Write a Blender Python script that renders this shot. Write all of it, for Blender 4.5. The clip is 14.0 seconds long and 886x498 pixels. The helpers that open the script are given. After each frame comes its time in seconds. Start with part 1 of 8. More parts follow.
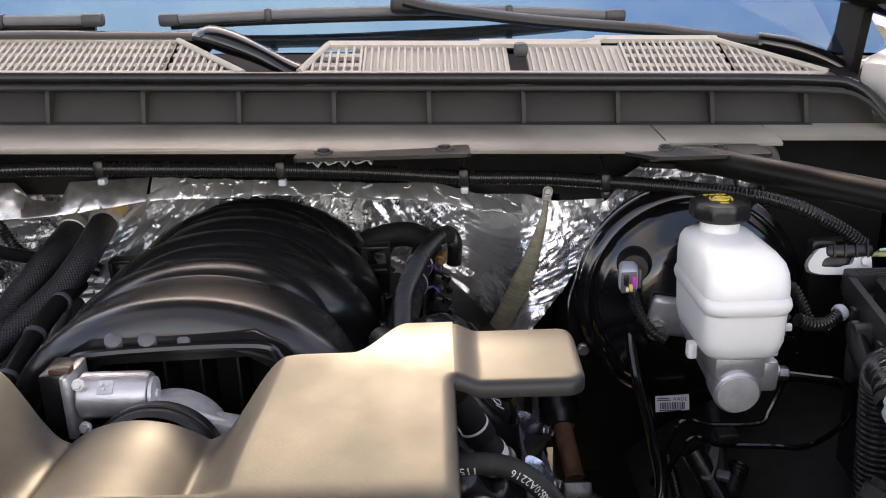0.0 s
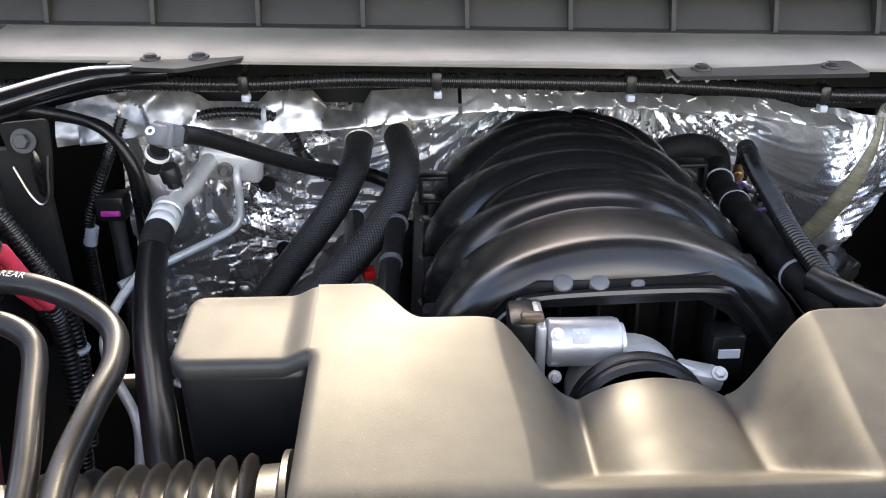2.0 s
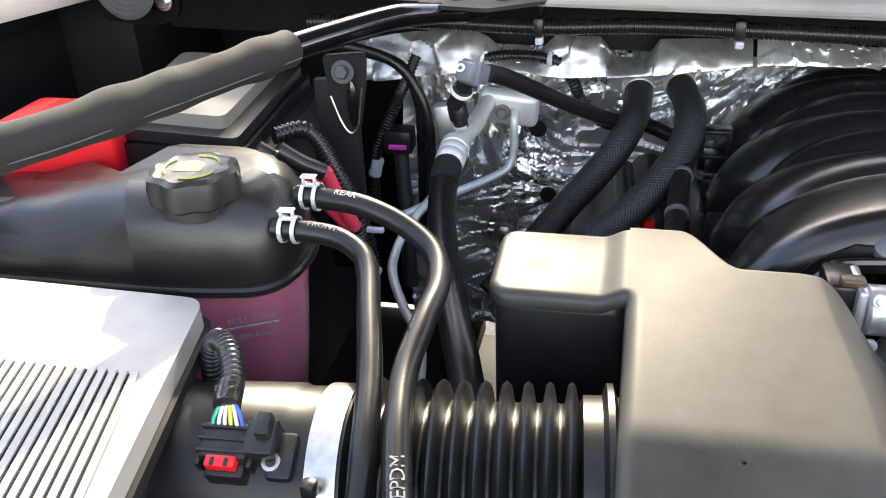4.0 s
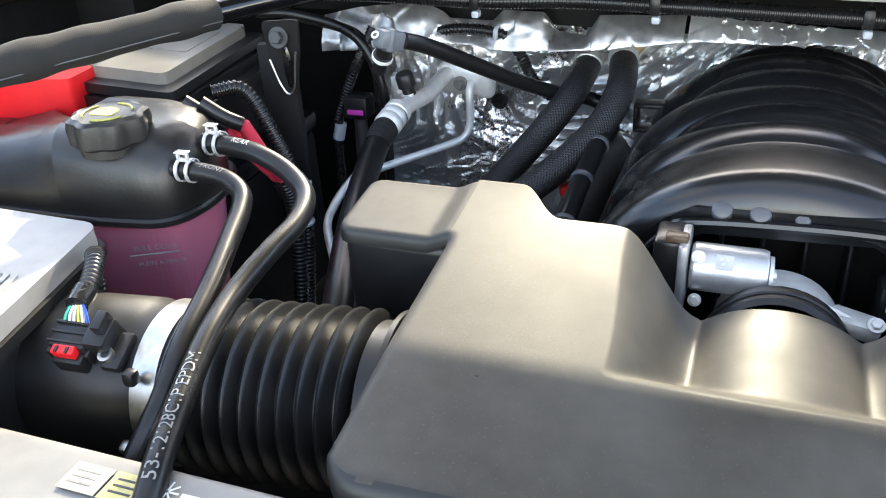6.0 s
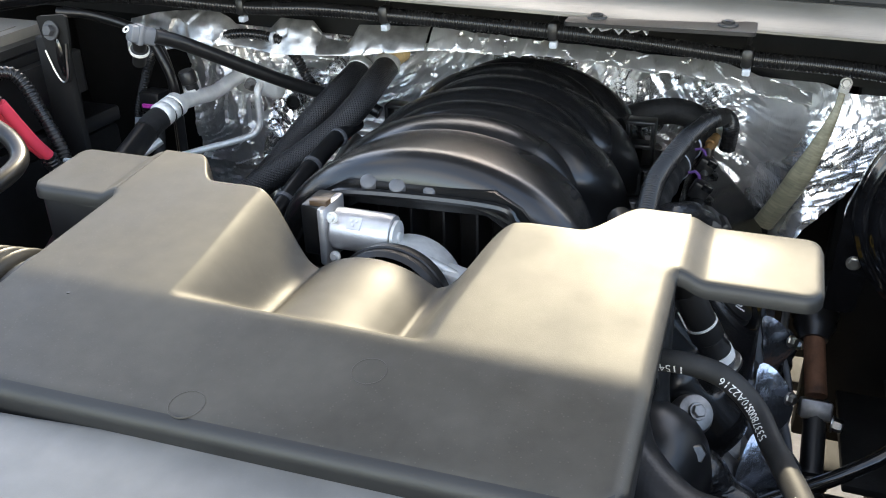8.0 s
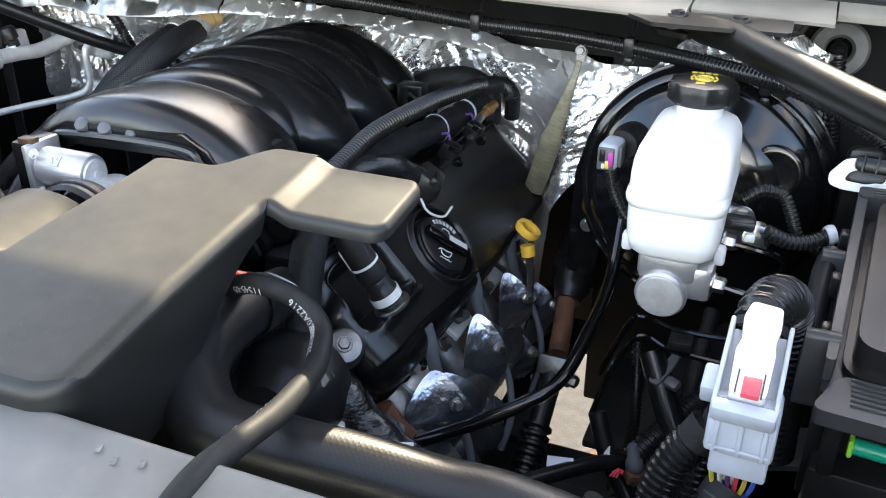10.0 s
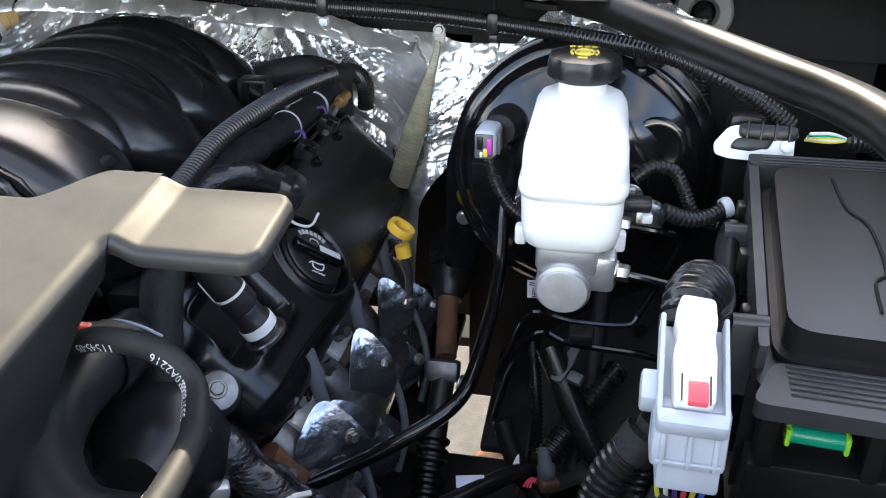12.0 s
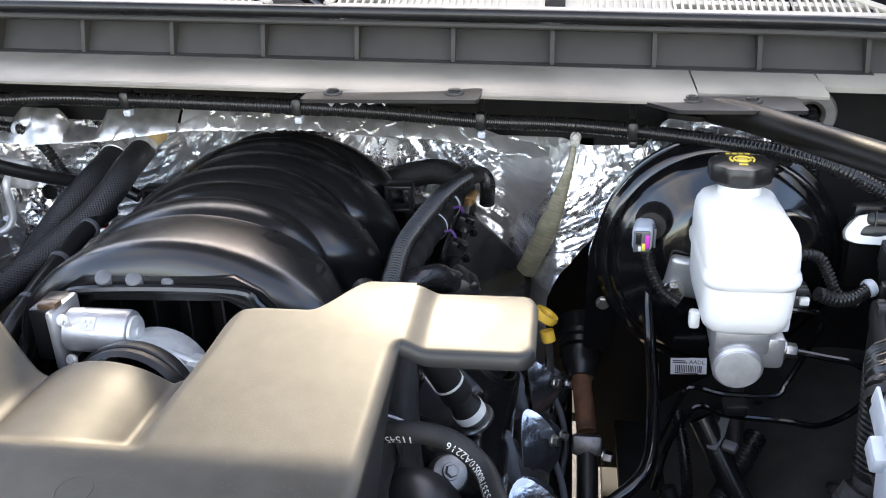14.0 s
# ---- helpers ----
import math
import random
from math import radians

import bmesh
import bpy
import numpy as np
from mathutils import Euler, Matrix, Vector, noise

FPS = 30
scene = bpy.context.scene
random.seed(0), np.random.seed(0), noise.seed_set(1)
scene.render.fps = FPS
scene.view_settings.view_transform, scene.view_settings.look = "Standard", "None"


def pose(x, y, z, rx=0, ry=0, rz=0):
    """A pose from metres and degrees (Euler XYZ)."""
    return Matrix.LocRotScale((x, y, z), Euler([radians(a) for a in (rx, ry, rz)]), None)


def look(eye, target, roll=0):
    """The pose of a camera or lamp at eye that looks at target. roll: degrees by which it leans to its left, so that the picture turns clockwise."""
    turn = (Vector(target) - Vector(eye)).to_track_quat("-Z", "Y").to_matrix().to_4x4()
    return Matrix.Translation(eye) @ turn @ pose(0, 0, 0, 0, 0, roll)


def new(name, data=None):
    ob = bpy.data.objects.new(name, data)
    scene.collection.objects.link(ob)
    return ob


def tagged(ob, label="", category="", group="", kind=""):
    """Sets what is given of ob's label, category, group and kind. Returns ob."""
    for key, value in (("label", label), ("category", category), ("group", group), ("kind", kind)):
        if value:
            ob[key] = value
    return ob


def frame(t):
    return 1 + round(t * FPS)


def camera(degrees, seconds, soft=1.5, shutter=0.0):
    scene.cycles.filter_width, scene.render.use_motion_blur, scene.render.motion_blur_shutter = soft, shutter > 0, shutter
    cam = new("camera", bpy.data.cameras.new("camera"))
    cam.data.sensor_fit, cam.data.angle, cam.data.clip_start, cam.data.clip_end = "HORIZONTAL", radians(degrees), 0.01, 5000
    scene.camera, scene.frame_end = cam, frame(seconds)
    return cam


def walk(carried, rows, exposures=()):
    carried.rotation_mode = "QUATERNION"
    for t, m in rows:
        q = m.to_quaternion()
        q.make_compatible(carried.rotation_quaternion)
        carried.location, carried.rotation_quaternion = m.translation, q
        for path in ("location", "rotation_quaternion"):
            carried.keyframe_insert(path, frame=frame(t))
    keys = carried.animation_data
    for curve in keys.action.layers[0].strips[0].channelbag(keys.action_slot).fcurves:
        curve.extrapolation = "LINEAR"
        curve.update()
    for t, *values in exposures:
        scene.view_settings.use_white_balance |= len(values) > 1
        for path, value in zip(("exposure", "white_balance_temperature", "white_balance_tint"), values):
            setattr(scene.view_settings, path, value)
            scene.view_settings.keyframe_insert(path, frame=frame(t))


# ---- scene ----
cam = camera(54.4, 14.0, 1.05)
PATH = [
    (0, (0.239, 0.000, 1.583), (0.246, 1.901, 0.960), -1.7),
    (0.5, (0.195, 0.046, 1.598), (0.202, 1.894, 0.834), -1.8),
    (1, (0.061, 0.059, 1.612), (0.109, 1.871, 0.766), -2.0),
    (1.5, (-0.066, 0.078, 1.610), (0.013, 1.866, 0.715), -1.2),
    (2, (-0.160, 0.080, 1.622), (-0.134, 1.869, 0.727), -0.8),
    (2.5, (-0.223, 0.079, 1.622), (-0.371, 1.857, 0.720), -2.3),
    (3, (-0.251, 0.077, 1.620), (-0.522, 1.824, 0.684), -2.8),
    (3.2, (-0.257, 0.075, 1.620), (-0.556, 1.808, 0.669), -2.8),
    (5.3, (-0.146, 0.034, 1.611), (-0.733, 1.675, 0.630), -3.0),
    (5.5, (-0.112, 0.037, 1.613), (-0.722, 1.667, 0.628), -3.3),
    (6, (-0.031, 0.037, 1.608), (-0.687, 1.655, 0.630), -3.8),
    (6.5, (0.057, 0.033, 1.600), (-0.644, 1.639, 0.638), -3.9),
    (7, (0.139, 0.046, 1.584), (-0.509, 1.676, 0.625), -2.8),
    (7.2, (0.167, 0.027, 1.591), (-0.443, 1.679, 0.641), -1.8),
    (9.3, (0.489, 0.011, 1.583), (-0.200, 1.664, 0.694), -0.0),
    (9.5, (0.526, 0.028, 1.577), (-0.174, 1.674, 0.682), -0.0),
    (10, (0.609, 0.071, 1.567), (-0.074, 1.710, 0.647), -0.1),
    (10.5, (0.645, 0.083, 1.569), (0.007, 1.735, 0.641), -0.3),
    (11, (0.648, 0.096, 1.568), (0.062, 1.772, 0.647), -1.0),
    (11.5, (0.617, 0.129, 1.547), (0.145, 1.831, 0.610), -1.0),
    (12, (0.547, 0.145, 1.546), (0.223, 1.871, 0.590), -0.5),
    (12.5, (0.468, 0.151, 1.552), (0.214, 1.881, 0.583), -0.1),
    (13, (0.365, 0.123, 1.567), (0.038, 1.847, 0.609), 1.2),
    (13.5, (0.307, 0.074, 1.575), (-0.137, 1.802, 0.669), 1.1),
    (14, (0.365, 0.041, 1.612), (0.089, 1.848, 0.801), -2.0),
]
walk(cam, [(t, look(eye, target, roll)) for t, eye, target, roll in PATH], [
    (0, 2.0, 7900, 22), (0.6, 2.38, 7500, 20), (1.0, 2.78, 7200, 18), (1.5, 2.72, 7150, 17), (3, 2.65, 7150, 16), (5.5, 2.7, 6750, 11), (6.5, 2.8, 6850, 10), (7.2, 2.72, 7050, 10), (9.5, 2.85, 7100, 11), (10.5, 2.95, 7050, 12),
    (12.5, 2.9, 6950, 13), (13, 2.98, 7050, 14), (14, 2.86, 7050, 15)])

# ---- world and sun ----
SUN_EL, SUN_AZ = radians(31), radians(-5.5)     # azimuth from straight over the cab, minus: towards the battery side
world = bpy.data.worlds.new("world")
scene.world = world
world.use_nodes = True
wn = world.node_tree
sky = wn.nodes.new("ShaderNodeTexSky")
sky.sky_type, sky.sun_disc, sky.sun_elevation, sky.sun_rotation = "NISHITA", False, SUN_EL, SUN_AZ
# broken white cloud over the blue
wco = wn.nodes.new("ShaderNodeTexCoord")
wmap = wn.nodes.new("ShaderNodeMapping")
wmap.inputs["Scale"].default_value = (1.0, 1.0, 2.2)
wn.links.new(wco.outputs["Generated"], wmap.inputs[0])
cloud = wn.nodes.new("ShaderNodeTexNoise")
cloud.inputs["Scale"].default_value, cloud.inputs["Detail"].default_value, cloud.inputs["Roughness"].default_value = 1.7, 8, 0.58
wn.links.new(wmap.outputs[0], cloud.inputs["Vector"])
cover_ = wn.nodes.new("ShaderNodeMapRange")
cover_.inputs["From Min"].default_value, cover_.inputs["From Max"].default_value = 0.47, 0.64
wn.links.new(cloud.outputs["Fac"], cover_.inputs["Value"])
grey = wn.nodes.new("ShaderNodeRGBToBW")
wn.links.new(sky.outputs[0], grey.inputs[0])
white = wn.nodes.new("ShaderNodeMixRGB")
white.blend_type = "MULTIPLY"
white.inputs[0].default_value, white.inputs[2].default_value = 1.0, (2.1, 2.03, 1.92, 1)
wn.links.new(grey.outputs[0], white.inputs[1])
skymix = wn.nodes.new("ShaderNodeMixRGB")
wn.links.new(cover_.outputs[0], skymix.inputs[0])
wn.links.new(sky.outputs[0], skymix.inputs[1])
wn.links.new(white.outputs[0], skymix.inputs[2])
wn.links.new(skymix.outputs[0], wn.nodes["Background"].inputs[0])
wn.nodes["Background"].inputs[1].default_value = 0.15
sun = new("sun", bpy.data.lights.new("sun", "SUN"))
sun.data.energy, sun.data.angle, sun.data.color = 1.95, radians(0.6), (1.0, 0.92, 0.72)
sun_dir = Vector((math.sin(SUN_AZ) * math.cos(SUN_EL), math.cos(SUN_AZ) * math.cos(SUN_EL), math.sin(SUN_EL)))
sun.matrix_world = look(sun_dir * 20, (0, 0, 0))


# ---- materials ----
def material(name, color, rough=0.5, metal=0.0, vary=0.15, vscale=40.0, bump=0.0, bscale=400.0, second=None, coat=0.0, sss=0.0,
             sss_radius=(0.02, 0.02, 0.02), spec=0.5, rvary=0.12, uv=False, bstretch=(1, 1, 1), trans=0.0, dust=0.0):
    """A Principled surface whose colour and gloss drift at two scales, with a fine bump."""
    m = bpy.data.materials.new(name)
    m.use_nodes = True
    t = m.node_tree
    b = t.nodes["Principled BSDF"]
    co = t.nodes.new("ShaderNodeTexCoord")
    src = co.outputs["UV" if uv else "Object"]
    n1 = t.nodes.new("ShaderNodeTexNoise")
    n1.inputs["Scale"].default_value, n1.inputs["Detail"].default_value = vscale, 6
    t.links.new(src, n1.inputs["Vector"])
    n2 = t.nodes.new("ShaderNodeTexNoise")
    n2.inputs["Scale"].default_value, n2.inputs["Detail"].default_value = vscale * 0.15, 3
    t.links.new(src, n2.inputs["Vector"])
    add = t.nodes.new("ShaderNodeMath")
    add.operation = "ADD"
    t.links.new(n1.outputs["Fac"], add.inputs[0])
    t.links.new(n2.outputs["Fac"], add.inputs[1])
    ramp = t.nodes.new("ShaderNodeMapRange")
    ramp.inputs["From Min"].default_value, ramp.inputs["From Max"].default_value = 0.7, 1.3
    t.links.new(add.outputs[0], ramp.inputs["Value"])
    mix = t.nodes.new("ShaderNodeMix")
    mix.data_type = "RGBA"
    lo = [c * (1 - vary) for c in color]
    hi = list(second) if second else [min(1, c * (1 + vary)) for c in color]
    mix.inputs["A"].default_value, mix.inputs["B"].default_value = (*lo, 1), (*hi, 1)
    t.links.new(ramp.outputs[0], mix.inputs["Factor"])
    t.links.new(mix.outputs["Result"], b.inputs["Base Color"])
    if dust:
        speck = t.nodes.new("ShaderNodeTexVoronoi")
        speck.inputs["Scale"].default_value = 260
        t.links.new(src, speck.inputs["Vector"])
        film = t.nodes.new("ShaderNodeTexNoise")
        film.inputs["Scale"].default_value, film.inputs["Detail"].default_value = 9, 7
        t.links.new(src, film.inputs["Vector"])
        near = t.nodes.new("ShaderNodeMapRange")
        near.inputs["From Min"].default_value, near.inputs["From Max"].default_value = 0.20, 0.08
        t.links.new(speck.outputs["Distance"], near.inputs["Value"])
        haze = t.nodes.new("ShaderNodeMapRange")
        haze.inputs["From Min"].default_value, haze.inputs["From Max"].default_value = 0.45, 0.75
        t.links.new(film.outputs["Fac"], haze.inputs["Value"])
        both = t.nodes.new("ShaderNodeMath")
        both.operation = "MAXIMUM"
        t.links.new(near.outputs[0], both.inputs[0])
        t.links.new(haze.outputs[0], both.inputs[1])
        much = t.nodes.new("ShaderNodeMath")
        much.operation = "MULTIPLY"
        much.inputs[1].default_value = dust
        t.links.new(both.outputs[0], much.inputs[0])
        coat_mix = t.nodes.new("ShaderNodeMix")
        coat_mix.data_type = "RGBA"
        coat_mix.inputs["B"].default_value = (0.27, 0.25, 0.21, 1)
        t.links.new(much.outputs[0], coat_mix.inputs["Factor"])
        t.links.new(mix.outputs["Result"], coat_mix.inputs["A"])
        t.links.new(coat_mix.outputs["Result"], b.inputs["Base Color"])
    rr = t.nodes.new("ShaderNodeMapRange")
    rr.inputs["From Min"].default_value, rr.inputs["From Max"].default_value = 0.3, 0.7
    rr.inputs["To Min"].default_value, rr.inputs["To Max"].default_value = max(0.02, rough - rvary * rough), min(1, rough + rvary * rough)
    t.links.new(n2.outputs["Fac"], rr.inputs["Value"])
    t.links.new(rr.outputs[0], b.inputs["Roughness"])
    b.inputs["Metallic"].default_value, b.inputs["Coat Weight"].default_value = metal, coat
    b.inputs["Specular IOR Level"].default_value = spec
    b.inputs["Transmission Weight"].default_value = trans
    if sss:
        b.inputs["Subsurface Weight"].default_value, b.inputs["Subsurface Radius"].default_value = sss, sss_radius
        b.inputs["Subsurface Scale"].default_value = 1.0
    if bump:
        n3 = t.nodes.new("ShaderNodeTexNoise")
        n3.inputs["Scale"].default_value, n3.inputs["Detail"].default_value = bscale, 3
        mp = t.nodes.new("ShaderNodeMapping")
        mp.inputs["Scale"].default_value = bstretch
        t.links.new(src, mp.inputs[0])
        t.links.new(mp.outputs[0], n3.inputs["Vector"])
        bp = t.nodes.new("ShaderNodeBump")
        bp.inputs["Strength"].default_value, bp.inputs["Distance"].default_value = bump, 0.4 / bscale
        t.links.new(n3.outputs["Fac"], bp.inputs["Height"])
        t.links.new(bp.outputs[0], b.inputs["Normal"])
    return m


def braided(name, color, rough, pitch=0.004, depth=0.6, second=None):
    """Woven sleeve: two crossing waves along the UV of a tube."""
    m = material(name, color, rough, second=second, uv=True, vscale=60)
    t = m.node_tree
    co = t.nodes.new("ShaderNodeTexCoord")
    waves = []
    for sgn in (1, -1):
        mp = t.nodes.new("ShaderNodeMapping")
        mp.inputs["Rotation"].default_value = (0, 0, radians(38 * sgn))
        t.links.new(co.outputs["UV"], mp.inputs[0])
        w = t.nodes.new("ShaderNodeTexWave")
        w.inputs["Scale"].default_value = 1 / pitch / 3.14
        w.inputs["Distortion"].default_value = 0.4
        t.links.new(mp.outputs[0], w.inputs["Vector"])
        waves.append(w)
    mx = t.nodes.new("ShaderNodeMath")
    mx.operation = "MAXIMUM"
    t.links.new(waves[0].outputs["Fac"], mx.inputs[0])
    t.links.new(waves[1].outputs["Fac"], mx.inputs[1])
    bp = t.nodes.new("ShaderNodeBump")
    bp.inputs["Strength"].default_value, bp.inputs["Distance"].default_value = depth, 0.002
    t.links.new(mx.outputs[0], bp.inputs["Height"])
    t.links.new(bp.outputs[0], t.nodes["Principled BSDF"].inputs["Normal"])
    return m


def foil(name, color=(0.93, 0.93, 0.93), rough=0.33):
    """Crinkled aluminium foil with an embossed weave."""
    m = material(name, color, rough, 0.85, vary=0.12, vscale=30, rvary=0.5)
    t = m.node_tree
    co = t.nodes.new("ShaderNodeTexCoord")
    mp = t.nodes.new("ShaderNodeMapping")
    mp.inputs["Scale"].default_value, mp.inputs["Rotation"].default_value = (1.0, 0.3, 0.45), (0.0, radians(40), 0.0)
    t.links.new(co.outputs["Object"], mp.inputs[0])
    big = t.nodes.new("ShaderNodeTexVoronoi")
    big.feature = "DISTANCE_TO_EDGE"
    big.inputs["Scale"].default_value = 38
    t.links.new(mp.outputs[0], big.inputs["Vector"])
    wave = t.nodes.new("ShaderNodeTexWave")
    wave.inputs["Scale"].default_value, wave.inputs["Distortion"].default_value = 130, 2.0
    t.links.new(mp.outputs[0], wave.inputs["Vector"])
    b1 = t.nodes.new("ShaderNodeBump")
    b1.inputs["Strength"].default_value, b1.inputs["Distance"].default_value = 0.7, 0.005
    t.links.new(big.outputs["Distance"], b1.inputs["Height"])
    b2 = t.nodes.new("ShaderNodeBump")
    b2.inputs["Strength"].default_value, b2.inputs["Distance"].default_value = 0.15, 0.0005
    t.links.new(wave.outputs["Fac"], b2.inputs["Height"])
    t.links.new(b1.outputs[0], b2.inputs["Normal"])
    t.links.new(b2.outputs[0], t.nodes["Principled BSDF"].inputs["Normal"])
    return m


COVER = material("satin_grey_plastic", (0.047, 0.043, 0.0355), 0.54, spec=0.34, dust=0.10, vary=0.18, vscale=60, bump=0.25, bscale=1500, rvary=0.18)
# Radiator panel: base lifted to carry the glare on it, plus a dust film.
SHROUD = material("shroud_glare_plastic", (0.185, 0.178, 0.165), 0.44, spec=0.6, dust=0.14, vary=0.15, vscale=40, bump=0.2, bscale=1400, rvary=0.2)
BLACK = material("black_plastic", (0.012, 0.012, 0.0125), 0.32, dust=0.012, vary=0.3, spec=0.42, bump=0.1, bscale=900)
# Darker colour for the resonator's upright walls, with their shade put into it.
CSIDE = material("resonator_shaded_side", (0.011, 0.011, 0.0105), 0.45, vary=0.15, dust=0.012, bump=0.2, bscale=1200)
MANI = material("manifold_plastic", (0.0085, 0.0086, 0.009), 0.27, spec=0.60, vary=0.25, vscale=25, bump=0.12, bscale=900)
VCOVER = material("valve_cover_paint", (0.0055, 0.0055, 0.006), 0.25, vary=0.2, vscale=20, bump=0.05, bscale=300, spec=0.5, dust=0.003)
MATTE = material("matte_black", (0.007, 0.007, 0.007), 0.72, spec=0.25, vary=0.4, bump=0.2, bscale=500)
GLOSS = material("gloss_black_paint", (0.004, 0.004, 0.0045), 0.13, vary=0.3, vscale=15, bump=0.04, bscale=120, coat=0.3)
BRACE = material("brace_black_paint", (0.006, 0.0056, 0.005), 0.36, vary=0.35, vscale=30, bump=0.06, bscale=260, spec=0.14, dust=0.0, rvary=0.25)
DULLRUB = material("dusty_rubber", (0.019, 0.019, 0.0188), 0.60, spec=0.25, dust=0.02, vary=0.35, vscale=80, bump=0.2, bscale=700)
RUBBER = material("black_rubber", (0.0095, 0.0095, 0.010), 0.30, spec=0.4, dust=0.004, vary=0.35, vscale=80, bump=0.15, bscale=700)
CONDUIT = material("loom_plastic", (0.011, 0.011, 0.0115), 0.27, vary=0.3, vscale=90)
BELLOWS = material("bellows_rubber", (0.0075, 0.0075, 0.008), 0.36, spec=0.4, vary=0.3, vscale=60, bump=0.1, bscale=600)
TAPE = material("cloth_tape", (0.015, 0.015, 0.0155), 0.62, spec=0.35, vary=0.4, vscale=120, bump=0.5, bscale=300)
SHINYTAPE = material("vinyl_tape", (0.012, 0.012, 0.013), 0.2, vary=0.3, vscale=60, bump=0.35, bscale=110, bstretch=(1, 1, 3))
GREYP = material("grey_connector_plastic", (0.44, 0.48, 0.54), 0.42, vary=0.1, vscale=60, sss=0.05)
BOOT = material("grey_boot_silicone", (0.115, 0.125, 0.140), 0.42, vary=0.15, vscale=60)
GROMMET = material("grommet_rubber", (0.16, 0.16, 0.155), 0.6, vary=0.3, vscale=60, bump=0.2, bscale=500, dust=0.1)
MIDGREY = material("mid_grey_plastic", (0.10, 0.103, 0.11), 0.42, vary=0.15)
DKGREY = material("dark_grey_plastic", (0.034, 0.035, 0.038), 0.42, vary=0.2, vscale=50, bump=0.2, bscale=900)
LID = material("fuse_lid_plastic", (0.0105, 0.0106, 0.0108), 0.30, dust=0.008, spec=0.45, vary=0.25, vscale=30, bump=0.2, bscale=1000)
WHITEP = material("white_plastic", (0.80, 0.80, 0.77), 0.35, vary=0.05, sss=0.1)
RESV = material("reservoir_plastic", (0.90, 0.90, 0.87), 0.32, vary=0.03, vscale=30, sss=0.5, sss_radius=(0.03, 0.03, 0.028))
COWLP = material("cowl_plastic", (0.43, 0.395, 0.335), 0.5, vary=0.12, vscale=35, bump=0.2, bscale=900)
TROUGH = material("cowl_trough_plastic", (0.030, 0.029, 0.026), 0.6, spec=0.25, vary=0.2, vscale=25, bump=0.2, bscale=700)
LEDGE = material("ledge_painted_metal", (0.165, 0.152, 0.125), 0.42, vary=0.5, vscale=8, rvary=0.4, spec=0.4, bump=0.25, bscale=300, bstretch=(0.03, 1, 1), dust=0.12)
BODY = material("pearl_white_paint", (0.72, 0.68, 0.62), 0.25, vary=0.04, coat=0.6)
ALU = material("cast_aluminium", (0.58, 0.58, 0.59), 0.36, 0.75, vary=0.12, vscale=80, bump=0.3, bscale=500)
ALUD = material("dull_aluminium", (0.68, 0.68, 0.66), 0.40, 0.45, vary=0.15, vscale=120, bump=0.2, bscale=600)
STEEL = material("zinc_steel", (0.55, 0.55, 0.53), 0.3, 1.0, vary=0.2, vscale=150)
DULLST = material("phosphate_steel", (0.22, 0.215, 0.21), 0.42, 0.9, vary=0.3, vscale=150)
SHIELD = material("exhaust_heat_shield", (0.45, 0.49, 0.56), 0.24, 0.95, vary=0.3, vscale=22, bump=0.40, bscale=45)
RESTOP = material("reservoir_top_plastic", (0.013, 0.0125, 0.012), 0.33, vary=0.25, vscale=40, bump=0.2, bscale=500, dust=0.025, spec=0.55)
CAPTOP = material("worn_cap_plastic", (0.018, 0.0175, 0.016), 0.42, vary=0.25, vscale=60, bump=0.2, bscale=700, dust=0.14)
# Raised battery lid: sun glare put into a base paler than the box.
BATLID = material("battery_lid_sunlit", (0.19, 0.178, 0.156), 0.32, vary=0.15, vscale=40, bump=0.2, bscale=1000, dust=0.10)
CAPPRINT = material("worn_yellow_print", (0.42, 0.40, 0.12), 0.6, vary=0.4, vscale=300)
# Filter box lid: the pale base holds the glare of the sun.
AIRLID = material("sunlit_lid_plastic", (0.34, 0.325, 0.30), 0.42, spec=0.7, vary=0.12, vscale=50, bump=0.25, bscale=1200)
LINER = material("dusty_liner", (0.034, 0.033, 0.030), 0.75, vary=0.5, vscale=25, bump=0.3, bscale=300)
DUSTY = material("dusty_black_steel", (0.020, 0.019, 0.017), 0.7, vary=0.5, vscale=30, bump=0.3, bscale=300)
BRIGHTAL = material("bright_cast_aluminium", (0.82, 0.82, 0.80), 0.40, 0.35, vary=0.12, vscale=80, bump=0.2, bscale=500)
CLAMP = material("bright_clamp_steel", (0.75, 0.76, 0.76), 0.3, 0.5, vary=0.15, vscale=150)
SCUFF = material("pale_scuff", (0.20, 0.195, 0.185), 0.6, vary=0.4, vscale=400)
PALELAB = material("faded_label", (0.34, 0.31, 0.25), 0.5, vary=0.2, vscale=200)
PALEYEL = material("faded_yellow_label", (0.46, 0.41, 0.16), 0.5, vary=0.2, vscale=200)
BRASS = material("aged_brass", (0.42, 0.24, 0.10), 0.35, 0.6, vary=0.2, vscale=150)
BROWNP = material("brown_plastic", (0.09, 0.055, 0.03), 0.4, vary=0.2)
RUST = material("rusty_steel", (0.14, 0.065, 0.035), 0.75, 0.2, vary=0.5, vscale=70, bump=0.5, bscale=300)
FOIL = foil("foil_mat")
FOILF = material("foil_flange", (0.62, 0.615, 0.60), 0.36, 0.9, vary=0.4, vscale=60, bump=0.45, bscale=900, bstretch=(0.5, 1, 1))
CONCRETE = material("concrete", (0.30, 0.26, 0.21), 0.85, vary=0.2, vscale=30, bump=0.6, bscale=150)
RED = material("red_plastic", (0.72, 0.015, 0.02), 0.35, vary=0.08)
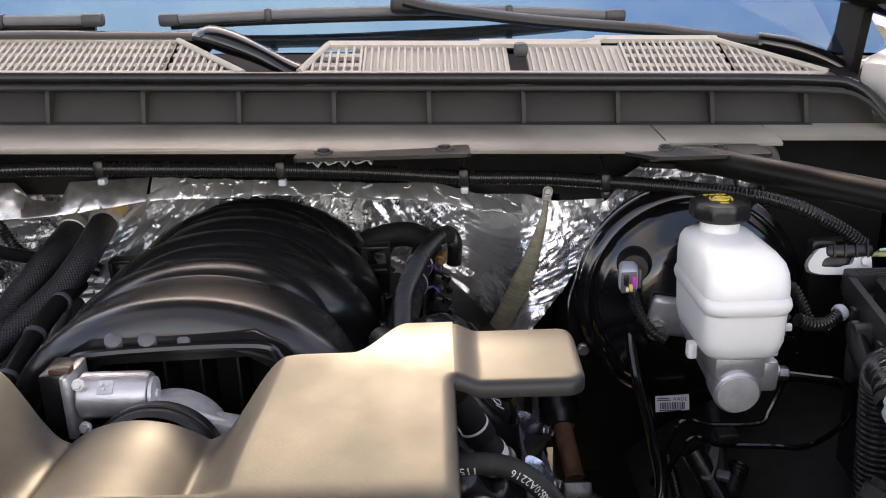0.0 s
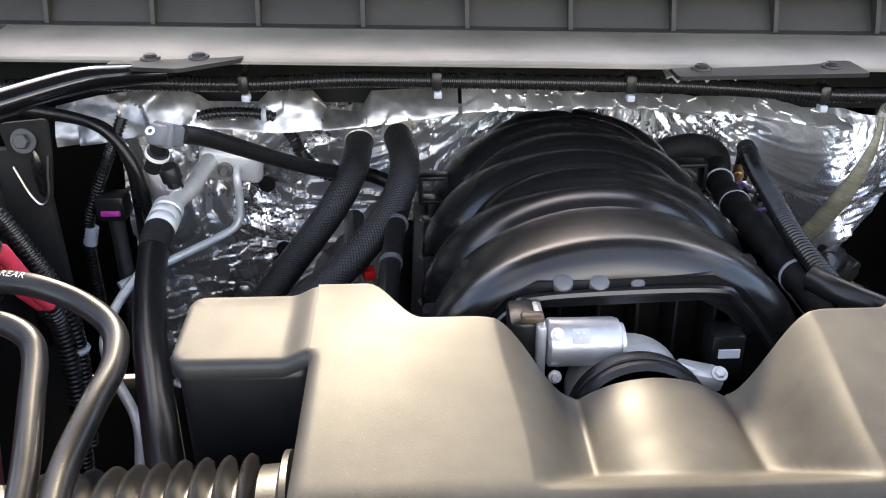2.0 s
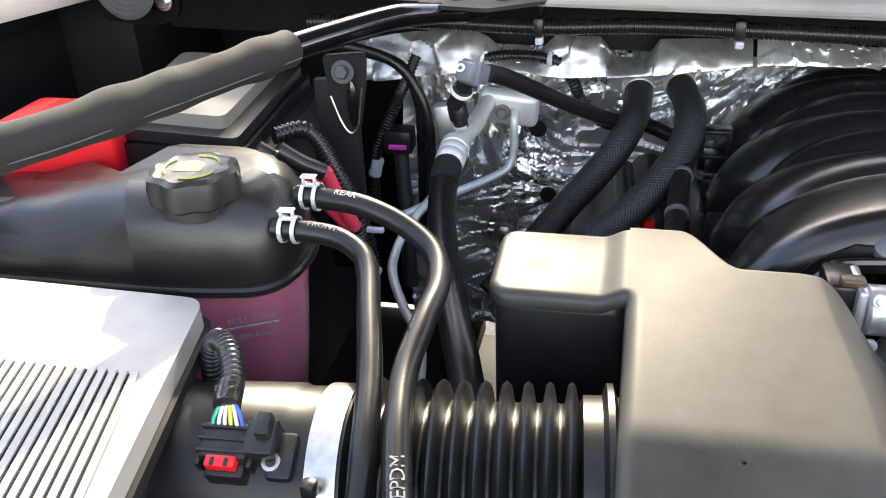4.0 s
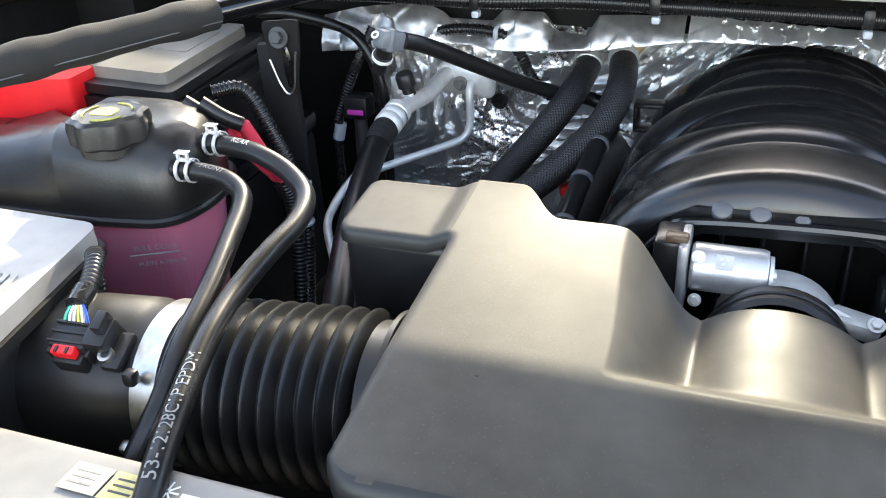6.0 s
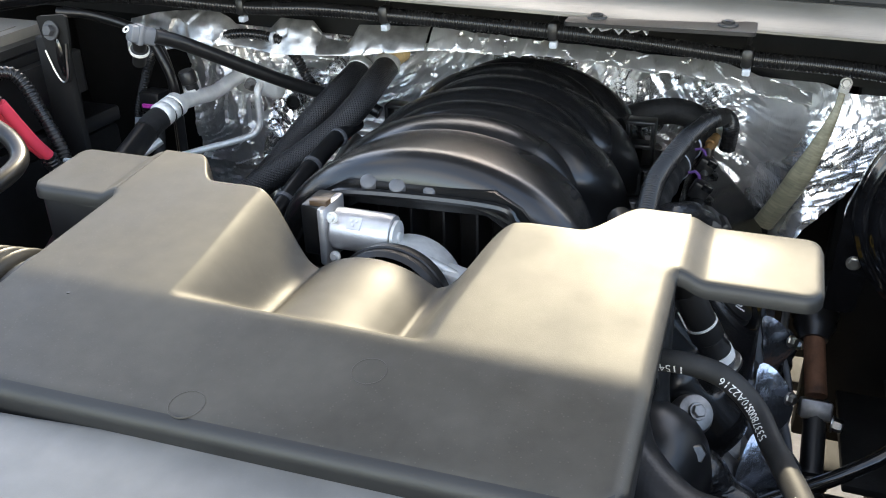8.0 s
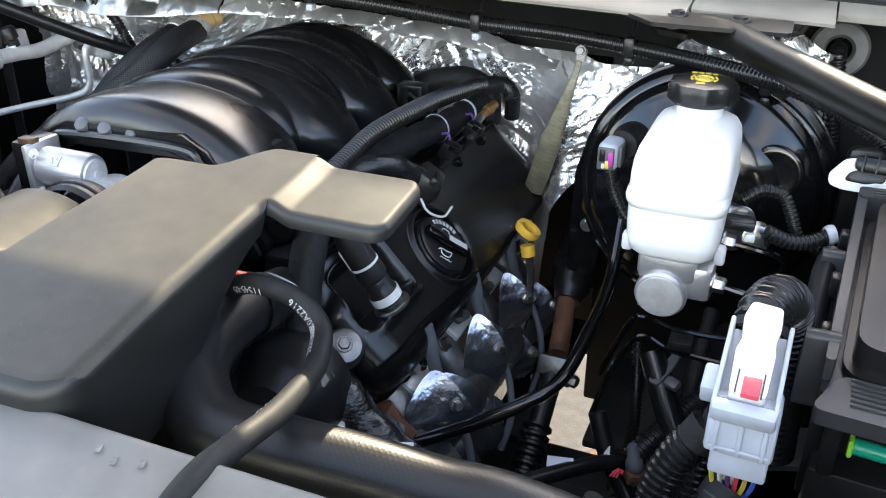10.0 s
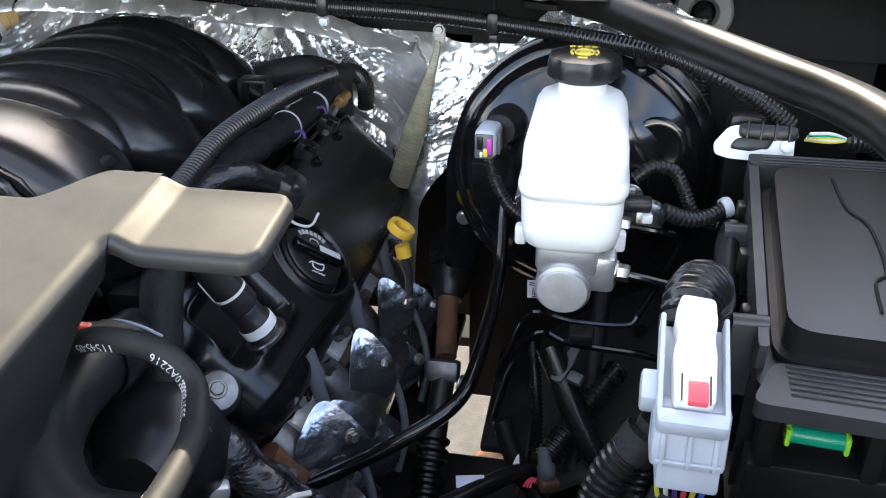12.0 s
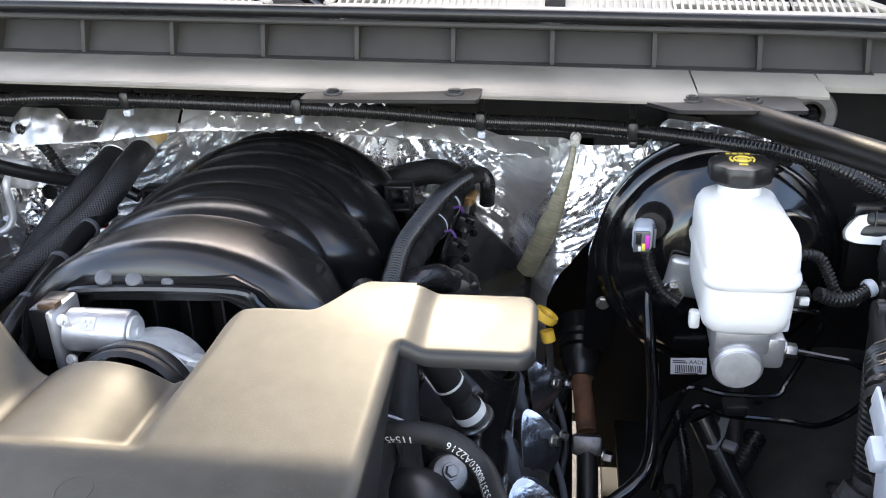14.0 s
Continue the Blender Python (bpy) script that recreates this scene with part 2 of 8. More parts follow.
REDW = material("red_cable", (0.78, 0.06, 0.10), 0.4, vary=0.1)
PINKR = material("faded_red_plastic", (0.75, 0.08, 0.11), 0.4, vary=0.08)
YELLOW = material("yellow_plastic", (0.85, 0.52, 0.06), 0.38, vary=0.08)
YPRINT = material("yellow_print", (0.66, 0.50, 0.07), 0.6, vary=0.12, vscale=200)
AMBER = material("amber_plastic", (0.58, 0.42, 0.20), 0.35, vary=0.15, sss=0.1)
WPRINT = material("white_print", (0.62, 0.62, 0.60), 0.6, vary=0.2, vscale=500)
GPRINT = material("grey_print", (0.24, 0.24, 0.235), 0.6, vary=0.3, vscale=500)
LABELW = material("white_label", (0.70, 0.72, 0.78), 0.4, vary=0.04)
INK = material("black_ink", (0.02, 0.02, 0.03), 0.5)
GREEN = material("green_vial", (0.0, 0.36, 0.22), 0.25, vary=0.1)
LIME = material("lime_plastic", (0.30, 0.75, 0.05), 0.35, vary=0.1)
MAGENTA = material("magenta_plastic", (0.55, 0.05, 0.42), 0.4)
TANK = material("translucent_tank", (0.66, 0.17, 0.25), 0.28, vary=0.12, vscale=12, sss=0.5, sss_radius=(0.03, 0.008, 0.012), second=(0.52, 0.19, 0.28))
SLEEVE = braided("braided_sleeve", (0.018, 0.018, 0.019), 0.40, 0.0030, 0.5)
FABRIC = braided("fabric_sleeve", (0.0125, 0.0120, 0.0115), 0.85, 0.0016, 0.15)
STRAP = material("tinned_braid", (0.15, 0.14, 0.095), 0.42, second=(0.28, 0.26, 0.18), uv=True, vscale=350, bump=0.9, bscale=500, bstretch=(0.12, 1, 1))
CORDHOSE = braided("cord_hose", (0.010, 0.010, 0.0108), 0.40, 0.0034, 0.045)
BLUEW, YELW, WHIW, PURW = (material(n, c, 0.4) for n, c in (("blue_wire", (0.05, 0.12, 0.5)), ("yellow_wire", (0.7, 0.6, 0.08)),
                                                           ("white_wire", (0.7, 0.7, 0.68)), ("violet_wire", (0.12, 0.05, 0.22))))
GLASS = bpy.data.materials.new("windshield_glass")
GLASS.use_nodes = True
GLASS.node_tree.nodes["Principled BSDF"].inputs["Base Color"].default_value = (0.06, 0.08, 0.09, 1)
GLASS.node_tree.nodes["Principled BSDF"].inputs["Roughness"].default_value = 0.01
GLASS.node_tree.nodes["Principled BSDF"].inputs["Transmission Weight"].default_value = 1.0
GLASS.node_tree.nodes["Principled BSDF"].inputs["IOR"].default_value = 3.6
GLASS.node_tree.nodes["Principled BSDF"].inputs["Specular Tint"].default_value = (0.30, 0.62, 1.0, 1)


# ---- building helpers ----
HOME = {}


def part(name, bm, mat, parent=None, label="", smooth=40):
    """Link a bmesh, built in world places, as one mesh under a thing or part."""
    me = bpy.data.meshes.new(name)
    bmesh.ops.recalc_face_normals(bm, faces=bm.faces)
    bm.to_mesh(me)
    bm.free()
    me.materials.append(mat)
    me.shade_smooth()
    me.set_sharp_from_angle(angle=radians(smooth))
    ob = new(name, me)
    if parent:
        ob.parent = parent
        ob.matrix_parent_inverse = Matrix.Translation(HOME.get(parent, Vector())).inverted()
    if label:
        ob["label"] = label
    return ob


def thing(name, base, label, category, group="", kind=""):
    ob = new(name)
    ob.location = base
    ob.empty_display_size = 0.02
    HOME[ob] = Vector(base)
    return tagged(ob, label, category, group, kind)


def solo(name, bm, mat, label, category, group="", kind="", smooth=40):
    return tagged(part(name, bm, mat, None, "", smooth), label, category, group, kind)


def spline(pts, step=0.006):
    """Points along a smooth curve through pts."""
    P = [Vector(p) for p in pts]
    if len(P) == 2:
        n = max(2, int((P[1] - P[0]).length / step))
        return [P[0].lerp(P[1], i / n) for i in range(n + 1)]
    P = [P[0] * 2 - P[1]] + P + [P[-1] * 2 - P[-2]]
    dense = []
    for a, b, c, d in zip(P, P[1:], P[2:], P[3:]):
        for i in range(24):
            t = i / 24
            dense.append(0.5 * ((2 * b) + (c - a) * t + (2 * a - 5 * b + 4 * c - d) * t * t + (3 * b - a - 3 * c + d) * t ** 3))
    dense.append(P[-2])
    out, left = [dense[0]], step
    for a, b in zip(dense, dense[1:]):
        seg = (b - a).length
        while seg >= left > 0:
            a = a.lerp(b, left / seg)
            seg, left = (b - a).length, step
            out.append(a.copy())
        left -= seg
    if (out[-1] - dense[-1]).length > step * 0.3:
        out.append(dense[-1])
    return out


def frames(path):
    """A tangent, normal and side at each point of a path."""
    T = [(path[min(i + 1, len(path) - 1)] - path[max(i - 1, 0)]).normalized() for i in range(len(path))]
    up = Vector((0, 0, 1)) if abs(T[0].z) < 0.9 else Vector((0, -1, 0))
    n = (up - T[0] * up.dot(T[0])).normalized()
    out = []
    for t in T:
        n = (n - t * n.dot(t)).normalized()
        out.append((t, n, t.cross(n)))
    return out


def tube(pts, r, seg=12, step=0.006, ribs=0, depth=0.0012, flat=1.0, bm=None, caps=True):
    """A hose through pts. r: radius, or a function of the length run. ribs: pitch of rings of that depth. flat: squash across."""
    bm = bm or bmesh.new()
    uv = bm.loops.layers.uv.verify()
    path = spline(pts, ribs / 4 if ribs else step)
    fr = frames(path)
    rows, run, lens = [], 0.0, []
    for i, (p, (t, n, s)) in enumerate(zip(path, fr)):
        if i:
            run += (p - path[i - 1]).length
        lens.append(run)
        rad = r(run) if callable(r) else r
        if ribs and i % 4 in (2, 3):
            rad -= depth
        rows.append([bm.verts.new(p + (n * math.cos(a) + s * math.sin(a) * flat) * rad) for a in (2 * math.pi * k / seg for k in range(seg))])
    base_r = r(0) if callable(r) else r
    for i in range(len(rows) - 1):
        for k in range(seg):
            k2 = (k + 1) % seg
            f = bm.faces.new((rows[i][k], rows[i][k2], rows[i + 1][k2], rows[i + 1][k]))
            for lp, (a, b) in zip(f.loops, ((i, k), (i, k + 1), (i + 1, k + 1), (i + 1, k))):
                lp[uv].uv = (lens[a], b / seg * 2 * math.pi * base_r)
    if caps:
        bm.faces.new(list(reversed(rows[0])))
        bm.faces.new(rows[-1])
    return bm


def lathe(profile, m=None, seg=32, bm=None, lobes=0, lobe=0.0, ring=False):
    """Turn (radius, height) about z, then place by m. lobes: finger grips round the rim."""
    bm = bm or bmesh.new()
    m = m or Matrix()
    rows = []
    for r, z in profile:
        rows.append([bm.verts.new(m @ Vector((r * (1 + lobe * math.cos(lobes * a)) * math.cos(a), r * (1 + lobe * math.cos(lobes * a)) * math.sin(a), z)))
                     for a in (2 * math.pi * k / seg for k in range(seg))])
    for A, B in zip(rows, rows[1:] + (rows[:1] if ring else [])):
        for k in range(seg):
            bm.faces.new((A[k], A[(k + 1) % seg], B[(k + 1) % seg], B[k]))
    if not ring:
        bm.faces.new(list(reversed(rows[0])))
        bm.faces.new(rows[-1])
    return bm


def toward(p, d, spin=0):
    """A pose at p whose z runs along d."""
    return Matrix.Translation(p) @ Vector(d).to_track_quat("Z", "Y").to_matrix().to_4x4() @ pose(0, 0, 0, 0, 0, spin)


def rbox(c, size, bev=0.003, rot=(0, 0, 0), seg=2, bm=None, m=None):
    """A box with rounded edges; rot in degrees."""
    b2 = bmesh.new()
    bmesh.ops.create_cube(b2, size=1, matrix=Matrix.Diagonal((*size, 1)))
    if bev:
        bmesh.ops.bevel(b2, geom=b2.edges[:], offset=min(bev, min(size) * 0.45), segments=seg, profile=0.5, affect="EDGES")
    bmesh.ops.transform(b2, matrix=m if m else pose(*c, *rot), verts=b2.verts)
    return b2 if bm is None else join(bm, b2)


def join(bm, other):
    """Add other to bm."""
    table = {v: bm.verts.new(v.co) for v in other.verts}
    for f in other.faces:
        bm.faces.new([table[v] for v in f.verts])
    other.free()
    return bm


def prism(outline, z0, z1, bev=0.002, m=None, seg=2):
    """An outline in x, y, raised from z0 to z1, with rounded edges."""
    bm = bmesh.new()
    lo = [bm.verts.new((x, y, z0)) for x, y in outline]
    hi = [bm.verts.new((x, y, z1)) for x, y in outline]
    bm.faces.new(list(reversed(lo)))
    bm.faces.new(hi)
    for i in range(len(lo)):
        j = (i + 1) % len(lo)
        bm.faces.new((lo[i], lo[j], hi[j], hi[i]))
    if bev:
        bmesh.ops.bevel(bm, geom=[e for e in bm.edges if e.calc_face_angle(0) > 0.5], offset=bev, segments=seg, profile=0.5, affect="EDGES")
    if m:
        bmesh.ops.transform(bm, matrix=m, verts=bm.verts)
    return bm


def round_poly(pts, r, n=5):
    """Round the corners of a polygon."""
    out = []
    for i, p in enumerate(pts):
        a, b, c = Vector(pts[i - 1]), Vector(p), Vector(pts[(i + 1) % len(pts)])
        ra = min(r, (a - b).length * 0.45, (c - b).length * 0.45)
        s, e = b + (a - b).normalized() * ra, b + (c - b).normalized() * ra
        for k in range(n + 1):
            t = k / n
            out.append(tuple(s * (1 - t) ** 2 + b * 2 * t * (1 - t) + e * t * t))
    return out


def bolt(p, d, r=0.008, h=0.007, washer=1.5, bm=None):
    """A hex head with a washer, standing on p along d."""
    bm = bm or bmesh.new()
    m = toward(p, d)
    if washer:
        lathe([(r * washer, 0), (r * washer, 0.0015), (r * washer * 0.95, 0.0022)], m, 20, bm)
    lathe([(r, 0.001), (r, h * 0.85), (r * 0.85, h)], m, 6, bm)
    return bm


def letters(text, size, m, bend=None):
    """Flat letters of the built-in font, placed by m; bend: a function that lays (x, y) on a surface."""
    cu = bpy.data.curves.new("text", "FONT")
    cu.body, cu.size, cu.align_x, cu.align_y, cu.resolution_u = text, size, "CENTER", "CENTER", 2
    ob = bpy.data.objects.new("text", cu)
    me = bpy.data.meshes.new_from_object(ob)
    bm = bmesh.new()
    bm.from_mesh(me)
    bpy.data.objects.remove(ob)
    bpy.data.meshes.remove(me)
    for v in bm.verts:
        v.co = bend(v.co.x, v.co.y) if bend else m @ v.co
    return bm


def on_tube(pts, r, s0, angle, flip=1):
    """A function that lays (x, y) on the skin of a hose, s0 metres along it."""
    path = spline(pts, 0.002)
    fr = frames(path)

    def lay(x, y):
        k = (s0 + flip * x) / 0.002
        i = max(0, min(len(path) - 2, int(k)))
        t, n, s = fr[i]
        a = radians(angle) - flip * y / r
        return path[i].lerp(path[i + 1], min(1, max(0, k - i))) + (n * math.cos(a) + s * math.sin(a)) * (r + 0.0004)
    return lay


def sheet(fn, nu, nv, thick=0.0):
    """A grid of fn(u, v) for u, v in 0..1; thick: wall behind it, along the normals."""
    bm = bmesh.new()
    V = [[bm.verts.new(fn(i / nu, j / nv)) for j in range(nv + 1)] for i in range(nu + 1)]
    for i in range(nu):
        for j in range(nv):
            bm.faces.new((V[i][j], V[i + 1][j], V[i + 1][j + 1], V[i][j + 1]))
    if thick:
        bm.normal_update()
        bmesh.ops.solidify(bm, geom=bm.faces[:], thickness=thick)
    return bm


def smooth01(a, b, x):
    t = max(0.0, min(1.0, (x - a) / (b - a)))
    return t * t * (3 - 2 * t)


#BUILD
# ---- the setting ----
def roll(x):
    """The car leans a little: heights fall towards the brake side."""
    return -0.03 * (x - 0.2)


def slab(name, c, size, mat, label, category, bev=0.004, rot=(0, 0, 0)):
    return solo(name, rbox(c, size, bev, rot), mat, label, category, kind="structure")


slab("ground", (0, 6, -0.05), (60, 60, 0.1), CONCRETE, "sunlit tan concrete ground under the truck", "ground", 0)
slab("wall_firewall", (0, 1.26, 1.10), (1.8, 0.05, 0.54), MATTE, "black painted firewall behind the engine", "wall")
slab("wall_fender_left", (-0.98, 0.45, 1.0), (0.04, 1.6, 0.8), MATTE, "black inner fender beside the battery", "wall")
slab("wall_fender_right", (0.98, 0.45, 1.0), (0.04, 1.6, 0.8), MATTE, "black inner fender beside the fuse box", "wall")
slab("wall_grille", (0, 0.02, 0.85), (1.9, 0.05, 0.66), MATTE, "black radiator support behind the grille", "wall")
slab("frame_rail_left", (-0.42, 0.65, 0.62), (0.12, 1.2, 0.16), MATTE, "black steel frame rail under the engine", "frame rail", 0.01)
slab("frame_rail_right", (0.60, 0.65, 0.62), (0.12, 1.2, 0.16), MATTE, "black steel frame rail under the engine", "frame rail", 0.01)
slab("splash_panel_left", (-0.72, 0.65, 0.80), (0.5, 1.2, 0.03), MATTE, "black splash panel under the battery", "panel")
slab("splash_panel_right", (0.80, 0.60, 0.82), (0.34, 1.1, 0.03), MATTE, "black splash panel under the fuse box", "panel")

for sx in (-1, 1):
    slab("cowl_side", (sx * 0.93, 1.14, 1.25), (0.14, 0.26, 0.36), MATTE, "black cowl side panel behind the fender", "panel")
    slab("fender_lip", (sx * 0.97, 0.40, 1.395), (0.07, 1.30, 0.035), MATTE, "black fender lip along the engine bay", "panel", 0.01)

for c, z_ in (((0.47, 0.60, 0.74), (0.42, 0.78, 0.02)), ((0.80, 0.9, 0.70), (0.30, 1.2, 0.02)), ((0.50, 1.19, 0.70), (0.13, 0.12, 0.02)), ((0.18, 1.1, 0.70), (0.24, 0.7, 0.02)),
              ((-0.40, 0.7, 0.66), (0.9, 1.4, 0.02)), ((0.455, 1.50, 0.70), (0.5, 0.30, 0.02))):
    slab("undertray", c, z_, MATTE, "black splash tray under the engine", "panel")

# cowl: ledge, ribbed trough, seal, grille
ledge = thing("cowl_ledge", (0, 1.0, 1.39), "glossy light grey painted cowl ledge above the firewall", "cowl panel", kind="structure")
L0 = [(0.946, 1.3875), (0.936, 1.3880), (0.936, 1.3905), (0.942, 1.3935), (1.048, 1.401), (1.048, 1.3895)]


def extrude_x(profile, x0, x1, nx=24, end=0.0):
    """A profile in y, z drawn along x, following the lean of the car."""
    bm = bmesh.new()
    rows = []
    for i in range(nx + 1):
        x = x0 + (x1 - x0) * i / nx
        rows.append([bm.verts.new((x, y, z + roll(x))) for y, z in profile])
    n = len(profile)
    for A, B in zip(rows, rows[1:]):
        for k in range(n):
            bm.faces.new((A[k], A[(k + 1) % n], B[(k + 1) % n], B[k]))
    bm.faces.new(list(reversed(rows[0])))
    bm.faces.new(rows[-1])
    return bm


part("ledge_panel", extrude_x(L0, -0.62, 0.50), LEDGE, ledge)
part("ledge_step", extrude_x([(0.972, 1.3895), (0.972, 1.3925), (0.978, 1.396), (1.048, 1.401), (1.048, 1.3895)], 0.502, 0.636, 6), LEDGE, ledge)
for sx, x0, x1 in ((-1, -0.95, -0.622), (1, 0.638, 0.95)):
    part("ledge_end", extrude_x([(0.946, 1.3830), (0.938, 1.3835), (0.938, 1.3860), (0.944, 1.3885), (1.048, 1.396), (1.048, 1.3850)] if sx < 0 else [(1.012, 1.388), (1.012, 1.394), (1.018, 1.3965), (1.05, 1.402), (1.05, 1.39)], x0, x1, 8), LEDGE if sx > 0 else TROUGH, ledge)
trough = thing("cowl_trough", (0, 1.06, 1.40), "dark grey plastic cowl trough with upright ribs", "cowl panel", kind="structure")
part("trough_wall", extrude_x([(1.052, 1.398), (1.075, 1.436), (1.12, 1.445), (1.12, 1.44), (1.08, 1.43), (1.058, 1.396)], -0.78, 0.78), TROUGH, trough)
part("trough_floor", extrude_x([(1.044, 1.4015), (1.056, 1.4035), (1.056, 1.399), (1.044, 1.397)], -0.70, 0.70), TROUGH, trough)
for i in range(14):
    x = 0.231 + 0.1155 * (i - 8)
    if abs(x) < 0.74:
        part("rib", prism(round_poly([(1.046, 1.402), (1.058, 1.442), (1.08, 1.442), (1.064, 1.40)], 0.003, 2), -0.0025, 0.0025, 0.001,
             Matrix.Translation((x, 0, roll(x))) @ Matrix(((0, 0, 1, 0), (1, 0, 0, 0), (0, 1, 0, 0), (0, 0, 0, 1)))), TROUGH, trough)
seal = [(-0.88, 1.00, 1.36), (-0.83, 1.03, 1.405), (-0.79, 1.055, 1.442), (-0.72, 1.062, 1.453), (-0.4, 1.063, 1.455), (0, 1.063, 1.455), (0.4, 1.063, 1.455), (0.70, 1.062, 1.453), (0.76, 1.055, 1.442),
        (0.79, 1.03, 1.41), (0.83, 1.0, 1.385), (0.92, 0.98, 1.38)]
hs = thing("hood_seal", (0, 1.06, 1.44), "grey rubber hood seal along the cowl edge", "seal", kind="structure")
part("seal_bead", tube([(x, y, z + roll(x)) for x, y, z in seal], 0.0075, 10, 0.012), RUBBER, hs)
part("seal_lip", tube([(x, y - 0.010, z - 0.011 + roll(x)) for x, y, z in seal], 0.0035, 8, 0.012), TROUGH, hs)
part("seal_shelf", extrude_x([(1.062, 1.450), (1.062, 1.4545), (1.10, 1.4585), (1.10, 1.452)], -0.74, 0.74), RUBBER, hs)

grille = thing("cowl_grille", (0, 1.12, 1.45), "tan plastic cowl grille with vents under the windshield", "cowl grille", kind="structure")


def gpt(x, v):
    """A point of the sloping grille; v: 0 at its front edge, 1 at its back."""
    return Vector((x, 1.092 + 0.088 * v, 1.457 + 0.034 * v + roll(x)))


def gplate(x0, x1, v0, v1, lift=0.0, h=0.006, w=None):
    bm = bmesh.new()
    c = [gpt(x0, v0), gpt(x1, v0), gpt(x1, v1), gpt(x0, v1)]
    up = Vector((0, -0.33, 0.94))
    lo = [bm.verts.new(p + up * (lift - h)) for p in c]
    hi = [bm.verts.new(p + up * lift) for p in c]
    bm.faces.new(lo[::-1])
    bm.faces.new(hi)
    for i in range(4):
        bm.faces.new((lo[i], lo[(i + 1) % 4], hi[(i + 1) % 4], hi[i]))
    return bm


def mesh_panel(x0, x1, top0, top1, parent):
    """Bars of a vent between x0 and x1; its top edge runs from top0 to top1."""
    bm = bmesh.new()
    n = int((x1 - x0) / 0.0088)
    for i in range(n + 1):
        x = x0 + (x1 - x0) * i / n
        top = top0 + (top1 - top0) * i / n
        if top > 0.12:
            join(bm, gplate(x - 0.0016, x + 0.0016, 0.06, top, 0.0005, 0.008))
    for v in (0.30, 0.58, 0.82):
        if top0 != top1:
            xe = x0 + (x1 - x0) * max(0, min(1, (v - top0) / (top1 - top0)))
            a, b = (x0, xe) if top0 > top1 else (xe, x1)
        else:
            a, b = x0, x1
        join(bm, gplate(a, b, v - 0.05, v + 0.05, -0.002, 0.006))
    part("vent_bars", bm, COWLP, parent)


part("plenum", gplate(-0.80, 0.80, -0.1, 1.2, -0.03, 0.01), MATTE, grille, "dark plenum behind the vents")
for x0, x1 in ((-0.72, -0.01), (0.07, 0.73)):
    part("front_rail", gplate(x0, x1, -0.06, 0.07, 0.001), COWLP, grille)
part("back_rail", gplate(-0.68, -0.09, 0.94, 1.04, 0.002), COWLP, grille)
part("back_rail", gplate(0.10, 0.30, 0.80, 0.94, 0.002), COWLP, grille)
part("back_rail", gplate(0.455, 0.62, 0.98, 1.10, 0.003), COWLP, grille)
part("ribbed_panel", gplate(0.145, 0.335, 0.0, 0.9, -0.003), COWLP, grille)
part("ribbed_panel", gplate(0.36, 0.485, 0.0, 0.9, -0.003), COWLP, grille)
bm = bmesh.new()
for a, b in ((0.150, 0.33), (0.365, 0.48)):
    n = int((b - a) / 0.0085)
    for i in range(n + 1):
        x = a + (b - a) * i / n
        join(bm, gplate(x - 0.0014, x + 0.0014, 0.08, 0.78, 0.0005, 0.005))
part("panel_ribs", bm, COWLP, grille)
bm = gplate(0.30, 0.46, 0.82, 0.98, 0.003)
part("back_rail", bm, COWLP, grille)
mesh_panel(-0.66, -0.10, 0.94, 0.94, grille)
mesh_panel(-0.10, -0.02, 0.94, 0.1, grille)
mesh_panel(0.085, 0.145, 0.55, 0.86, grille)
mesh_panel(0.487, 0.62, 1.0, 1.0, grille)
mesh_panel(0.62, 0.72, 1.0, 0.12, grille)
for (xa, va), (xb, vb) in (((-0.10, 0.98), (0.0, 0.02)), ((0.07, 0.05), (0.10, 0.85)), ((0.42, 0.86), (0.47, 1.04)), ((0.61, 1.06), (0.735, 0.05))):
    part("edge_rail", tube([gpt(xa, va), gpt(xb, vb)], 0.0045, 8), COWLP, grille)
noz = solo("washer_nozzle", rbox((0.351, 1.135, 1.483 + roll(0.35)), (0.017, 0.024, 0.018), 0.005), DKGREY, "small grey washer nozzle on the cowl grille", "nozzle")

ws = thing("windshield", (0, 1.25, 1.46), "raked windshield reflecting blue sky and cloud", "windshield", kind="structure")


def wsf(u, v):
    x = -0.85 + 1.7 * u
    return Vector((x, 1.22 + 0.78 * v + 0.10 * (1 - (2 * u - 1) ** 2) - 0.05, 1.468 + 0.50 * v + roll(x) * 0.6))


pane = part("pane", sheet(wsf, 24, 10, 0.005), GLASS, ws)
pane.visible_shadow = False
part("dashboard", sheet(lambda u, v: wsf(u, v) + Vector((0, 0.03 + 0.5 * v, -0.035 - 0.35 * v)), 12, 4, 0.01), MATTE, ws, "dark dashboard behind the glass")
slab("fender_right", (0.91, 0.99, 1.44), (0.16, 0.34, 0.09), BODY, "pearl white painted fender corner by the windshield", "fender", 0.03, (0, -18, 20))
slab("fender_left", (-0.93, 0.99, 1.455), (0.16, 0.34, 0.09), BODY, "pearl white painted fender corner by the windshield", "fender", 0.03, (0, 18, -20))

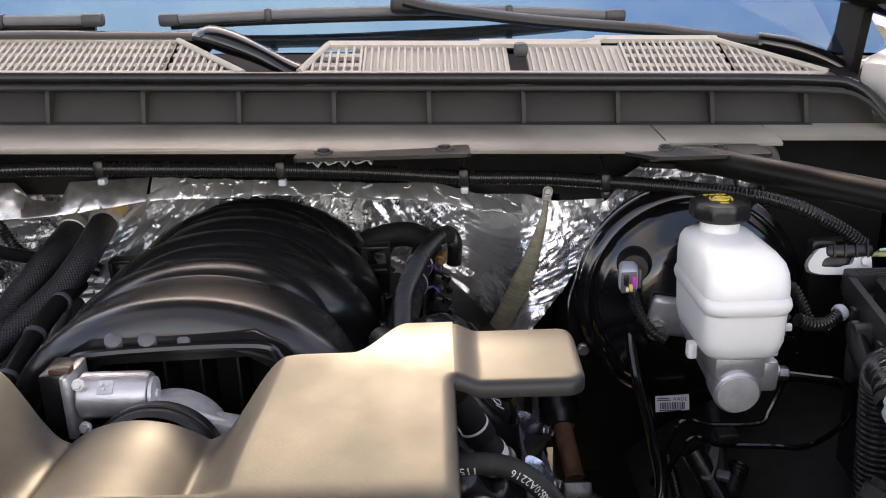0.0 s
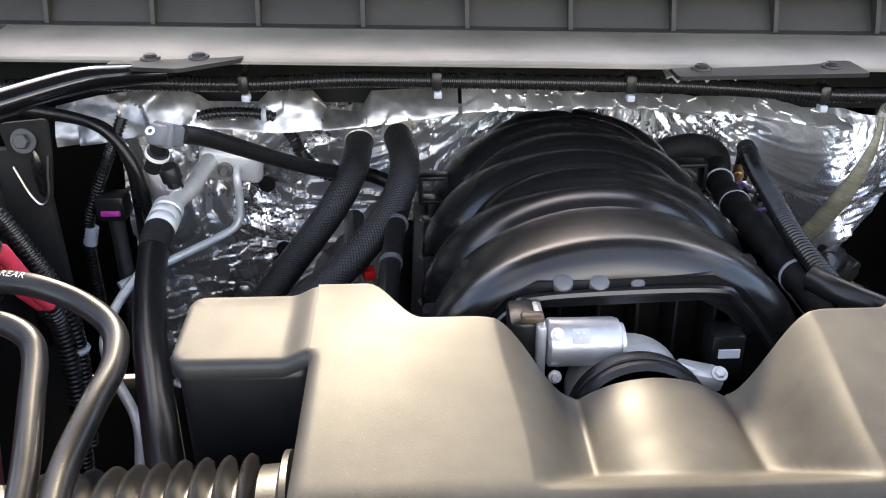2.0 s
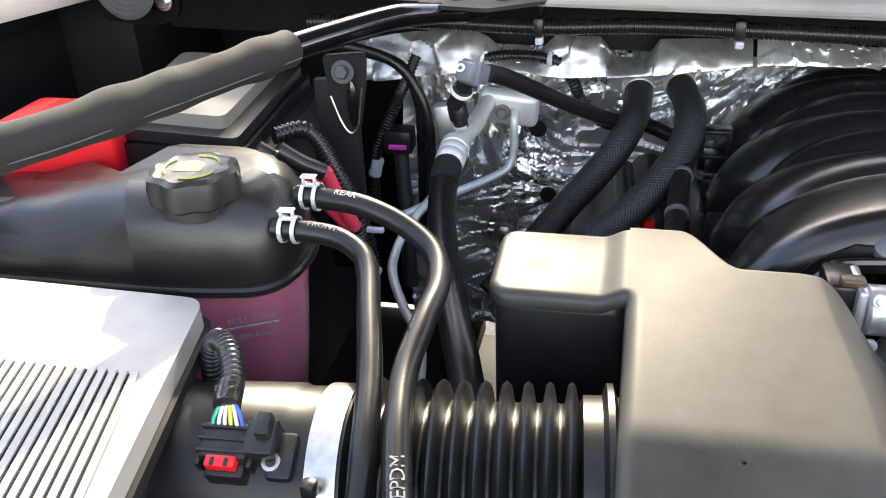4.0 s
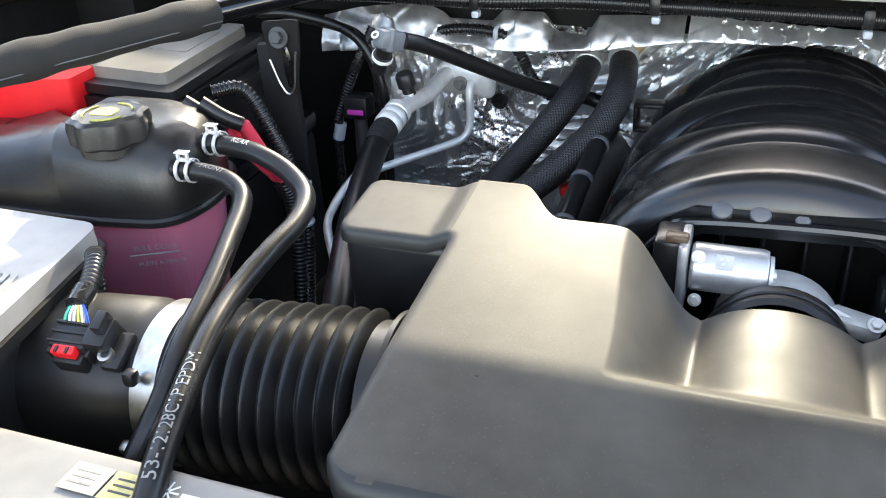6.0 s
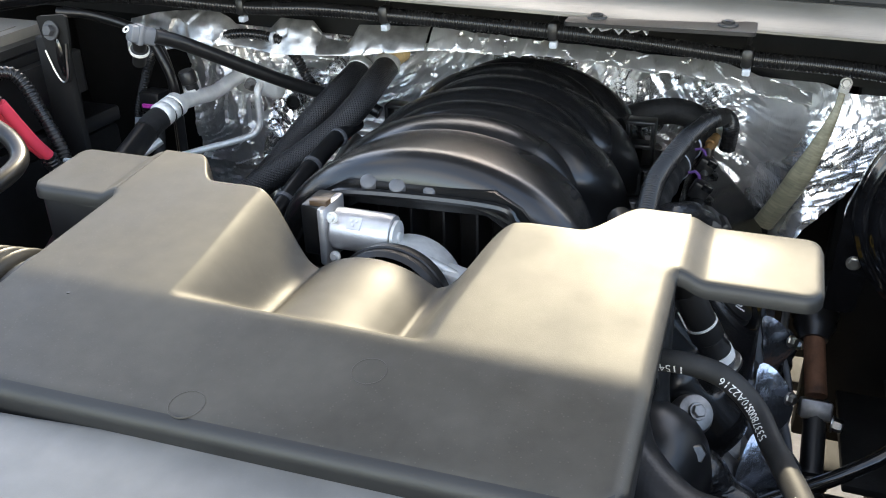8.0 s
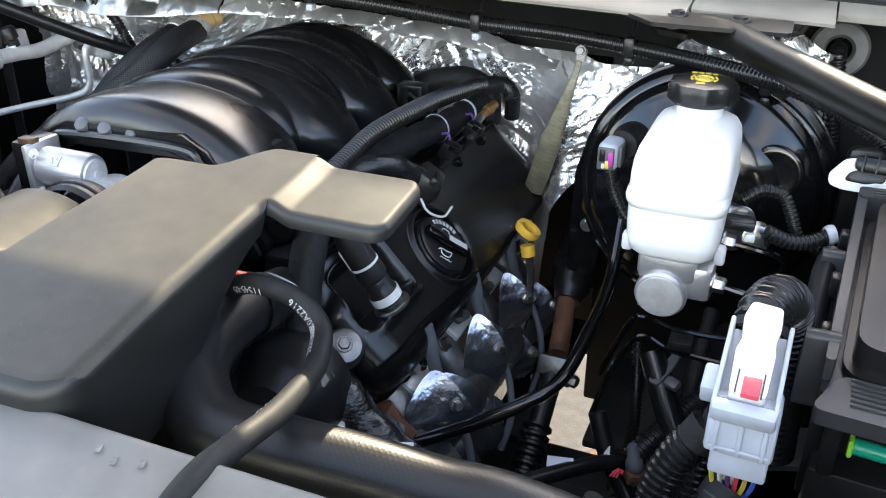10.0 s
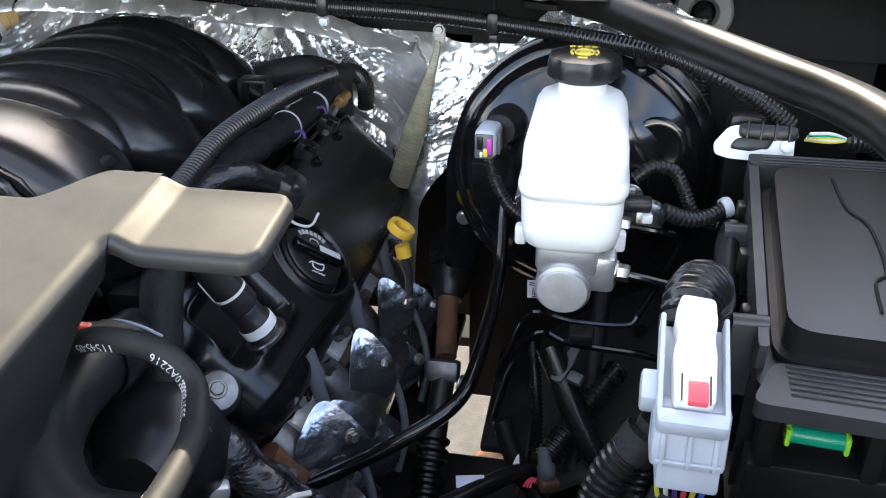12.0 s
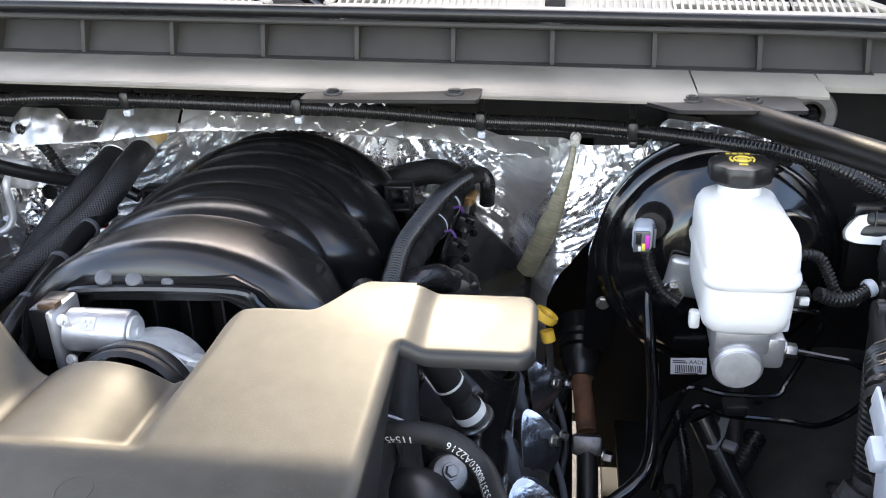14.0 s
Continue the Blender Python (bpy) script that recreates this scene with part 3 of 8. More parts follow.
roof = thing("cab_roof", (0, 2.8, 2.0), "pearl white painted cab roof above the windshield", "cab roof", kind="structure")
part("roof_panel", sheet(lambda u, v: Vector((-0.85 + 1.7 * u, 2.02 + 1.6 * v, 2.04 + 0.20 * math.sin(min(1, v * 7) * math.pi / 2) - 0.05 * (2 * u - 1) ** 4)), 16, 24, 0.02), BODY, roof)
for sx, nm in ((-1, "left"), (1, "right")):
    slab("cab_side_" + nm, (sx * 0.93, 2.45, 0.98), (0.05, 2.36, 0.90), BODY, "pearl white painted cab side below the windows", "cab side", 0.02)
    part("a_pillar", tube([(sx * 0.86, 1.27, 1.46), (sx * 0.83, 1.65, 1.74), (sx * 0.80, 2.03, 2.03)], 0.035, 12), BODY, roof)
    part("rear_pillar", tube([(sx * 0.90, 3.58, 1.42), (sx * 0.82, 3.58, 2.2)], 0.05, 12), BODY, roof)
slab("cab_rear", (0, 3.62, 0.98), (1.86, 0.05, 0.90), BODY, "pearl white painted rear wall of the cab", "cab wall", 0.02)
hood = thing("hood", (0, 1.13, 1.74), "raised hood with black insulation underneath", "hood", kind="structure")
HR, HF = Vector((0, 1.14, 1.695)), Vector((0, 0.62, 2.80))


def hood_f(half, up):
    """Raised hood: a slightly domed sheet whose rear corners are cut back."""
    d = (HF - HR).normalized()
    n = Vector((0, d.z, -d.y))

    def f(u, v):
        x = half * (2 * u - 1)
        lo = 0.36 * smooth01(0.40, 0.60, abs(x))
        return HR + d * (lo + ((HF - HR).length - lo) * v) + n * (up - 0.03 * (x / half) ** 2) + Vector((x, 0, 0))
    return f


part("outer_panel", sheet(hood_f(0.80, 0.035), 40, 16, 0.006), BODY, hood)
part("insulation", sheet(hood_f(0.74, 0.012), 40, 16, 0.010), MATTE, hood, "black fibre insulation")
for x in (-0.80, 0.80):
    part("hinge_arm", prism(round_poly([(1.24, 1.40), (1.16, 1.74), (1.02, 1.84), (0.98, 1.80), (1.10, 1.68), (1.17, 1.40)], 0.02, 4), -0.006, 0.006, 0.002,
         Matrix.Translation((x, 0, 0)) @ Matrix(((0, 0, 1, 0), (1, 0, 0, 0), (0, 1, 0, 0), (0, 0, 0, 1)))), MATTE, hood, "black steel hinge arm")
part("hinge_cover", rbox((0.80, 1.13, 1.575), (0.26, 0.10, 0.12), 0.04, (0, 20, -10), 4), GLOSS, hood)

# wipers
WIPERS = (([(-0.144, 1.30, 1.520), (0.0, 1.302, 1.523), (0.20, 1.303, 1.523), (0.35, 1.30, 1.518), (0.504, 1.295, 1.508)],
           [(0.199, 1.275, 1.538), (0.25, 1.27, 1.526), (0.395, 1.262, 1.505), (0.551, 1.245, 1.490), (0.613, 1.215, 1.482), (0.687, 1.21, 1.472)],
           [(0.687, 1.21, 1.472), (0.732, 1.205, 1.462), (0.77, 1.195, 1.448), (0.80, 1.185, 1.432)], (0.205, 1.288, 1.534)),
          ([(-0.75, 1.22, 1.528), (-0.5, 1.222, 1.530), (-0.35, 1.222, 1.529), (-0.224, 1.22, 1.527)],
           [(-0.75, 1.19, 1.510), (-0.34, 1.19, 1.510), (-0.19, 1.19, 1.505), (-0.068, 1.19, 1.501)],
           [(-0.070, 1.188, 1.501), (-0.048, 1.172, 1.502), (-0.002, 1.150, 1.487), (0.04, 1.135, 1.468), (0.066, 1.122, 1.456)], (-0.42, 1.208, 1.522)))
for blade, arm, head, joint in WIPERS:
    w = thing("wiper", blade[0], "black windshield wiper resting at the foot of the glass", "wiper", "wipers")
    part("wiper_arm", tube(arm, 0.0085, 10, 0.01, flat=1.7), BLACK, w)
    part("arm_head", tube(head, lambda s: 0.0135 + 0.002 * math.sin(s * 40), 12, 0.008, flat=1.3), GLOSS, w)
    part("elbow_pin", lathe([(0.015, 0), (0.0155, 0.003), (0.0155, 0.013), (0.013, 0.016)], toward(Vector(head[0]) - Vector((0.004, 0, 0.002)), (1, -0.2, -0.1)), 20), GLOSS, w)
    wb = part("wiper_blade", tube(blade, 0.0075, 8, 0.02, flat=0.8), MIDGREY, w, "greyed blade spoiler")
    part("blade_rubber", tube([(x, y + 0.006, z - 0.010) for x, y, z in blade], 0.0045, 8, 0.02), RUBBER, wb)
    for k in (0, len(blade) - 1):
        part("blade_cap", rbox(blade[k], (0.030, 0.018, 0.018), 0.005), DKGREY, wb)
    for k in (1, len(blade) - 2):
        part("blade_clip", rbox(blade[k], (0.010, 0.019, 0.019), 0.003), DKGREY, wb)
    part("blade_joint", rbox(joint, (0.052, 0.034, 0.030), 0.007, (0, 4, 0), 3), BLACK, w)

# ---- firewall mat ----
def mat_y(x, z):
    """Depth of the foil mat over the firewall; behind the brake-side bank it hangs back below a bulging top."""
    left = 1.140 - 0.012 * math.sin(9 * x) - 0.35 * max(0, z - 1.30)
    mid = 1.180 + 0.45 * max(0, z - 1.21) + 0.10 * max(0, 1.15 - z)
    right = 1.088 + 0.35 * (z - 1.22)
    y = left + (mid - left) * smooth01(0.06, 0.18, x)
    return y + (right - y) * smooth01(0.275, 0.36, x)


def mat_top(x):
    return 1.318 + 0.012 * smooth01(0, 0.15, x) - 0.048 * smooth01(0.24, 0.40, x)


def facets(x, z, s, amp, k):
    """Small flat patches, each tilted its own way, as in crumpled foil."""
    p = Vector((x * s, z * s * 0.75, k))
    c = noise.voronoi(p)[1][0]
    t = noise.cell_vector(c * 7.3)
    return amp * ((p.x - c.x) * (t.x - 0.5) + (p.y - c.y) * (t.y - 0.5)) * 2


def mat_f(u, v):
    right_edge = 0.345 + 0.115 * smooth01(1.08, 1.29, 0.88 + 0.42 * v)
    x = -0.56 + (right_edge + 0.56) * u
    z = 0.88 + (mat_top(x) - 0.88) * v
    a = 0.75 + 0.9 * noise.noise(Vector((x * 3.5, z * 3.5, 3)))      # creases run aslant and wander
    p, q = x * math.cos(a) + z * math.sin(a), z * math.cos(a) - x * math.sin(a)
    k = 1 - 0.6 * smooth01(0.05, 0.22, x)      # the blanket behind the brake-side bank is drawn smoother
    y = mat_y(x, z) + k * 0.018 * noise.noise(Vector((x * 12, z * 9, 1))) + 0.012 * abs(noise.noise(Vector((p * 14, q * 6, 4)))) + k * facets(p, q, 26, 0.010, 0.5) + (0.3 + 0.4 * k) * facets(q, p, 68, 0.0042, 3.5) + 0.0016 * abs(noise.noise(Vector((p * 150, q * 40, 9))))
    return Vector((x, y, z))


mat = thing("heat_shield_mat", (0, 1.14, 0.9), "crinkled silver foil heat mat over the firewall", "heat shield")
part("foil_sheet", sheet(mat_f, 420, 190), FOIL, mat, smooth=35)
FLANGE_TOP = ((-0.594, 1.331), (-0.544, 1.343), (-0.449, 1.352), (-0.427, 1.341), (-0.406, 1.323), (-0.372, 1.321), (-0.346, 1.345), (-0.295, 1.344), (-0.277, 1.321), (-0.243, 1.317), (-0.227, 1.342),
              (-0.121, 1.345), (0.06, 1.335), (0.24, 1.326), (0.345, 1.296))
FLANGE_LOW = ((-0.603, 1.281), (-0.546, 1.286), (-0.489, 1.295), (-0.425, 1.303), (-0.336, 1.295), (-0.238, 1.300), (-0.121, 1.316), (0.05, 1.318), (0.20, 1.308), (0.345, 1.283))


def flange_f(u, v):
    """Notched upper edge of the mat: a soft sheet that rolls back into the mat at its foot."""
    x = -0.597 + 0.942 * u
    hi, lo = (float(np.interp(x, [p[0] for p in e], [p[1] for p in e])) for e in (FLANGE_TOP, FLANGE_LOW))
    z = lo + (hi - lo - 0.005) * v
    y = 1.044 + 0.024 * v ** 1.4 + 0.006 * noise.noise(Vector((x * 16, z * 22, 7))) + facets(x, z, 26, 0.007, 2.5) * (1 - 0.5 * v) + 0.0015 * noise.noise(Vector((x * 60, z * 90, 2)))
    return Vector((x, y, z))


part("top_flange", sheet(lambda u, v: flange_f(u * 0.5, v), 200, 16, 0.0018), FOILF, mat, "dull embossed foil flange with notches", 35)
part("blanket_edge", sheet(lambda u, v: flange_f(0.505 + 0.495 * u, v) + Vector((0, facets(u * 0.46, v * 0.03, 60, 0.007, 4.5), 0)), 200, 16, 0.0018), FOIL, mat, "crumpled foil edge", 35)


def shield_f(u, v):
    """Crumpled foil blanket behind the booster."""
    x = 0.435 + 0.21 * u
    top = 1.285 + 0.067 * smooth01(0.0, 0.42, u) - 0.022 * smooth01(0.75, 1.0, u)
    z = 1.19 + (top - 1.19) * v
    return Vector((x, 1.070 + 0.012 * noise.noise(Vector((x * 20, z * 16, 5))) + facets(x, z, 34, 0.012, 1.5) + facets(z, x, 80, 0.0045, 6.5), z))


part("side_shield", sheet(shield_f, 90, 60, 0.002), FOIL, mat, smooth=35)
part("upper_firewall", extrude_x([(1.10, 1.30), (1.10, 1.375), (1.06, 1.385), (1.06, 1.395), (1.24, 1.395), (1.24, 1.30)], -0.95, 0.95), MATTE, mat, "black painted steel above the mat")

# ---- engine air resonator ----
def soft_max(a, b, k):
    """The larger of two heights, with a fillet of size k where they meet."""
    h = max(0.0, min(1.0, 0.5 + 0.5 * (a - b) / k))
    return b * (1 - h) + a * h + k * h * (1 - h)


def cover_top(x, y):
    z = 1.2665 + 0.112 * (y - 0.35)
    z -= 0.004 * smooth01(0.47, 0.35, y)
    edge = 0.104 + 0.012 * smooth01(0.47, 0.62, y)
    a = abs(x)
    if y > 0.452 and a < edge + 0.006:
        groove = 1.2340 + 0.030 * max(0.0, 0.53 - y)
        t = max(0.0, min(1.0, (edge - a) / (edge - 0.057)))
        t = 0.25 * t + 0.75 * t * t * (3 - 2 * t)
        side = z + (groove - z) * t
        dome = groove - 0.004 + 0.0272 * max(0, 1 - (a / 0.054) ** 2) ** 0.62
        low = soft_max(side, dome, 0.014)
        t = max(0.0, y - 0.456)
        wall = z - 0.95 * t * t / (t + 0.008)      # front wall of the pocket, rounded over at its top
        z = min(z, soft_max(low, wall, 0.005))
    return z


def cover_back(x):
    a = abs(x)
    y = 0.668 - 0.044 * smooth01(0.207, 0.160, a)
    y -= 0.020 * smooth01(0.12, 0.05, a)
    return y - 0.006 * math.sqrt(max(0, 1 - (x / 0.058) ** 2))


def cover_front(x):
    a, r = abs(x) - (0.2475 - 0.030), 0.030
    return 0.3495 + 0.026 * x + (r - math.sqrt(max(0, r * r - a * a)) if a > 0 else 0)


def cover_body():
    bm = bmesh.new()
    half = 0.2475
    col = [0.058 * k / 22 for k in range(23)] + [0.058 + 0.044 * k / 12 for k in range(1, 13)] + [0.1035, 0.105] + [0.105 + (half - 0.105) * math.sin(math.pi / 2 * k / 40) for k in range(1, 41)]
    xs = [-c for c in reversed(col[1:])] + col
    vs = [0.5 - 0.5 * math.cos(math.pi * k / 28) for k in range(28)]
    rr = 0.011
    rows = []
    for x0 in xs:
        line = []
        y0, y1 = cover_front(x0), cover_back(x0)
        depth = [y0 + (0.458 - y0) * (0.5 - 0.5 * math.cos(math.pi * k / 30)) for k in range(30)] + [0.458 + 0.0020 * k for k in range(30)]
        depth += [0.518 + (y1 - 0.518) * math.sin(math.pi / 2 * k / 48) for k in range(49)]
        for y in depth:
            edge = 0.104 + 0.012 * smooth01(0.47, 0.62, y)
            a = abs(x0)
            if 0.058 < a <= 0.105:
                a = 0.058 + (a - 0.058) * (edge + 0.001 - 0.058) / 0.047
            elif a > 0.105:
                a = edge + 0.001 + (a - 0.105) * (half - edge - 0.001) / (half - 0.105)
            x = math.copysign(a, x0)
            d = min(y - y0, half - a + 0.02 * smooth01(0.578, 0.590, y), (y1 - y) * 1.6 + 0.002)
            z = cover_top(x, y)
            if d < rr:
                z -= rr * (1 - math.sqrt(max(0, 1 - (1 - max(d, 0) / rr) ** 2)))
            line.append(bm.verts.new((x, y, z)))
        rows.append(line)
    for A, B in zip(rows, rows[1:]):
        for k in range(len(A) - 1):
            bm.faces.new((A[k], B[k], B[k + 1], A[k + 1]))
    rim = [r[0] for r in rows] + rows[-1][1:] + [r[-1] for r in rows[-2::-1]] + rows[0][-2:0:-1]
    low = []
    for v in rim:
        drop = 0.085 - 0.070 * smooth01(0.42, 0.58, v.co.y)
        low.append(bm.verts.new((v.co.x * 0.985, v.co.y + 0.004 * smooth01(0.55, 0.40, v.co.y), v.co.z - drop)))
    for i in range(len(rim)):
        j = (i + 1) % len(rim)
        bm.faces.new((rim[i], rim[j], low[j], low[i]))
    return bm


res = thing("engine_air_resonator", (0, 0.5, 1.18), "satin grey plastic engine air resonator on top of the engine", "engine cover")


def shade_sides(ob):
    """Shade painted into a moulding's upright walls and front edge; its dusty top stays paler."""
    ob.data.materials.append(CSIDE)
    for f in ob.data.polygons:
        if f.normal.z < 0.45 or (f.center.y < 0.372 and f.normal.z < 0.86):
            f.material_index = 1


shade_sides(part("resonator_body", cover_body(), COVER, res, smooth=50))
for s in (-1, 1):
    def tabf(u, v, s=s):
        x = 0.2468 + 0.1002 * u
        y = 0.582 + 0.082 * v
        z = 1.2668 + 0.112 * (y - 0.35) - 0.0075 * smooth01(0.2468, 0.2680, x)
        r = 0.0055
        d = min(0.347 - x, y - 0.582, 0.664 - y)
        if d < r:
            z -= r * (1 - math.sqrt(max(0, 1 - (1 - max(d, 0) / r) ** 2)))
        cx, cy = max(0, x - 0.332), (min(0, y - 0.597) or max(0, y - 0.649))
        k = 1.0
        if cx > 0 and cy != 0:
            far = max(cx, abs(cy))
            k = far / math.hypot(cx, cy)
        return Vector((s * (x - cx + cx * k), y - cy + cy * k, z))

    def tab():
        bm = sheet(tabf, 44, 36)
        edge = [v for v in bm.verts if v.is_boundary]
        ring = bmesh.ops.extrude_edge_only(bm, edges=[e for e in bm.edges if e.is_boundary])
        for v in ring["geom"]:
            if isinstance(v, bmesh.types.BMVert):
                v.co.z -= 0.007
        return bm
    shade_sides(part("side_tab", tab(), COVER, res, smooth=55))
    if s < 0:
        part("side_chamber", rbox((s * 0.293, 0.622, 1.215), (0.100, 0.072, 0.13), 0.012, (0, 0, 0), 3), BLACK, res, "black moulded chamber under the tab")
    part("under_body", rbox((s * 0.125, 0.50, 1.18), (0.12, 0.24, 0.09), 0.02, (0, 0, 0), 3), BLACK, res)
for x, y in ((-0.024, 0.366), (0.075, 0.423)):
    ring = [(x + 0.0115 * math.cos(k * math.pi / 8), y + 0.0115 * math.sin(k * math.pi / 8)) for k in range(17)]
    part("mould_mark", tube([(p, q, cover_top(p, q) - 0.0002) for p, q in ring], 0.0006, 6, 0.003), COVER, res)

part("stain", lathe([(0.0015, -0.001), (0.0015, 0.0003)], toward((-0.178, 0.441, cover_top(-0.178, 0.441)), (0, 0, 1)), 12), BLACK, res, "dark speck")

# ---- intake manifold ----
RUN_L, RUN_R = (0.8305, 0.934, 1.045, 1.15), (0.88, 0.99, 1.095, 1.20)     # runners of the two banks interleave over the top


def bump01(d, w):
    return math.sqrt(max(0.0, 1 - (d / w) ** 2))


def manifold_f(u, v):
    """u runs along the engine, v over the arch from one side to the other."""
    y = 0.700 + 0.46 * u
    a = math.pi * (v * 1.08 - 0.04)
    c, s = math.cos(a), math.sin(a)
    high = max(0.0, s)
    ys = y - 0.015 * (1 - high) * smooth01(0.70, 0.78, y)
    lobe = math.sqrt(max(0.0, 1 - (abs(ys - 0.735) / (0.033 if ys < 0.735 else 0.082)) ** (2.6 if ys < 0.735 else 1.7)))
    wide_l, wide_r = 0.0295 + 0.0255 * smooth01(0.46, 0.16, v), 0.0295 + 0.0255 * smooth01(0.54, 0.84, v)
    for k in RUN_L:
        lobe = max(lobe, bump01(ys - k, wide_l) - 0.85 * smooth01(0.54, 0.86, v))
    for k in RUN_R:
        lobe = max(lobe, bump01(ys - k, wide_r) - 0.85 * smooth01(0.46, 0.14, v))
    side = 0.45 + 0.55 * high
    rx, rz = 0.172 - (0.036 + 0.050 * smooth01(0.60, 0.12, high)) * (1 - lobe) - 0.012 * smooth01(0.9, 1.16, y), 0.122 - (0.013 + 0.023 * smooth01(0.745, 0.715, ys)) * (1 - lobe) * side
    fall = 0.050 * smooth01(1.05, 1.18, y) ** 2
    x = -rx * c
    z = 1.184 + rz * (high ** 1.06 if s > 0 else s * 0.6) - fall
    return Vector((x, y, z))


mani = thing("intake_manifold", (0, 0.92, 1.12), "black ribbed plastic intake manifold arching over the engine", "intake manifold")
part("runner_shell", sheet(manifold_f, 300, 110), MANI, mani, smooth=80)
arch = [(-0.150, 1.168), (-0.138, 1.190), (-0.120, 1.222), (-0.095, 1.252), (-0.07, 1.266), (0.07, 1.270), (0.095, 1.256), (0.120, 1.226), (0.138, 1.194), (0.150, 1.168)]
part("arch_rim", tube([(x, 0.698, z) for x, z in arch], 0.0045, 8, 0.006), MANI, mani)
part("arch_face", prism([(-0.160, 1.160)] + [(x * 1.04, z + 0.012) for x, z in arch] + [(0.160, 1.160), (0.128, 1.160)] + [(x * 0.93, z - 0.012) for x, z in reversed(arch[1:-1])] + [(-0.128, 1.160)],
     -0.006, 0.006, 0.002, Matrix.Translation((0, 0.708, 0)) @ Matrix(((1, 0, 0, 0), (0, 0, -1, 0), (0, 1, 0, 0), (0, 0, 0, 1)))), MANI, mani)
part("plenum_wall", rbox((0, 0.775, 1.17), (0.27, 0.02, 0.18), 0.004), MATTE, mani)
for i in range(6):
    part("plenum_rib", rbox((-0.085 + 0.034 * i, 0.745, 1.20), (0.003, 0.05, 0.12), 0.001), BLACK, mani)
for x, r in ((-0.052, 0.0090), (-0.022, 0.0092), (0.010, 0.0066)):
    part("boss", lathe([(r, -0.012), (r, 0.006), (r * 0.9, 0.0105), (r * 0.55, 0.0125)], toward((x, 0.709, 1.2685 if r < 0.009 else 1.2705), (0, -0.62, 0.75)), 24), MIDGREY, mani)
for s in (-1, 1):
    part("side_flange", rbox((s * 0.168, 0.93, 1.160), (0.030, 0.46, 0.022), 0.004), BLACK, mani)
    for i in range(4):
        y = 0.80 + 0.10 * i
        part("flange_lug", rbox((s * 0.158, y, 1.185), (0.024, 0.022, 0.03), 0.005), BLACK, mani)
        part("flange_bolt", bolt((s * 0.166, y + 0.05, 1.176), (0, 0, 1), 0.006, 0.006), DULLST, mani)
    bm = bmesh.new()
    c = Vector((s * 0.153, 1.055 if s > 0 else 1.03, 1.229))
    for dz in (-0.015, 0.015):
        rbox(c + Vector((0.004 * s, 0, dz)), (0.034, 0.024, 0.005), 0.0015, bm=bm)
    for dx in (-0.015, 0.015):
        rbox(c + Vector((0.004 * s + dx, 0, 0)), (0.005, 0.024, 0.034), 0.0015, bm=bm)
    part("bracket_loop", bm, BLACK, mani)

tb = thing("throttle_body", (-0.02, 0.66, 1.20), "cast aluminium throttle body with a silver motor", "throttle body")
part("motor", lathe([(0.012, -0.031), (0.018, -0.030), (0.0198, -0.028), (0.0198, 0.024), (0.0185, 0.028), (0.012, 0.029)], toward((-0.040, 0.666, 1.243), (1, 0.03, -0.02)), 40), ALU, tb)
part("motor_end", lathe([(0.0155, 0), (0.0155, 0.003), (0.005, 0.004), (0.005, 0.006)], toward((-0.011, 0.666, 1.242), (1, 0.03, -0.02)), 30), ALUD, tb)
part("gear_cover", rbox((-0.089, 0.672, 1.243), (0.022, 0.040, 0.052), 0.004), BLACK, tb)
part("casting", rbox((-0.076, 0.668, 1.240), (0.008, 0.044, 0.058), 0.003), ALU, tb)
part("casting_top", rbox((-0.082, 0.660, 1.270), (0.018, 0.012, 0.007), 0.002), BROWNP, tb)
part("bore", lathe([(0.05, -0.02), (0.05, 0.02), (0.046, 0.026), (0.046, -0.018)], toward((0.0, 0.664, 1.188), (0, -1, 0.12)), 40, ring=True), ALUD, tb)
part("motor_arm", tube([(-0.014, 0.657, 1.232), (0.02, 0.656, 1.229), (0.045, 0.657, 1.219), (0.072, 0.659, 1.205)], 0.0045, 12), ALUD, tb)
part("duct_collar", lathe([(0.056, -0.01), (0.056, 0.012), (0.052, 0.016), (0.052, -0.01)], toward((0.0, 0.628, 1.1925), (0, -1, 0.12)), 40, ring=True), RUBBER, tb)
part("collar_ring", lathe([(0.0565, -0.002), (0.0580, -0.001), (0.0580, 0.004), (0.0565, 0.005)], toward((0.0, 0.628, 1.1925), (0, -1, 0.12)), 40, ring=True), RUBBER, tb)
part("side_casting", rbox((0.056, 0.660, 1.212), (0.036, 0.024, 0.014), 0.004, (0, 14, 0)), ALUD, tb)
part("side_screw", bolt((0.070, 0.653, 1.217), (0, -0.5, 0.85), 0.0045, 0.005), ALUD, tb)
tl = part("label", rbox((-0.044, 0.6515, 1.2572), (0.013, 0.0010, 0.012), 0, (-47, 0, 0)), ALU, tb, "engraved square label")
for dx, dz in ((-0.003, 0.002), (0.002, 0.002), (-0.001, -0.002)):
    part("label_mark", rbox((-0.044 + dx, 0.6506 + 0.7 * dz, 1.2582 + 0.7 * dz), (0.0024, 0.0008, 0.0024), 0, (-47, 0, 0)), ALUD, tl)
for x, z in ((-0.064, 1.222), (-0.064, 1.262)):
    part("bolt", bolt((x, 0.648, z), (0, -1, 0.3), 0.0036, 0.005), ALUD, tb)
ms = thing("map_sensor", (0.088, 0.70, 1.20), "small black sensor with a white sticker in the throttle opening", "sensor")
part("sensor_body", rbox((0.088, 0.700, 1.212), (0.030, 0.03, 0.04), 0.005), BLACK, ms)
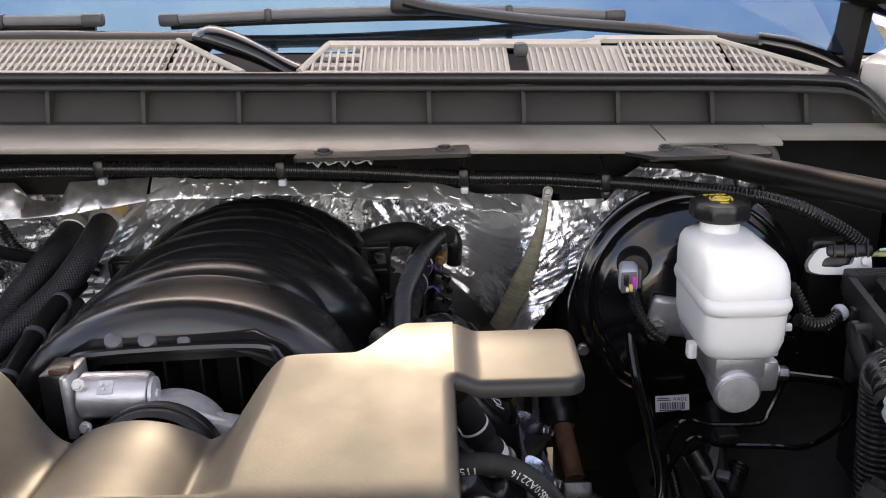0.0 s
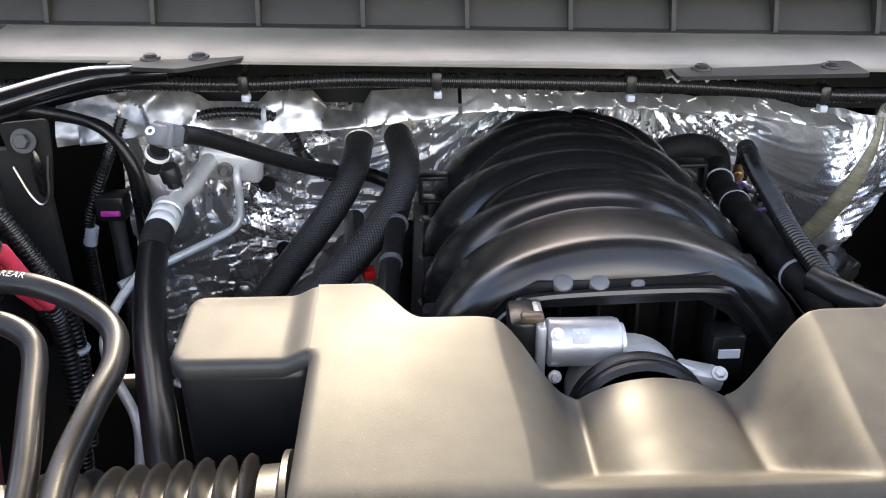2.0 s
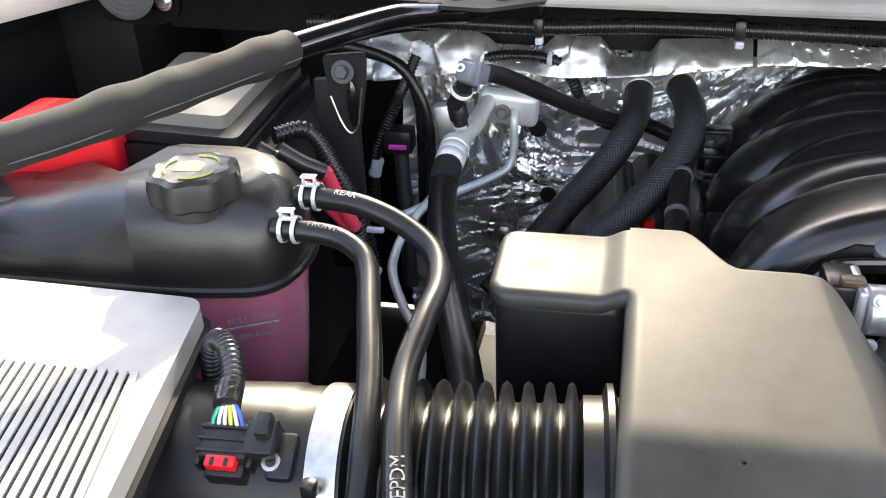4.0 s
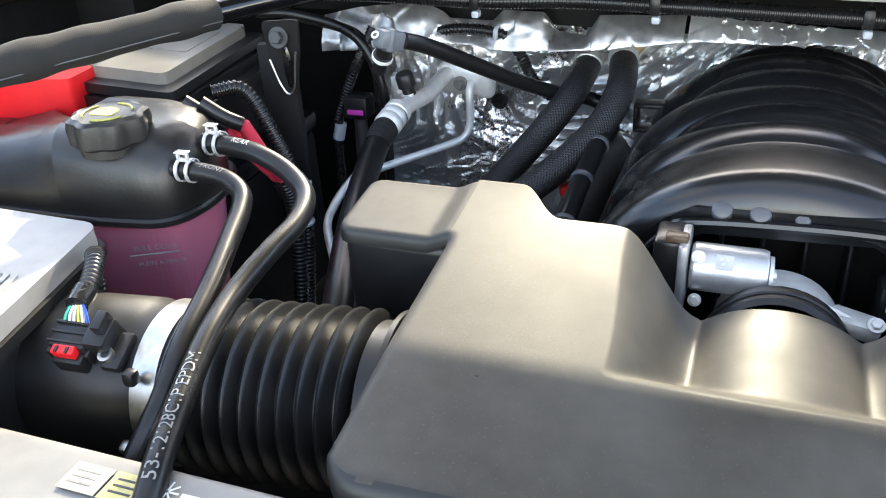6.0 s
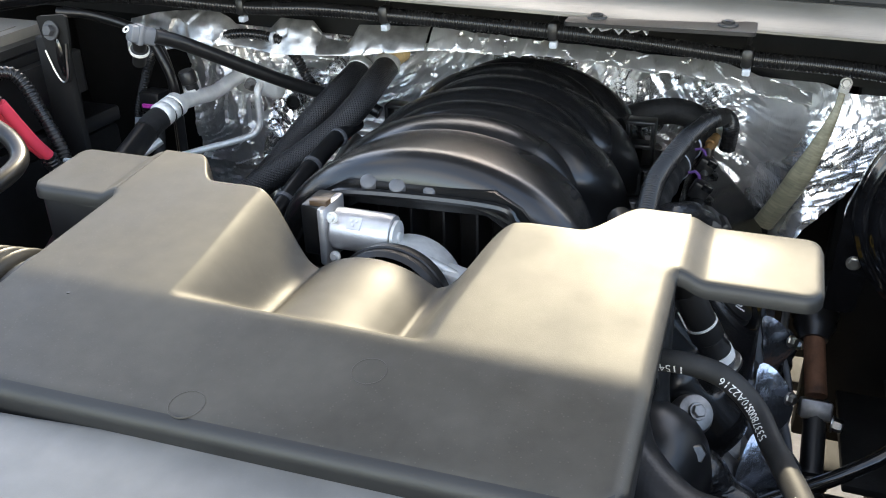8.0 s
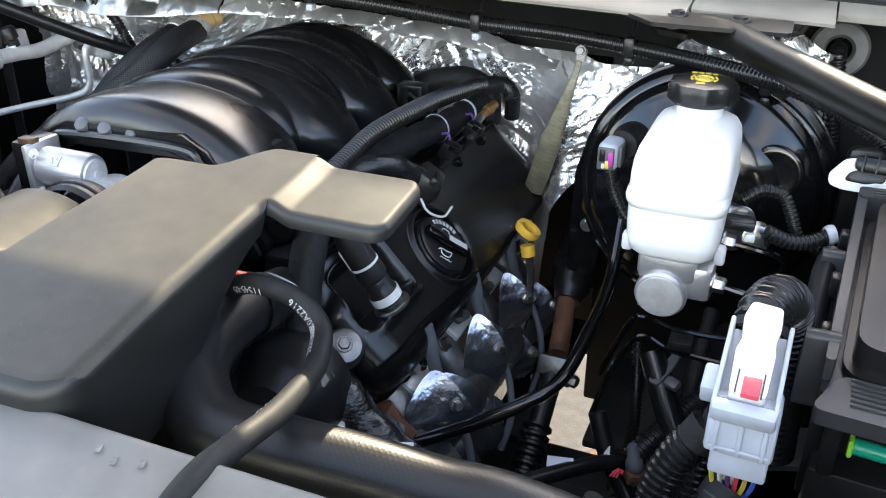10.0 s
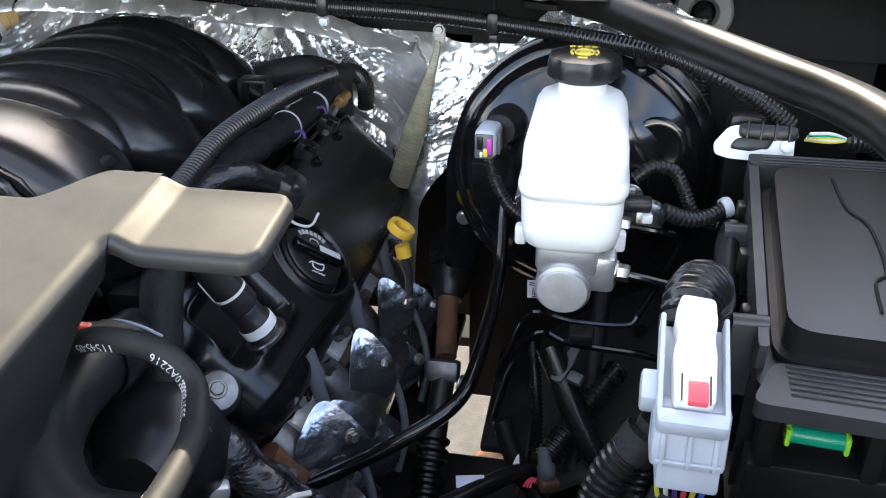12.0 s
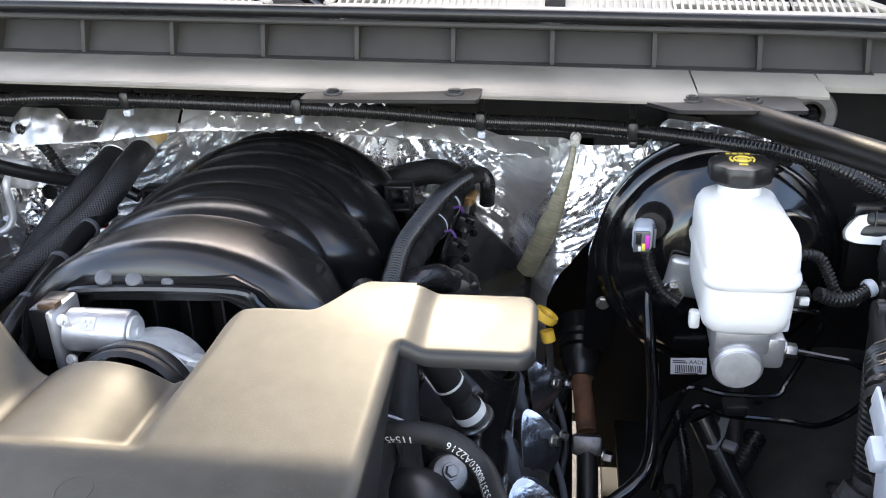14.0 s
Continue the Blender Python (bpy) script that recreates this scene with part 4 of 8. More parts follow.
part("sticker", rbox((0.088, 0.6835, 1.216), (0.018, 0.0015, 0.008), 0), LABELW, ms)

# ---- along the cowl ----
harness_pts = [(-0.62, 0.985, 1.372), (-0.50, 0.995, 1.372), (-0.359, 0.998, 1.367), (-0.25, 0.990, 1.372), (-0.151, 0.985, 1.371), (0.057, 0.987, 1.363), (0.17, 0.987, 1.356), (0.269, 0.988, 1.347), (0.36, 0.998, 1.341),
               (0.439, 1.006, 1.332), (0.53, 0.975, 1.329), (0.60, 0.945, 1.325), (0.641, 0.932, 1.315), (0.667, 0.930, 1.303), (0.694, 0.930, 1.288), (0.722, 0.930, 1.268)]
har = thing("wiring_harness", (0, 0.99, 1.35), "black corrugated wiring loom clipped along the cowl", "wiring harness")
part("conduit", tube(harness_pts, 0.0090, 12, ribs=0.0044, depth=0.0010), CONDUIT, har)
for x, y, z in ((-0.359, 0.999, 1.368), (-0.151, 0.985, 1.372), (0.057, 0.987, 1.364), (0.269, 0.988, 1.348), (0.439, 1.006, 1.333), (0.585, 0.962, 1.319)):
    clip = part("clip", rbox((x, y, z), (0.013, 0.022, 0.022), 0.005), BLACK, har)
    part("clip_foot", rbox((x + 0.001, y - 0.004, z - 0.015), (0.009, 0.012, 0.008), 0.002), GREYP if x < 0.4 else BLACK, clip)
    part("clip_stem", tube([(x, y + 0.002, z + 0.005), (x, y + 0.02, z + 0.022 + 0.0), (x, 1.06, z + 0.028)], 0.003, 6), BLACK, clip)


part("branch", tube([(0.598, 0.957, 1.318), (0.603, 0.985, 1.300), (0.604, 1.0, 1.27), (0.60, 1.01, 1.23)], 0.008, 10, ribs=0.005), CONDUIT, har)


def cowl_bracket(x0, x1, y, outline, bolts, label):
    t = thing("cowl_bracket", (x0, y, 1.39), label, "bracket", "cowl brackets")
    z = 1.396 + roll((x0 + x1) / 2) - 0.004
    part("plate", prism(round_poly(outline, 0.006, 3), z - 0.004, z, 0.001), BLACK, t)
    for bx, by in bolts:
        part("bolt", bolt((bx, by, z), (0, 0, 1), 0.0065, 0.005, 1.6), BLACK, t)
    return t


cowl_bracket(0.09, 0.275, 0.94, [(0.085, 0.905), (0.275, 0.905), (0.275, 0.955), (0.085, 0.955)], [(0.115, 0.932), (0.247, 0.932)], "black steel bracket bolted under the cowl ledge")
cowl_bracket(-0.47, -0.35, 0.94, [(-0.475, 0.915), (-0.40, 0.90), (-0.345, 0.935), (-0.345, 0.96), (-0.475, 0.965)], [(-0.437, 0.941), (-0.389, 0.942)], "black steel bracket holding the brace under the cowl")
cowl_bracket(0.43, 0.60, 0.94, [(0.43, 0.955), (0.475, 0.905), (0.60, 0.905), (0.60, 0.96), (0.44, 0.965)], [(0.493, 0.945), (0.552, 0.940)], "black steel bracket holding the brace under the cowl")
foilpatch = solo("foil_patch", sheet(lambda u, v: Vector((0.09 + 0.075 * u, 0.965 + 0.03 * v, 1.375 + 0.004 * math.sin(30 * u) + 0.006 * v)), 12, 4, 0.002), FOIL, "crumpled foil tab under the cowl bracket", "foil tab")

br = thing("strut_brace", (-0.43, 0.945, 1.40), "black steel brace wrapped in a stitched fabric sleeve", "brace")
BL = [(-0.80, 0.34, 1.405), (-0.72, 0.42, 1.412), (-0.645, 0.519, 1.412), (-0.606, 0.604, 1.412), (-0.565, 0.713, 1.410), (-0.552, 0.757, 1.408)]
part("brace_tube", tube([(-0.556, 0.745, 1.408), (-0.525, 0.80, 1.409), (-0.485, 0.87, 1.408), (-0.455, 0.915, 1.401), (-0.43, 0.945, 1.394)], lambda s: 0.0125 if s < 0.15 else 0.0125 - 0.03 * (s - 0.15), 14), GLOSS, br)
part("fabric_sleeve", tube(BL, lambda s: 0.0165 + 0.0005 * math.sin(s * 128) + 0.0008 * math.sin(s * 41 + 1) + 0.0006 * math.sin(s * 83 + 2), 18, 0.005), FABRIC, br, "stitched black fabric sleeve")
part("stitching", tube([(x + 0.0145, y - 0.005, z - 0.006) for x, y, z in BL], 0.0006, 6), MIDGREY, br)
br2 = thing("strut_brace", (0.52, 0.92, 1.378), "glossy black bent steel brace over the brake booster", "brace")
part("brace_tube", tube([(0.497, 0.985, 1.364), (0.512, 0.960, 1.369), (0.548, 0.926, 1.370), (0.586, 0.866, 1.370), (0.619, 0.815, 1.370), (0.647, 0.770, 1.370), (0.672, 0.731, 1.370), (0.691, 0.702, 1.370), (0.707, 0.667, 1.370), (0.719, 0.633, 1.367), (0.745, 0.56, 1.35), (0.78, 0.46, 1.33)],
     lambda q: 0.0148 - 0.006 * smooth01(0.05, 0.0, q), 18), BRACE, br2)
part("flattened_end", prism(round_poly([(0.468, 0.958), (0.505, 0.940), (0.520, 0.965), (0.485, 0.996)], 0.008, 3), 1.3600, 1.3655, 0.0015), BRACE, br2, "flattened black tube end")
part("end_bolt", bolt((0.488, 0.968, 1.3655), (0, 0, 1), 0.007, 0.006, 1.5), BLACK, br2)

grom = thing("grommet", (0.651, 1.07, 1.335), "grey rubber grommet with a cable passing through", "grommet")
part("ring", lathe([(0.013, 0), (0.029, 0), (0.031, 0.004), (0.028, 0.009), (0.0165, 0.011), (0.013, 0.006)], toward((0.648, 1.085, 1.331), (0, -1, 0.1)), 36, ring=True), GROMMET, grom)
part("cable", tube([(0.648, 1.095, 1.333), (0.648, 1.068, 1.328), (0.652, 1.060, 1.295), (0.655, 1.060, 1.260), (0.661, 1.060, 1.223), (0.664, 1.06, 1.19)], 0.0088, 10, ribs=0.005), CONDUIT, grom)
solo("bulkhead_bolt", bolt((0.60, 1.072, 1.357), (0, -1, 0), 0.009, 0.008, 1.6), BLACK, "black bolt through the foil shield", "bolt")

# ---- battery side ----
bat = thing("battery_fuse_box", (-0.68, 0.86, 1.2), "black battery fuse box with a red terminal cover", "fuse box")
part("box_body", prism(round_poly([(-0.755, 0.742), (-0.598, 0.726), (-0.615, 0.96), (-0.79, 0.97)], 0.008, 3), 1.22, 1.318, 0.004), BLACK, bat)
part("lid", prism(round_poly([(-0.750, 0.747), (-0.602, 0.732), (-0.622, 0.955), (-0.785, 0.965)], 0.010, 3), 1.320, 1.331, 0.003), BLACK, bat)
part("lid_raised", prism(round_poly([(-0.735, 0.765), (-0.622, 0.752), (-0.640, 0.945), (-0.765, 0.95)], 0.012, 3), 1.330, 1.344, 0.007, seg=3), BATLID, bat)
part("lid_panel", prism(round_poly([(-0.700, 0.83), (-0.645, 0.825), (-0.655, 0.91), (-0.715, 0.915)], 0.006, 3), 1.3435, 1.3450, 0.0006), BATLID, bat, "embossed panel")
part("side_skirt", prism(round_poly([(-0.600, 0.722), (-0.582, 0.735), (-0.598, 0.955), (-0.618, 0.96)], 0.005, 2), 1.25, 1.306, 0.003), BLACK, bat)
part("terminal_cover", prism(round_poly([(-0.84, 0.700), (-0.722, 0.722), (-0.728, 0.79), (-0.84, 0.79)], 0.008, 3), 1.27, 1.342, 0.004), RED, bat, "bright red terminal cover")
batt = thing("battery", (-0.72, 0.87, 0.97), "black battery below its fuse box", "battery")
part("case", rbox((-0.72, 0.87, 1.08), (0.25, 0.26, 0.22), 0.01), MATTE, batt)
part("case_lid", rbox((-0.72, 0.87, 1.203), (0.256, 0.266, 0.024), 0.006), BLACK, batt)
part("hold_down", rbox((-0.72, 0.735, 1.02), (0.10, 0.02, 0.04), 0.005), DULLST, batt, "steel hold-down clamp")
for i, (dx, dz) in enumerate(((0, 0), (0.020, 0.004))):
    c = thing("battery_cable", (-0.54 + dx, 0.73, 1.3), "red battery cable in a black boot", "cable", "battery cables")
    a = [(-0.560 + dx, 0.720, 1.318), (-0.540 + dx, 0.730, 1.300 + dz), (-0.527 + dx * 0.6, 0.755, 1.255), (-0.519 + dx * 0.3, 0.775, 1.225)]
    part("red_sheath", tube(a[1:], 0.0072, 12), REDW, c)
    part("boot", tube([(-0.575 + dx, 0.715, 1.330), (-0.556 + dx, 0.722, 1.314), (-0.541 + dx, 0.730, 1.300 + dz)], 0.0080, 10), BLACK, c)
    part("loom", tube([a[-1], (-0.513, 0.785, 1.19), (-0.511, 0.78, 1.12), (-0.515, 0.76, 1.0)], 0.0088, 10, ribs=0.005), CONDUIT, c)
lm = thing("wiring_loom", (-0.53, 0.80, 1.2), "black corrugated loom beside the battery", "wiring loom", "looms")
part("conduit", tube([(-0.585, 0.775, 1.318), (-0.560, 0.798, 1.315), (-0.536, 0.80, 1.273), (-0.514, 0.80, 1.215), (-0.508, 0.80, 1.152), (-0.515, 0.79, 1.05)], 0.0088, 10, ribs=0.005), CONDUIT, lm)
part("tie", lathe([(0.0105, -0.003), (0.012, 0), (0.0105, 0.003)], toward((-0.509, 0.80, 1.16), (0, 0, 1)), 16), GREYP, lm)
part("tie_tail", rbox((-0.497, 0.79, 1.215), (0.018, 0.006, 0.005), 0.001), GREYP, lm)

sb = thing("latch_bracket", (-0.534, 0.845, 1.36), "black tapered steel bracket with bright edges and a bolt", "bracket")
mb = Matrix.Translation((0, 0.848, 0)) @ Matrix(((1, 0, 0, 0), (0, 0, -1, 0), (0, 1, 0, 0), (0, 0, 0, 1)))
part("plate", prism(round_poly([(-0.556, 1.376), (-0.510, 1.380), (-0.513, 1.345), (-0.522, 1.300), (-0.532, 1.292), (-0.540, 1.302), (-0.552, 1.345)], 0.006, 3), -0.002, 0.002, 0.0008, mb), MATTE, sb)
part("bright_edge", tube([(-0.550, 0.844, 1.335), (-0.541, 0.844, 1.308), (-0.532, 0.844, 1.296), (-0.524, 0.844, 1.304), (-0.520, 0.844, 1.325), (-0.516, 0.844, 1.345)], 0.0012, 6, 0.003), STEEL, sb)
part("emboss", lathe([(0.004, 0), (0.006, 0.001), (0.004, 0.003)], toward((-0.527, 0.843, 1.328), (0, -1, 0)) @ Matrix.Diagonal((0.9, 4.0, 1, 1)), 16), GLOSS, sb)
part("bolt", bolt((-0.5345, 0.844, 1.360), (0, -1, 0.25), 0.0075, 0.008, 1.6), DKGREY, sb)
part("mount_leg", rbox((-0.548, 0.856, 1.24), (0.045, 0.012, 0.22), 0.004), MATTE, sb)

# ---- coolant reservoir ----
def loft(levels, mat_cap=True):
    """Skin over outlines of equal length at rising heights."""
    bm = bmesh.new()
    rows = [[bm.verts.new((x, y, z)) for x, y in o] for o, z in levels]
    n = len(rows[0])
    for A, B in zip(rows, rows[1:]):
        for k in range(n):
            bm.faces.new((A[k], A[(k + 1) % n], B[(k + 1) % n], B[k]))
    bm.faces.new(rows[0][::-1])
    bm.faces.new(rows[-1])
    return bm


def tank_outline(inset, pinch=0.0):
    o = round_poly([(-0.86, 0.585), (-0.60, 0.587), (-0.523, 0.600), (-0.511, 0.665), (-0.545, 0.735), (-0.86, 0.735)], 0.05, 10)
    cx, cy = -0.69, 0.66
    dense = []
    for (x0, y0), (x1, y1) in zip(o, o[1:] + o[:1]):
        for k in range(4):
            x, y = x0 + (x1 - x0) * k / 4, y0 + (y1 - y0) * k / 4
            sx, sy = (x - cx) / 0.18, (y - cy) / 0.076
            x -= inset * max(-1, min(1, sx * 1.2))
            y -= inset * max(-1, min(1, sy * 1.2))
            if pinch:
                y += pinch * 0.030 * (math.exp(-((x + 0.690) / 0.016) ** 2) + math.exp(-((x + 0.775) / 0.012) ** 2)) * (1 if y < cy else -1)
            dense.append((x, y))
    return dense


ct = thing("coolant_reservoir", (-0.66, 0.66, 1.08), "coolant reservoir, black top over translucent tank of pink coolant", "coolant reservoir")
shell = [(0.0, 1.262), (-0.001, 1.268), (-0.001, 1.282), (0.000, 1.297), (0.004, 1.312), (0.011, 1.324), (0.022, 1.332), (0.038, 1.336)]
shell_bm = loft([(tank_outline(i, smooth01(1.265, 1.30, z)), z) for i, z in shell])
for v in shell_bm.verts:
    hi = smooth01(1.275, 1.33, v.co.z)
    v.co.z -= hi * (0.022 * smooth01(-0.645, -0.735, v.co.x) + 0.012 * smooth01(-0.76, -0.80, v.co.x) + 0.007 * (math.exp(-((v.co.x + 0.690) / 0.016) ** 2) + math.exp(-((v.co.x + 0.775) / 0.014) ** 2)))
part("upper_shell", shell_bm, RESTOP, ct, smooth=60)
part("seam_flange", loft([(tank_outline(-0.004), 1.2535), (tank_outline(-0.006), 1.256), (tank_outline(-0.006), 1.260), (tank_outline(-0.004), 1.2625)]), BLACK, ct)
part("lower_tank", loft([(tank_outline(0.030), 1.085), (tank_outline(0.022), 1.092), (tank_outline(0.012), 1.17), (tank_outline(0.004), 1.2535)]), TANK, ct, "translucent plastic tank of pink coolant", 60)
cap = part("cap", lathe([(0.032, 0), (0.0355, 0.003), (0.0362, 0.016), (0.0345, 0.024), (0.029, 0.0265), (0.027, 0.0255), (0.012, 0.0262)], Matrix.Translation((-0.587, 0.622, 1.326)), 90, lobes=8, lobe=0.055), CAPTOP, ct, "black ribbed pressure cap")
part("cap_neck", lathe([(0.031, 0), (0.031, 0.014)], Matrix.Translation((-0.587, 0.622, 1.318)), 32), CAPTOP, ct)
bm = bmesh.new()
for k in range(3):
    a0 = 0.5 + k * 2.1
    arc = [(-0.587 + 0.022 * math.cos(a0 + i * 0.16), 0.622 + 0.022 * math.sin(a0 + i * 0.16), 1.3525) for i in range(9)]
    tube(arc, 0.0011, 6, 0.004, bm=bm)
part("cap_print", bm, CAPPRINT, cap, "worn yellow warning print")
part("cap_emblem", prism(round_poly([(-0.600, 0.612), (-0.576, 0.614), (-0.578, 0.630), (-0.590, 0.634), (-0.602, 0.628)], 0.004, 3), 1.3518, 1.3528, 0), CAPPRINT, cap)
mt = Matrix.Translation((-0.5455, 0.5995, 1.236)) @ pose(0, 0, 0, 90, 0, 28)
part("fill_text", letters("FULL COLD", 0.0075, mt @ Matrix.Translation((0, 0, 0.012))), GPRINT, ct)
part("fill_text", letters("PLEIN A FROID", 0.0065, mt @ Matrix.Translation((0.003, -0.016, 0.012))), GPRINT, ct)
part("fill_line", rbox(None, (0.045, 0.0012, 0.001), 0, m=mt @ Matrix.Translation((-0.002, -0.0065, 0.0115))), GPRINT, ct)
for p, tag in (((-0.508, 0.664, 1.312), "rear"), ((-0.512, 0.621, 1.303), "front")):
    part("outlet", tube([(p[0] - 0.04, p[1] + 0.004, p[2] - 0.004), (p[0] + 0.01, p[1], p[2])], 0.008, 12), BLACK, ct)

HA = [(-0.520, 0.664, 1.312), (-0.490, 0.662, 1.311), (-0.458, 0.656, 1.309), (-0.423, 0.646, 1.299), (-0.395, 0.624, 1.289), (-0.384, 0.588, 1.283), (-0.385, 0.545, 1.279), (-0.386, 0.495, 1.272), (-0.378, 0.446, 1.268),
      (-0.367, 0.401, 1.261), (-0.356, 0.365, 1.256), (-0.342, 0.325, 1.250), (-0.33, 0.28, 1.225), (-0.32, 0.25, 1.19)]
HB = [(-0.525, 0.621, 1.303), (-0.495, 0.621, 1.302), (-0.470, 0.619, 1.299), (-0.449, 0.608, 1.293), (-0.438, 0.588, 1.287), (-0.427, 0.551, 1.280), (-0.409, 0.490, 1.270), (-0.397, 0.435, 1.260), (-0.392, 0.398, 1.240), (-0.398, 0.367, 1.213), (-0.40, 0.33, 1.18)]


def hose(name, pts, r, mat_, label, texts=(), seg=14, group=""):
    t = thing(name, pts[0], label, "hose", group)
    h = part("hose_body", tube(pts, r, seg, 0.005), mat_, t)
    for body, s0, ang, size, flip, m_ in texts:
        part("hose_print", letters(body, size, None, on_tube(pts, r, s0, ang, flip)), m_, h)
    return t


hose("coolant_hose", HA, 0.0092, RUBBER, "glossy black rubber coolant hose from the reservoir", (("REAR", 0.045, 15, 0.0085, 1, WPRINT), ("53-12128C1P EPDM", 0.400, 8, 0.0125, -1, GPRINT)), group="coolant hoses")
hose("coolant_hose", HB, 0.0088, RUBBER, "glossy black rubber coolant hose from the reservoir", (("FRONT", 0.042, 15, 0.0075, 1, GPRINT),), group="coolant hoses")


def spring_clamp(p, d, r):
    t = thing("spring_clamp", p, "silver spring clamp gripping a rubber hose end", "hose clamp", "spring clamps")
    m = toward(p, d)
    for dz in (-0.0055, 0.0055):
        part("band", lathe([(r, dz - 0.0016), (r + 0.0014, dz - 0.0016), (r + 0.0014, dz + 0.0016), (r, dz + 0.0016)], m, 28, ring=True), CLAMP, t)
    for k in range(3):
        a = -1.2 + 1.5 * k
        part("bridge", rbox(None, (0.0014, 0.004, 0.012), 0.0004, m=m @ pose(0, 0, 0, 0, 0, math.degrees(a)) @ Matrix.Translation((r + 0.0008, 0, 0))), CLAMP, t)
    for dz in (-0.005, 0.005):
        part("ear", rbox(None, (0.009, 0.003, 0.003), 0.001, m=Matrix.Translation(Vector(p) + Vector(d).normalized() * dz + Vector((0, -0.003, r + 0.004))) @ pose(0, 0, 0, 0, 90, 0)), CLAMP, t)
    part("tang", rbox(None, (0.013, 0.008, 0.0016), 0.0006, m=Matrix.Translation(Vector(p) + Vector((0, -0.003, r + 0.0085)))), CLAMP, t)
    return t


spring_clamp((-0.507, 0.664, 1.312), (1, -0.05, 0), 0.0108)
spring_clamp((-0.511, 0.621, 1.303), (1, 0, 0), 0.0100)

# ---- intake duct and filter box ----
AX0, AX1 = Vector((-0.62, 0.450, 1.193)), Vector((-0.225, 0.482, 1.205))
axis = (AX1 - AX0).normalized()
md = toward(AX0, axis)
duct = thing("intake_duct", AX0, "black corrugated rubber intake duct", "intake duct")
prof = [(0.060, 0.190), (0.063, 0.192), (0.063, 0.208)]
z = 0.212
for i in range(10):
    prof += [(0.0545, z), (0.0555, z + 0.0025), (0.0670, z + 0.0045), (0.0690, z + 0.0070), (0.0670, z + 0.0095), (0.0555, z + 0.0118)]
    z += 0.0143
prof += [(0.061, z), (0.061, z + 0.012), (0.069, z + 0.015), (0.069, z + 0.019), (0.060, z + 0.022), (0.060, z + 0.06)]
part("bellows", lathe(prof, md, 48), BELLOWS, duct, smooth=60)
part("end_cuff", lathe([(0.0608, z + 0.024), (0.0630, z + 0.026), (0.0630, z + 0.052), (0.0608, z + 0.054)], md, 48, ring=True), GLOSS, duct, "smooth end cuff")
part("cuff_band", lathe([(0.0632, z + 0.034), (0.0645, z + 0.034), (0.0645, z + 0.043), (0.0632, z + 0.043)], md, 48, ring=True), BLACK, duct, "shiny black band")
mafd = thing("air_flow_meter", AX0, "smooth black air flow meter tube with its sensor", "air flow meter")
part("meter_tube", lathe([(0.058, -0.02), (0.0640, 0.0), (0.0640, 0.165), (0.062, 0.168), (0.062, 0.192)], md, 48), BELLOWS, mafd)
sm = Matrix.Translation((-0.481, 0.424, 1.257)) @ pose(0, 0, 0, 25, 0, 4) @ Matrix.Diagonal((0.74, 0.78, 0.85, 1))
sens = part("sensor", rbox(None, (0.042, 0.030, 0.022), 0.003, m=sm), BLACK, mafd)
for k in range(3):
    part("sensor_rib", rbox(None, (0.044, 0.0022, 0.025), 0.0005, m=sm @ Matrix.Translation((0, -0.010 + 0.010 * k, 0.0005))), BLACK, sens)
part("sensor_skirt", rbox(None, (0.034, 0.016, 0.018), 0.003, m=sm @ Matrix.Translation((0.002, -0.019, -0.006))), BLACK, sens)
for dx in (-0.017, 0.017):
    part("side_latch", rbox(None, (0.005, 0.034, 0.014), 0.0015, m=sm @ Matrix.Translation((dx * 1.3, -0.002, -0.002))), BLACK, sens)
red = part("lock_tab", rbox(None, (0.026, 0.010, 0.010), 0.002, m=sm @ Matrix.Translation((0.001, -0.018, 0.008))), RED, sens, "red locking tab")
for dx in (-0.006, 0.006):
    part("lock_slot", rbox(None, (0.003, 0.006, 0.0015), 0, m=sm @ Matrix.Translation((0.001 + dx, -0.019, 0.0133))), BLACK, red)
part("sensor_head", rbox(None, (0.026, 0.032, 0.030), 0.004, m=sm @ Matrix.Translation((0.030, 0.004, 0.000))), BLACK, sens)
part("head_block", rbox(None, (0.012, 0.020, 0.014), 0.002, m=sm @ Matrix.Translation((0.034, 0.010, 0.018))), BLACK, sens)
part("flange_plate", rbox(None, (0.022, 0.040, 0.010), 0.004, m=sm @ Matrix.Translation((0.046, -0.004, -0.006))), BLACK, sens)
part("flange_ring", lathe([(0.0045, 0), (0.0078, 0), (0.0078, 0.005), (0.0045, 0.005)], sm @ Matrix.Translation((0.040, -0.012, -0.002)), 22, ring=True), STEEL, sens)
part("flange_bolt", bolt(sm @ Vector((0.040, -0.012, -0.002)), sm.to_3x3() @ Vector((0, 0, 1)), 0.0042, 0.004, 1.0), DKGREY, sens)
for k, m_ in enumerate((GREEN, WHIW, WHIW, YELW, WHIW, BLUEW)):
    part("wire", tube([sm @ Vector((-0.014 + 0.0055 * k, 0.010, 0.010)), sm @ Vector((-0.012 + 0.0045 * k, 0.018, 0.016)), sm @ Vector((-0.006 + 0.002 * k, 0.028, 0.020))], 0.0013, 6), m_, sens)
part("wire_loom", tube([sm @ Vector((-0.002, 0.024, 0.019)), (-0.488, 0.455, 1.284), (-0.502, 0.480, 1.288), (-0.520, 0.498, 1.281), (-0.530, 0.503, 1.262), (-0.533, 0.502, 1.235)], 0.0078, 12, ribs=0.0045), CONDUIT, sens)
